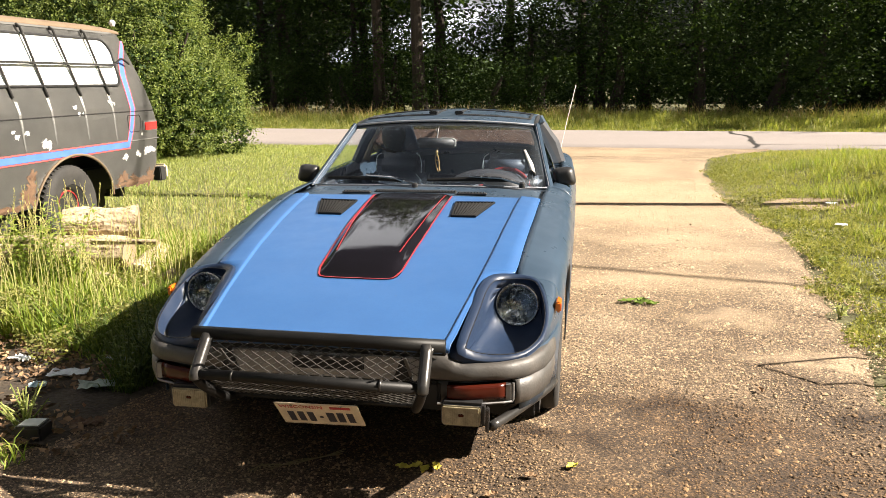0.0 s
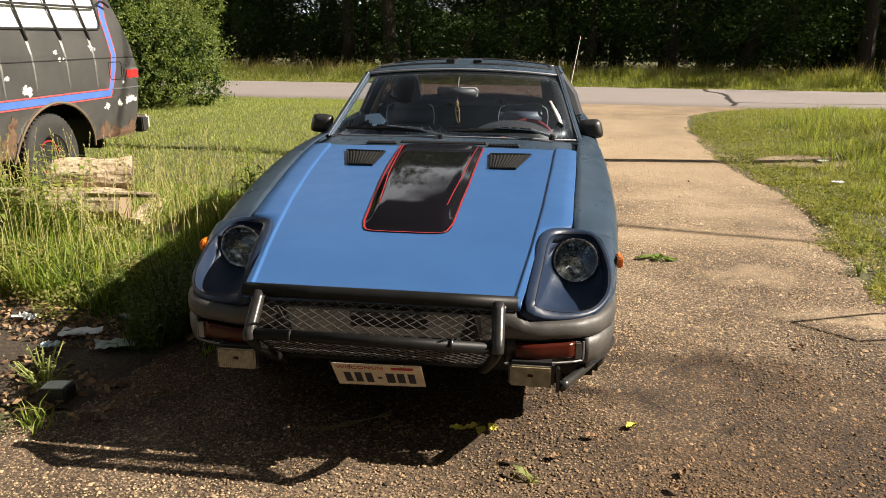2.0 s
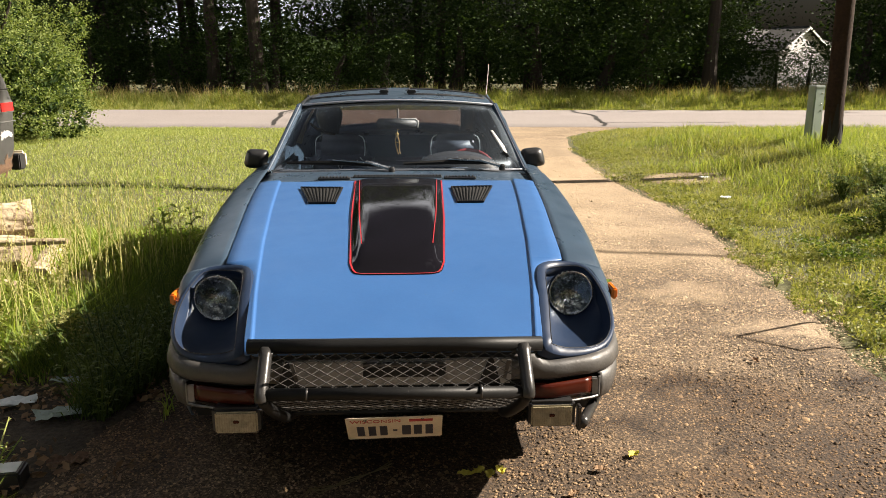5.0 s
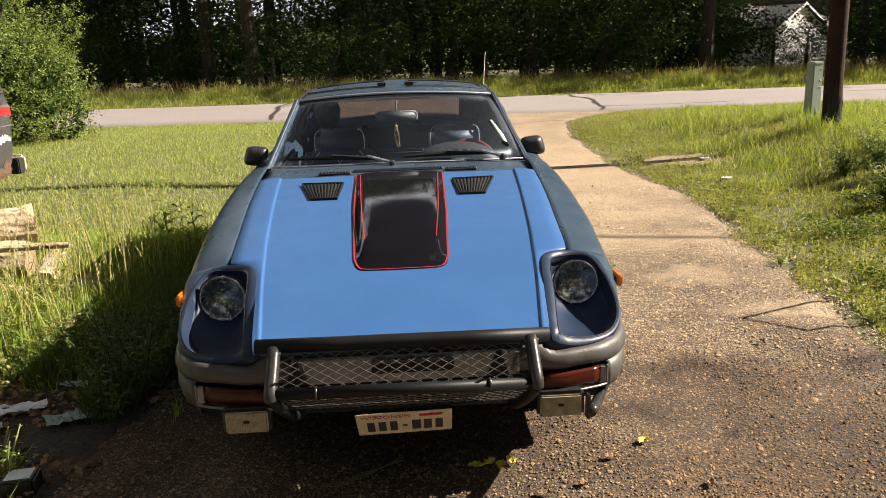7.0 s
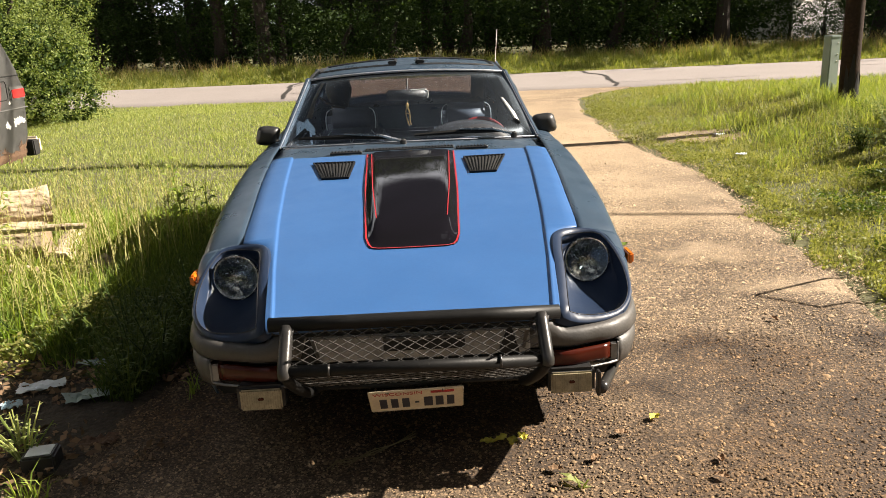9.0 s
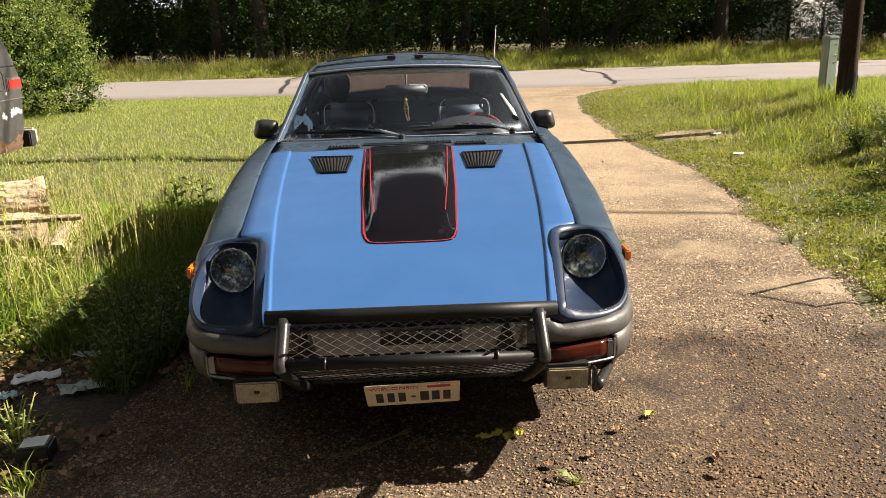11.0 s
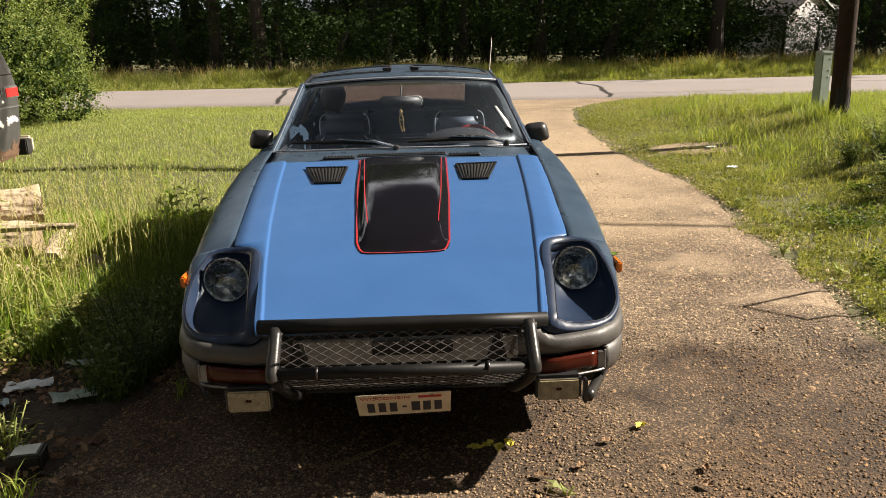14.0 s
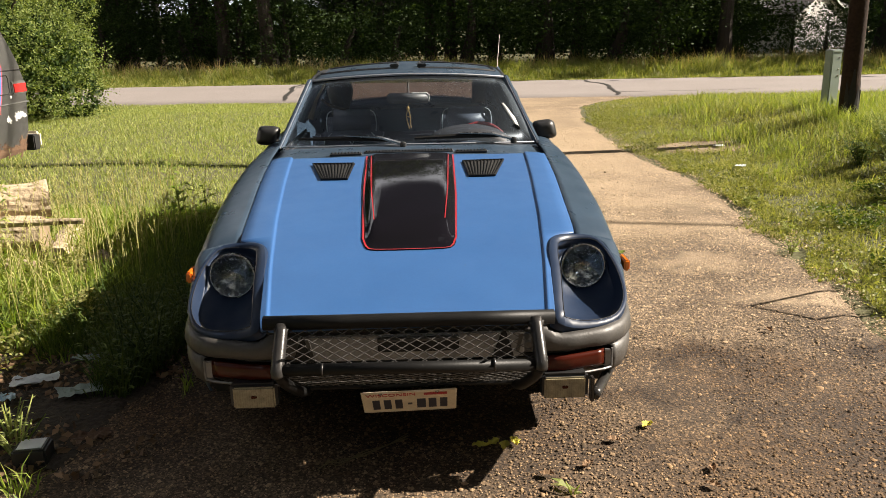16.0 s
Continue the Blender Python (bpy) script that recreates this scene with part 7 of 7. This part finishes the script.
for i, (y, z, ry, rz) in enumerate(((4.75, 0.475, 0.26, 0.035), (5.0, 0.48, 0.2, 0.045), (5.15, 0.50, 0.09, 0.09), (4.62, 0.53, 0.09, 0.06), (4.82, 0.53, 0.05, 0.04), (3.30, 0.63, 0.06, 0.11), (3.24, 0.54, 0.09, 0.08), (3.33, 0.72, 0.05, 0.04), (3.1, 0.47, 0.22, 0.04), (2.7, 0.47, 0.4, 0.04))):
    blotch(y, z, ry, rz, "rust", "rust_patch", i * 3.1 + 5)
for i, (y, z1, z0) in enumerate(((3.27, 1.33, 0.92), (3.67, 1.35, 0.95), (4.13, 1.36, 0.96), (4.57, 1.37, 0.92), (2.8, 1.33, 0.95))):
    zz = np.linspace(z1, z0, 10).tolist()
    for k, (run, w, mat) in enumerate(((1.0, 0.018, "streak"), (0.55, 0.018, "streak_mid"), (0.25, 0.018, "streak_top"))):
        zs_ = np.linspace(z1, z1 + (z0 - z1) * run, 12).tolist()
        edge = lambda z, s: y + s * w * (1 - 0.75 * ((z1 - z) / ((z1 - z0) * run)) ** 2) + 0.003 * noise.noise((z * 30, i + s, k))
        flank([(edge(z, -1), z) for z in zs_], [(edge(z, 1), z) for z in zs_], mat, 0.002 + 0.0012 * k, "run_mark")

# ---- woodpile ----
def make_log(name, label, a, b, ra, rb, mat="log", seed=0.0, hollow=False):
    root = thing(name, label, "log", (0, 0, 0), group="woodpile logs")
    a, b = Vector(a), Vector(b)
    n, k = 64, 22
    d = (b - a).normalized()
    u = d.orthogonal().normalized()
    v = d.cross(u)
    rows = []
    for i in range(k + 1):
        t = i / k
        rad = ra + (rb - ra) * t
        c = a.lerp(b, t)
        row = []
        for q in (2 * math.pi * j / n for j in range(n)):
            ridge = abs(noise.noise((math.cos(q) * 4.5 + seed, math.sin(q) * 4.5, t * 2.2 + seed))) + 0.6 * abs(noise.noise((math.cos(q) * 11 + seed, math.sin(q) * 11, t * 5)))
            swell = 0.16 * noise.noise((math.cos(q) * 1.3 + seed, math.sin(q) * 1.3, t * 2))
            row.append(tuple(c + (u * math.cos(q) + v * math.sin(q)) * rad * (0.96 + swell + 0.22 * ridge)))
        rows.append(row)
    part("log_bark", grid_bm(rows, close=True), M[mat], root, smooth=True)
    for row, c, s in ((rows[0], a, -1), (rows[-1], b, 1)):
        bm = bmesh.new()
        ring = [bm.verts.new(Vector(c) + (Vector(p) - c) * 0.985 + d * s * 0.002) for p in row]
        mid = [bm.verts.new(Vector(c) + (Vector(p) - c) * 0.5 - d * s * (0.05 if hollow and s < 0 else 0.0)) for p in row]
        for j in range(n):
            bm.faces.new((ring[j], ring[(j + 1) % n], mid[(j + 1) % n], mid[j]))
        bm.faces.new(mid)
        part("cut_face", bm, M["dead_leaf"] if hollow and s < 0 else M["log_end"], root)
    return root


make_log("log", "pale weathered log lying on the woodpile", (-2.86, 2.62, 0.47), (-2.40, 2.86, 0.455), 0.088, 0.115, seed=1.0, hollow=True)
make_log("log", "long grey log under the pale one", (-3.9, 2.42, 0.27), (-2.34, 2.60, 0.27), 0.115, 0.105, seed=4.0)
make_log("log", "short cut log with a round sawn end", (-2.25, 2.52, 0.115), (-2.42, 3.2, 0.12), 0.085, 0.09, seed=7.0)
make_log("log", "grey log at the bottom of the woodpile", (-3.6, 2.62, 0.10), (-2.42, 2.70, 0.10), 0.11, 0.11, seed=9.0)
make_log("log", "weathered log lying in tall weeds", (-2.62, 2.42, 0.09), (-2.30, 2.30, 0.085), 0.10, 0.09, seed=11.0)
make_log("branch", "thin dry branch laid over the logs", (-2.5, 2.42, 0.385), (-2.02, 2.46, 0.385), 0.024, 0.016, seed=13.0)
make_log("branch", "thin dry branch beside the van wheel", (-3.4, 2.28, 0.40), (-2.85, 2.36, 0.395), 0.03, 0.022, seed=15.0)
make_log("branch", "short stub of firewood among the weeds", (-2.12, 2.32, 0.05), (-1.95, 2.55, 0.12), 0.05, 0.055, seed=17.0)


# ---- weeds with shape of their own ----
def seed_stalks():
    xy = scatter(340, -3.4, -1.45, 1.35, 3.3, lambda x, y: x < -1.55 + 0.4 * min(1, max(0, y - 2.0)))
    n = len(xy)
    bm = bmesh.new()
    rr = random.Random(12)
    for x, y in xy:
        h = rr.uniform(0.35, 0.78) * (1 if y < 3.4 else 0.75)
        dx, dy = rr.uniform(-0.12, 0.12), rr.uniform(-0.1, 0.1)
        tube_bm([(x, y, 0), (x + dx * 0.3, y + dy * 0.3, h * 0.6), (x + dx, y + dy, h)], [0.0022, 0.0018, 0.001], 3, bm, cap=False)
        for k in range(14):
            t = 0.68 + 0.32 * k / 14
            p = Vector((x + dx * t * t, y + dy * t * t, h * t))
            a = rr.uniform(0, 6.28)
            q = Vector((math.cos(a), math.sin(a), 0.9)) * rr.uniform(0.010, 0.02)
            w = Vector((-math.sin(a), math.cos(a), 0)) * 0.004
            bm.faces.new([bm.verts.new(v) for v in (p - w, p + w, p + q)])
    ob = part("seed_stalks", bm, M["seed"])
    tagged(ob, "pale seed stalks standing over the weeds", "weeds", kind="stuff")


seed_stalks()


def leafy_weed(x, y, h, label, name="weed", mat="tall", leaf=0.09, stems=1, seed=0):
    """An upright weed: stems with rings of lance leaves."""
    rr = random.Random(seed)
    root = thing(name, label, "weed", (x, y, ground_height(x, y)), group="upright weeds")
    bm, bl = bmesh.new(), bmesh.new()
    for s in range(stems):
        dx, dy = (rr.uniform(-1, 1) * min(0.1 * stems ** 0.5, 0.5 * h) for _ in range(2))
        hh = h * rr.uniform(0.65, 1)
        tube_bm([(0, 0, -0.02), (dx * 0.4, dy * 0.4, hh * 0.5), (dx, dy, hh)], [0.005, 0.004, 0.002], 5, bm, cap=False)
        k = int(hh / 0.016)
        for i in range(k):
            t = 0.12 + 0.88 * i / k
            p = Vector((dx * t, dy * t, hh * t))
            a = i * 2.4 + rr.uniform(-0.3, 0.3)
            ln = leaf * (0.6 + 0.6 * math.sin(math.pi * min(1, t * 0.85))) * rr.uniform(0.7, 1.2)
            d = Vector((math.cos(a), math.sin(a), rr.uniform(0.1, 0.6))).normalized()
            w = Vector((-math.sin(a), math.cos(a), 0)) * ln * 0.13
            m1, e = p + d * ln * 0.5, p + d * ln - Vector((0, 0, ln * 0.3))
            q = [bl.verts.new(v) for v in (p, m1 - w, e, m1 + w)]
            bl.faces.new(q)
    tagged(part("stem", bm, M[mat], root), kind="stuff")
    tagged(part("leafage", bl, M[mat], root), kind="stuff")
    return root


leafy_weed(-1.66, 3.25, 0.72, "tall leafy green weed in the lawn", seed=1, leaf=0.13)
leafy_weed(-1.80, 3.30, 0.60, "tall leafy green weed in the lawn", seed=2, leaf=0.12)
leafy_weed(-1.52, 3.5, 0.5, "tall leafy green weed in the lawn", seed=3, leaf=0.11)
leafy_weed(-2.55, 2.2, 0.80, "bushy green weed before the van wheel", seed=4, leaf=0.10, stems=5)
leafy_weed(-2.78, 2.15, 0.72, "bushy green weed before the van wheel", seed=5, leaf=0.10, stems=5)
leafy_weed(-2.95, 2.35, 0.70, "bushy green weed before the van wheel", seed=6, leaf=0.10, stems=4)
leafy_weed(-1.43, 0.30, 0.22, "small spiky green weed beside the drive", seed=7, leaf=0.026, stems=10, mat="lawn")
leafy_weed(-1.50, 0.40, 0.20, "small spiky green weed beside the drive", seed=8, leaf=0.026, stems=8, mat="lawn")
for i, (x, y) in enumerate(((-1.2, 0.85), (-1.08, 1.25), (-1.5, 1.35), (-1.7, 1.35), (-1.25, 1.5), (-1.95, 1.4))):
    leafy_weed(x, y, 0.16 + 0.05 * (i % 3), "low green weed in the car's shade", seed=20 + i, leaf=0.045, stems=8, mat="dark_shaded_weed")
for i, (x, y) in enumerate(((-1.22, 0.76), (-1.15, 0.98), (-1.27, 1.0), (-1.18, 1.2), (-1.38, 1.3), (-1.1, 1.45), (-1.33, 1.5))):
    leafy_weed(x, y, 0.34 + 0.04 * (i % 3), "tall feathery dark weed in the car's shade", seed=120 + i, leaf=0.04, stems=14, mat="dark_shaded_weed")
for i, (x, y) in enumerate(((2.55, 1.5), (2.62, 2.1), (2.50, 2.6), (2.72, 3.1), (2.66, 1.05), (2.85, 1.8), (0.52, -0.05), (2.8, 4.0))):
    leafy_weed(x, y, 0.10 if i != 6 else 0.05, "low leafy weed at the drive's edge", seed=40 + i, leaf=0.06, stems=6 if i != 6 else 3, mat="lawn")


for i, (x, y) in enumerate(((4.25, 4.2), (4.5, 4.7), (4.75, 5.2), (4.3, 5.0), (4.95, 5.7), (4.0, 3.8), (4.8, 4.6), (5.2, 5.3))):
    leafy_weed(x, y, 0.30 + 0.06 * (i % 3), "tall dark weed clump in rough grass", seed=70 + i, leaf=0.085, stems=14, mat="dark_shaded_weed" if i % 2 else "bank")


# ---- litter on the ground ----
def crumpled(name, label, category, x, y, sx, sy, mat, seed, rz=0, lift=0.034):
    root = thing(name, label, category, (x, y, lift), rz)
    rows = []
    for i in range(7):
        rows.append([((j / 8 - 0.5) * sx * (1 + 0.3 * noise.noise((i * 0.6, seed, 0))), (i / 6 - 0.5) * sy * (1 + 0.35 * noise.noise((seed, j * 0.5, 2))), 0.012 + 0.022 * noise.noise((i * 0.9, j * 0.9, seed))) for j in range(9)])
    part("sheet", thicken(grid_bm(rows), 0.0015), M[mat], root)


crumpled("paper_scrap", "torn white paper scrap among dead leaves", "litter", -1.645, 0.90, 0.19, 0.085, "paper", 2.0, 16)
crumpled("paper_scrap", "torn white paper scrap among dead leaves", "litter", -2.03, 1.05, 0.13, 0.06, "paper", 5.0, -10)
crumpled("blue_wrapper", "crumpled pale blue wrapper on the dirt", "litter", -1.69, 0.73, 0.08, 0.06, "blue_paper", 8.0, 30)
crumpled("paper_scrap", "dull grey paper scrap in the weeds", "litter", -1.40, 0.78, 0.17, 0.09, "pedestal", 11.0, 25)
crumpled("paper_scrap", "dull grey paper scrap in the weeds", "litter", -1.50, 1.12, 0.16, 0.05, "pedestal", 14.0, -15)
crumpled("cloth_scrap", "brown cloth scrap trodden into the dirt", "litter", -1.22, 0.43, 0.13, 0.07, "rust", 17.0, 10, 0.012)
crumpled("paper_scrap", "white litter scrap lying in the rough grass", "litter", 3.71, 7.03, 0.11, 0.08, "paper", 21.0, 20, 0.052)
crumpled("paper_scrap", "white litter scrap lying in the rough grass", "litter", 3.41, 5.65, 0.10, 0.08, "paper", 24.0, -30, 0.045)
bx = thing("plastic_box", "small black plastic box with a white top", "box", (-1.355, 0.265, 0.012), 8)
part("case", box_bm(0, 0, 0.035, 0.115, 0.10, 0.07, 0.008), M["box"], bx)
part("label", box_bm(0.0, 0.0, 0.0715, 0.085, 0.07, 0.003, 0.001, 1), M["paper"], bx, "white paper label")


def leaf_thing(x, y, size, mat, label, seed, rz=0):
    root = thing("fallen_leaf", label, "leaf", (x, y, 0.022), rz, group="leaves on the drive")
    rr = random.Random(seed)
    rows = [[(size * (t - 0.5), w * size * 0.32 * math.sin(math.pi * min(1, t * 0.92 + 0.05)) * (1 + 0.3 * math.sin(t * 19)), 0.008 * abs(w) + 0.01 * noise.noise((t * 3, w, seed))) for w in (-1, -0.5, 0, 0.5, 1)] for t in np.linspace(0, 1, 9).tolist()]
    part("blade", thicken(grid_bm(rows), 0.0008), M[mat], root)


leaf_thing(0.882, 0.36, 0.055, "yellow_leaf", "small yellow leaf on the gravel", 1, 40)
for i, (dx, dy) in enumerate(((-0.05, 0.0), (0.0, 0.015), (0.04, -0.005), (0.08, 0.02))):
    leaf_thing(0.29 + dx, 0.25 + dy, 0.055, "yellow_leaf", "curled yellow oak leaf on the gravel", 5 + i, 35 * i)
for i, (dx, dy) in enumerate(((-0.09, 0.0), (-0.04, 0.03), (0.0, -0.02), (0.05, 0.01), (0.09, -0.03), (0.02, 0.05))):
    leaf_thing(1.28 + dx, 2.70 + dy, 0.09, "green_leaf", "fresh green leaf fallen on the drive", 15 + i, 50 * i)
for i, (x, y) in enumerate(((0.73, 0.26), (1.02, 0.05), (0.98, -0.05), (0.6, 0.1), (1.75, 1.25), (0.45, 0.05))):
    leaf_thing(x, y, 0.05, "dead_leaf", "dry brown leaf on the gravel", 30 + i, 70 * i)
for i in range(7):
    leaf_thing(1.35 + 0.09 * (i % 4), 16.6 + 0.12 * (i // 2), 0.22, "green_leaf", "fresh green leaf lying on the road", 60 + i, 47 * i)


def build_straw():
    root = thing("dry_grass_strand", "tangle of dry straw strands on the gravel", "straw", (0, 0, 0))
    rr = random.Random(9)
    for k in range(3):
        pts = [(-0.33 + 0.02 * k, 0.13, 0.02), (-0.30, 0.16 + 0.01 * k, 0.028), (-0.26, 0.19 - 0.02 * k, 0.022), (-0.18, 0.20 + 0.015 * k, 0.026), (-0.10, 0.27, 0.024), (-0.02, 0.32 + 0.02 * k, 0.022)]
        part("strand", tube_bm(bend(pts, 5), 0.0022, 4), M["straw"], root)


build_straw()


def strew_dead_leaves():
    xy = scatter(3600, -2.7, -0.95, 0.1, 1.6, lambda x, y: patch(x, y, 2.2, 30.0) > -0.3 and (x < -1.3 or patch(x, y, 5.0, 31.0) > 0.15))
    c = np.column_stack([xy, rng.uniform(0.022, 0.045, len(xy))])
    ob = link_mesh("dead_leaves", leaves_mesh("dead_leaves", c, rng.uniform(0.012, 0.05, len(c)), 0.35, 0.6), M["dead_leaf"])
    tagged(ob, "dry brown leaf litter beside the drive", "leaf litter", kind="stuff")


strew_dead_leaves()

# unseen bent wire hoop in the grass, shaped to cast its shadow on the drive
hoop = thing("wire_hoop", "unseen bent wire hoop shaped for the drive's shadow", "wire hoop", (0.03, -0.09, 0))
part("wire", tube_bm([(3.42, 2.16, 0.0), (3.33, 2.08, 0.6), (3.30, 1.84, 1.1), (3.34, 1.60, 0.95), (3.27, 1.66, 0.66), (3.35, 1.75, 0.0)], 0.011, 6), M["tube"], hoop)


# ---- stones pressed into the drive ----
def stones_mesh(name, xy, size, z=0.012):
    n = len(xy)
    s = np.broadcast_to(size, n)[:, None]
    a = rng.uniform(0, 2 * np.pi, n)
    base = np.array([[1, 0, 0], [0, 1, 0], [-1, 0, 0], [0, -1, 0], [0, 0, 0.75]])
    v = np.repeat(base[None], n, 0) * rng.uniform(0.65, 1.25, (n, 5, 1))
    v[:, 4, :2] += rng.normal(size=(n, 2)) * 0.25
    c, q = np.cos(a)[:, None], np.sin(a)[:, None]
    x, y = v[:, :, 0] * c - v[:, :, 1] * q, v[:, :, 0] * q + v[:, :, 1] * c
    p = np.stack([x * s, y * s, v[:, :, 2] * s], 2) + np.column_stack([xy, np.full(n, z)])[:, None]
    i = np.arange(n)[:, None] * 5
    return np_mesh(name, p.reshape(-1, 3), np.concatenate([i + [0, 1, 4], i + [1, 2, 4], i + [2, 3, 4], i + [3, 0, 4]], 1).reshape(-1, 3), 3)


def build_stones():
    inside = lambda x, y: left_edge(y) + 0.05 < x < right_edge(y) + 0.10 + 0.3 * patch(x, y, 3) and patch(x, y, 1.1, 40.0) * 0.6 + rng.uniform(-0.5, 0.5) > -0.42
    near = scatter(150000, -1.7, 2.8, -0.4, 3.6, inside)
    ob = link_mesh("gravel_stones", stones_mesh("gravel_stones", near, np.exp(rng.normal(-5.72, 0.45, len(near)))), M["stones"])
    tagged(ob, "tan and grey stones of the gravel drive", "gravel", kind="stuff")
    far = scatter(52000, -1.2, 2.9, 3.6, 9.5, inside)
    ob = link_mesh("far_gravel_stones", stones_mesh("far_gravel_stones", far, np.exp(rng.normal(-5.3, 0.4, len(far)))), M["stones"])
    tagged(ob, "tan and grey stones of the gravel drive", "gravel", kind="stuff")


build_stones()
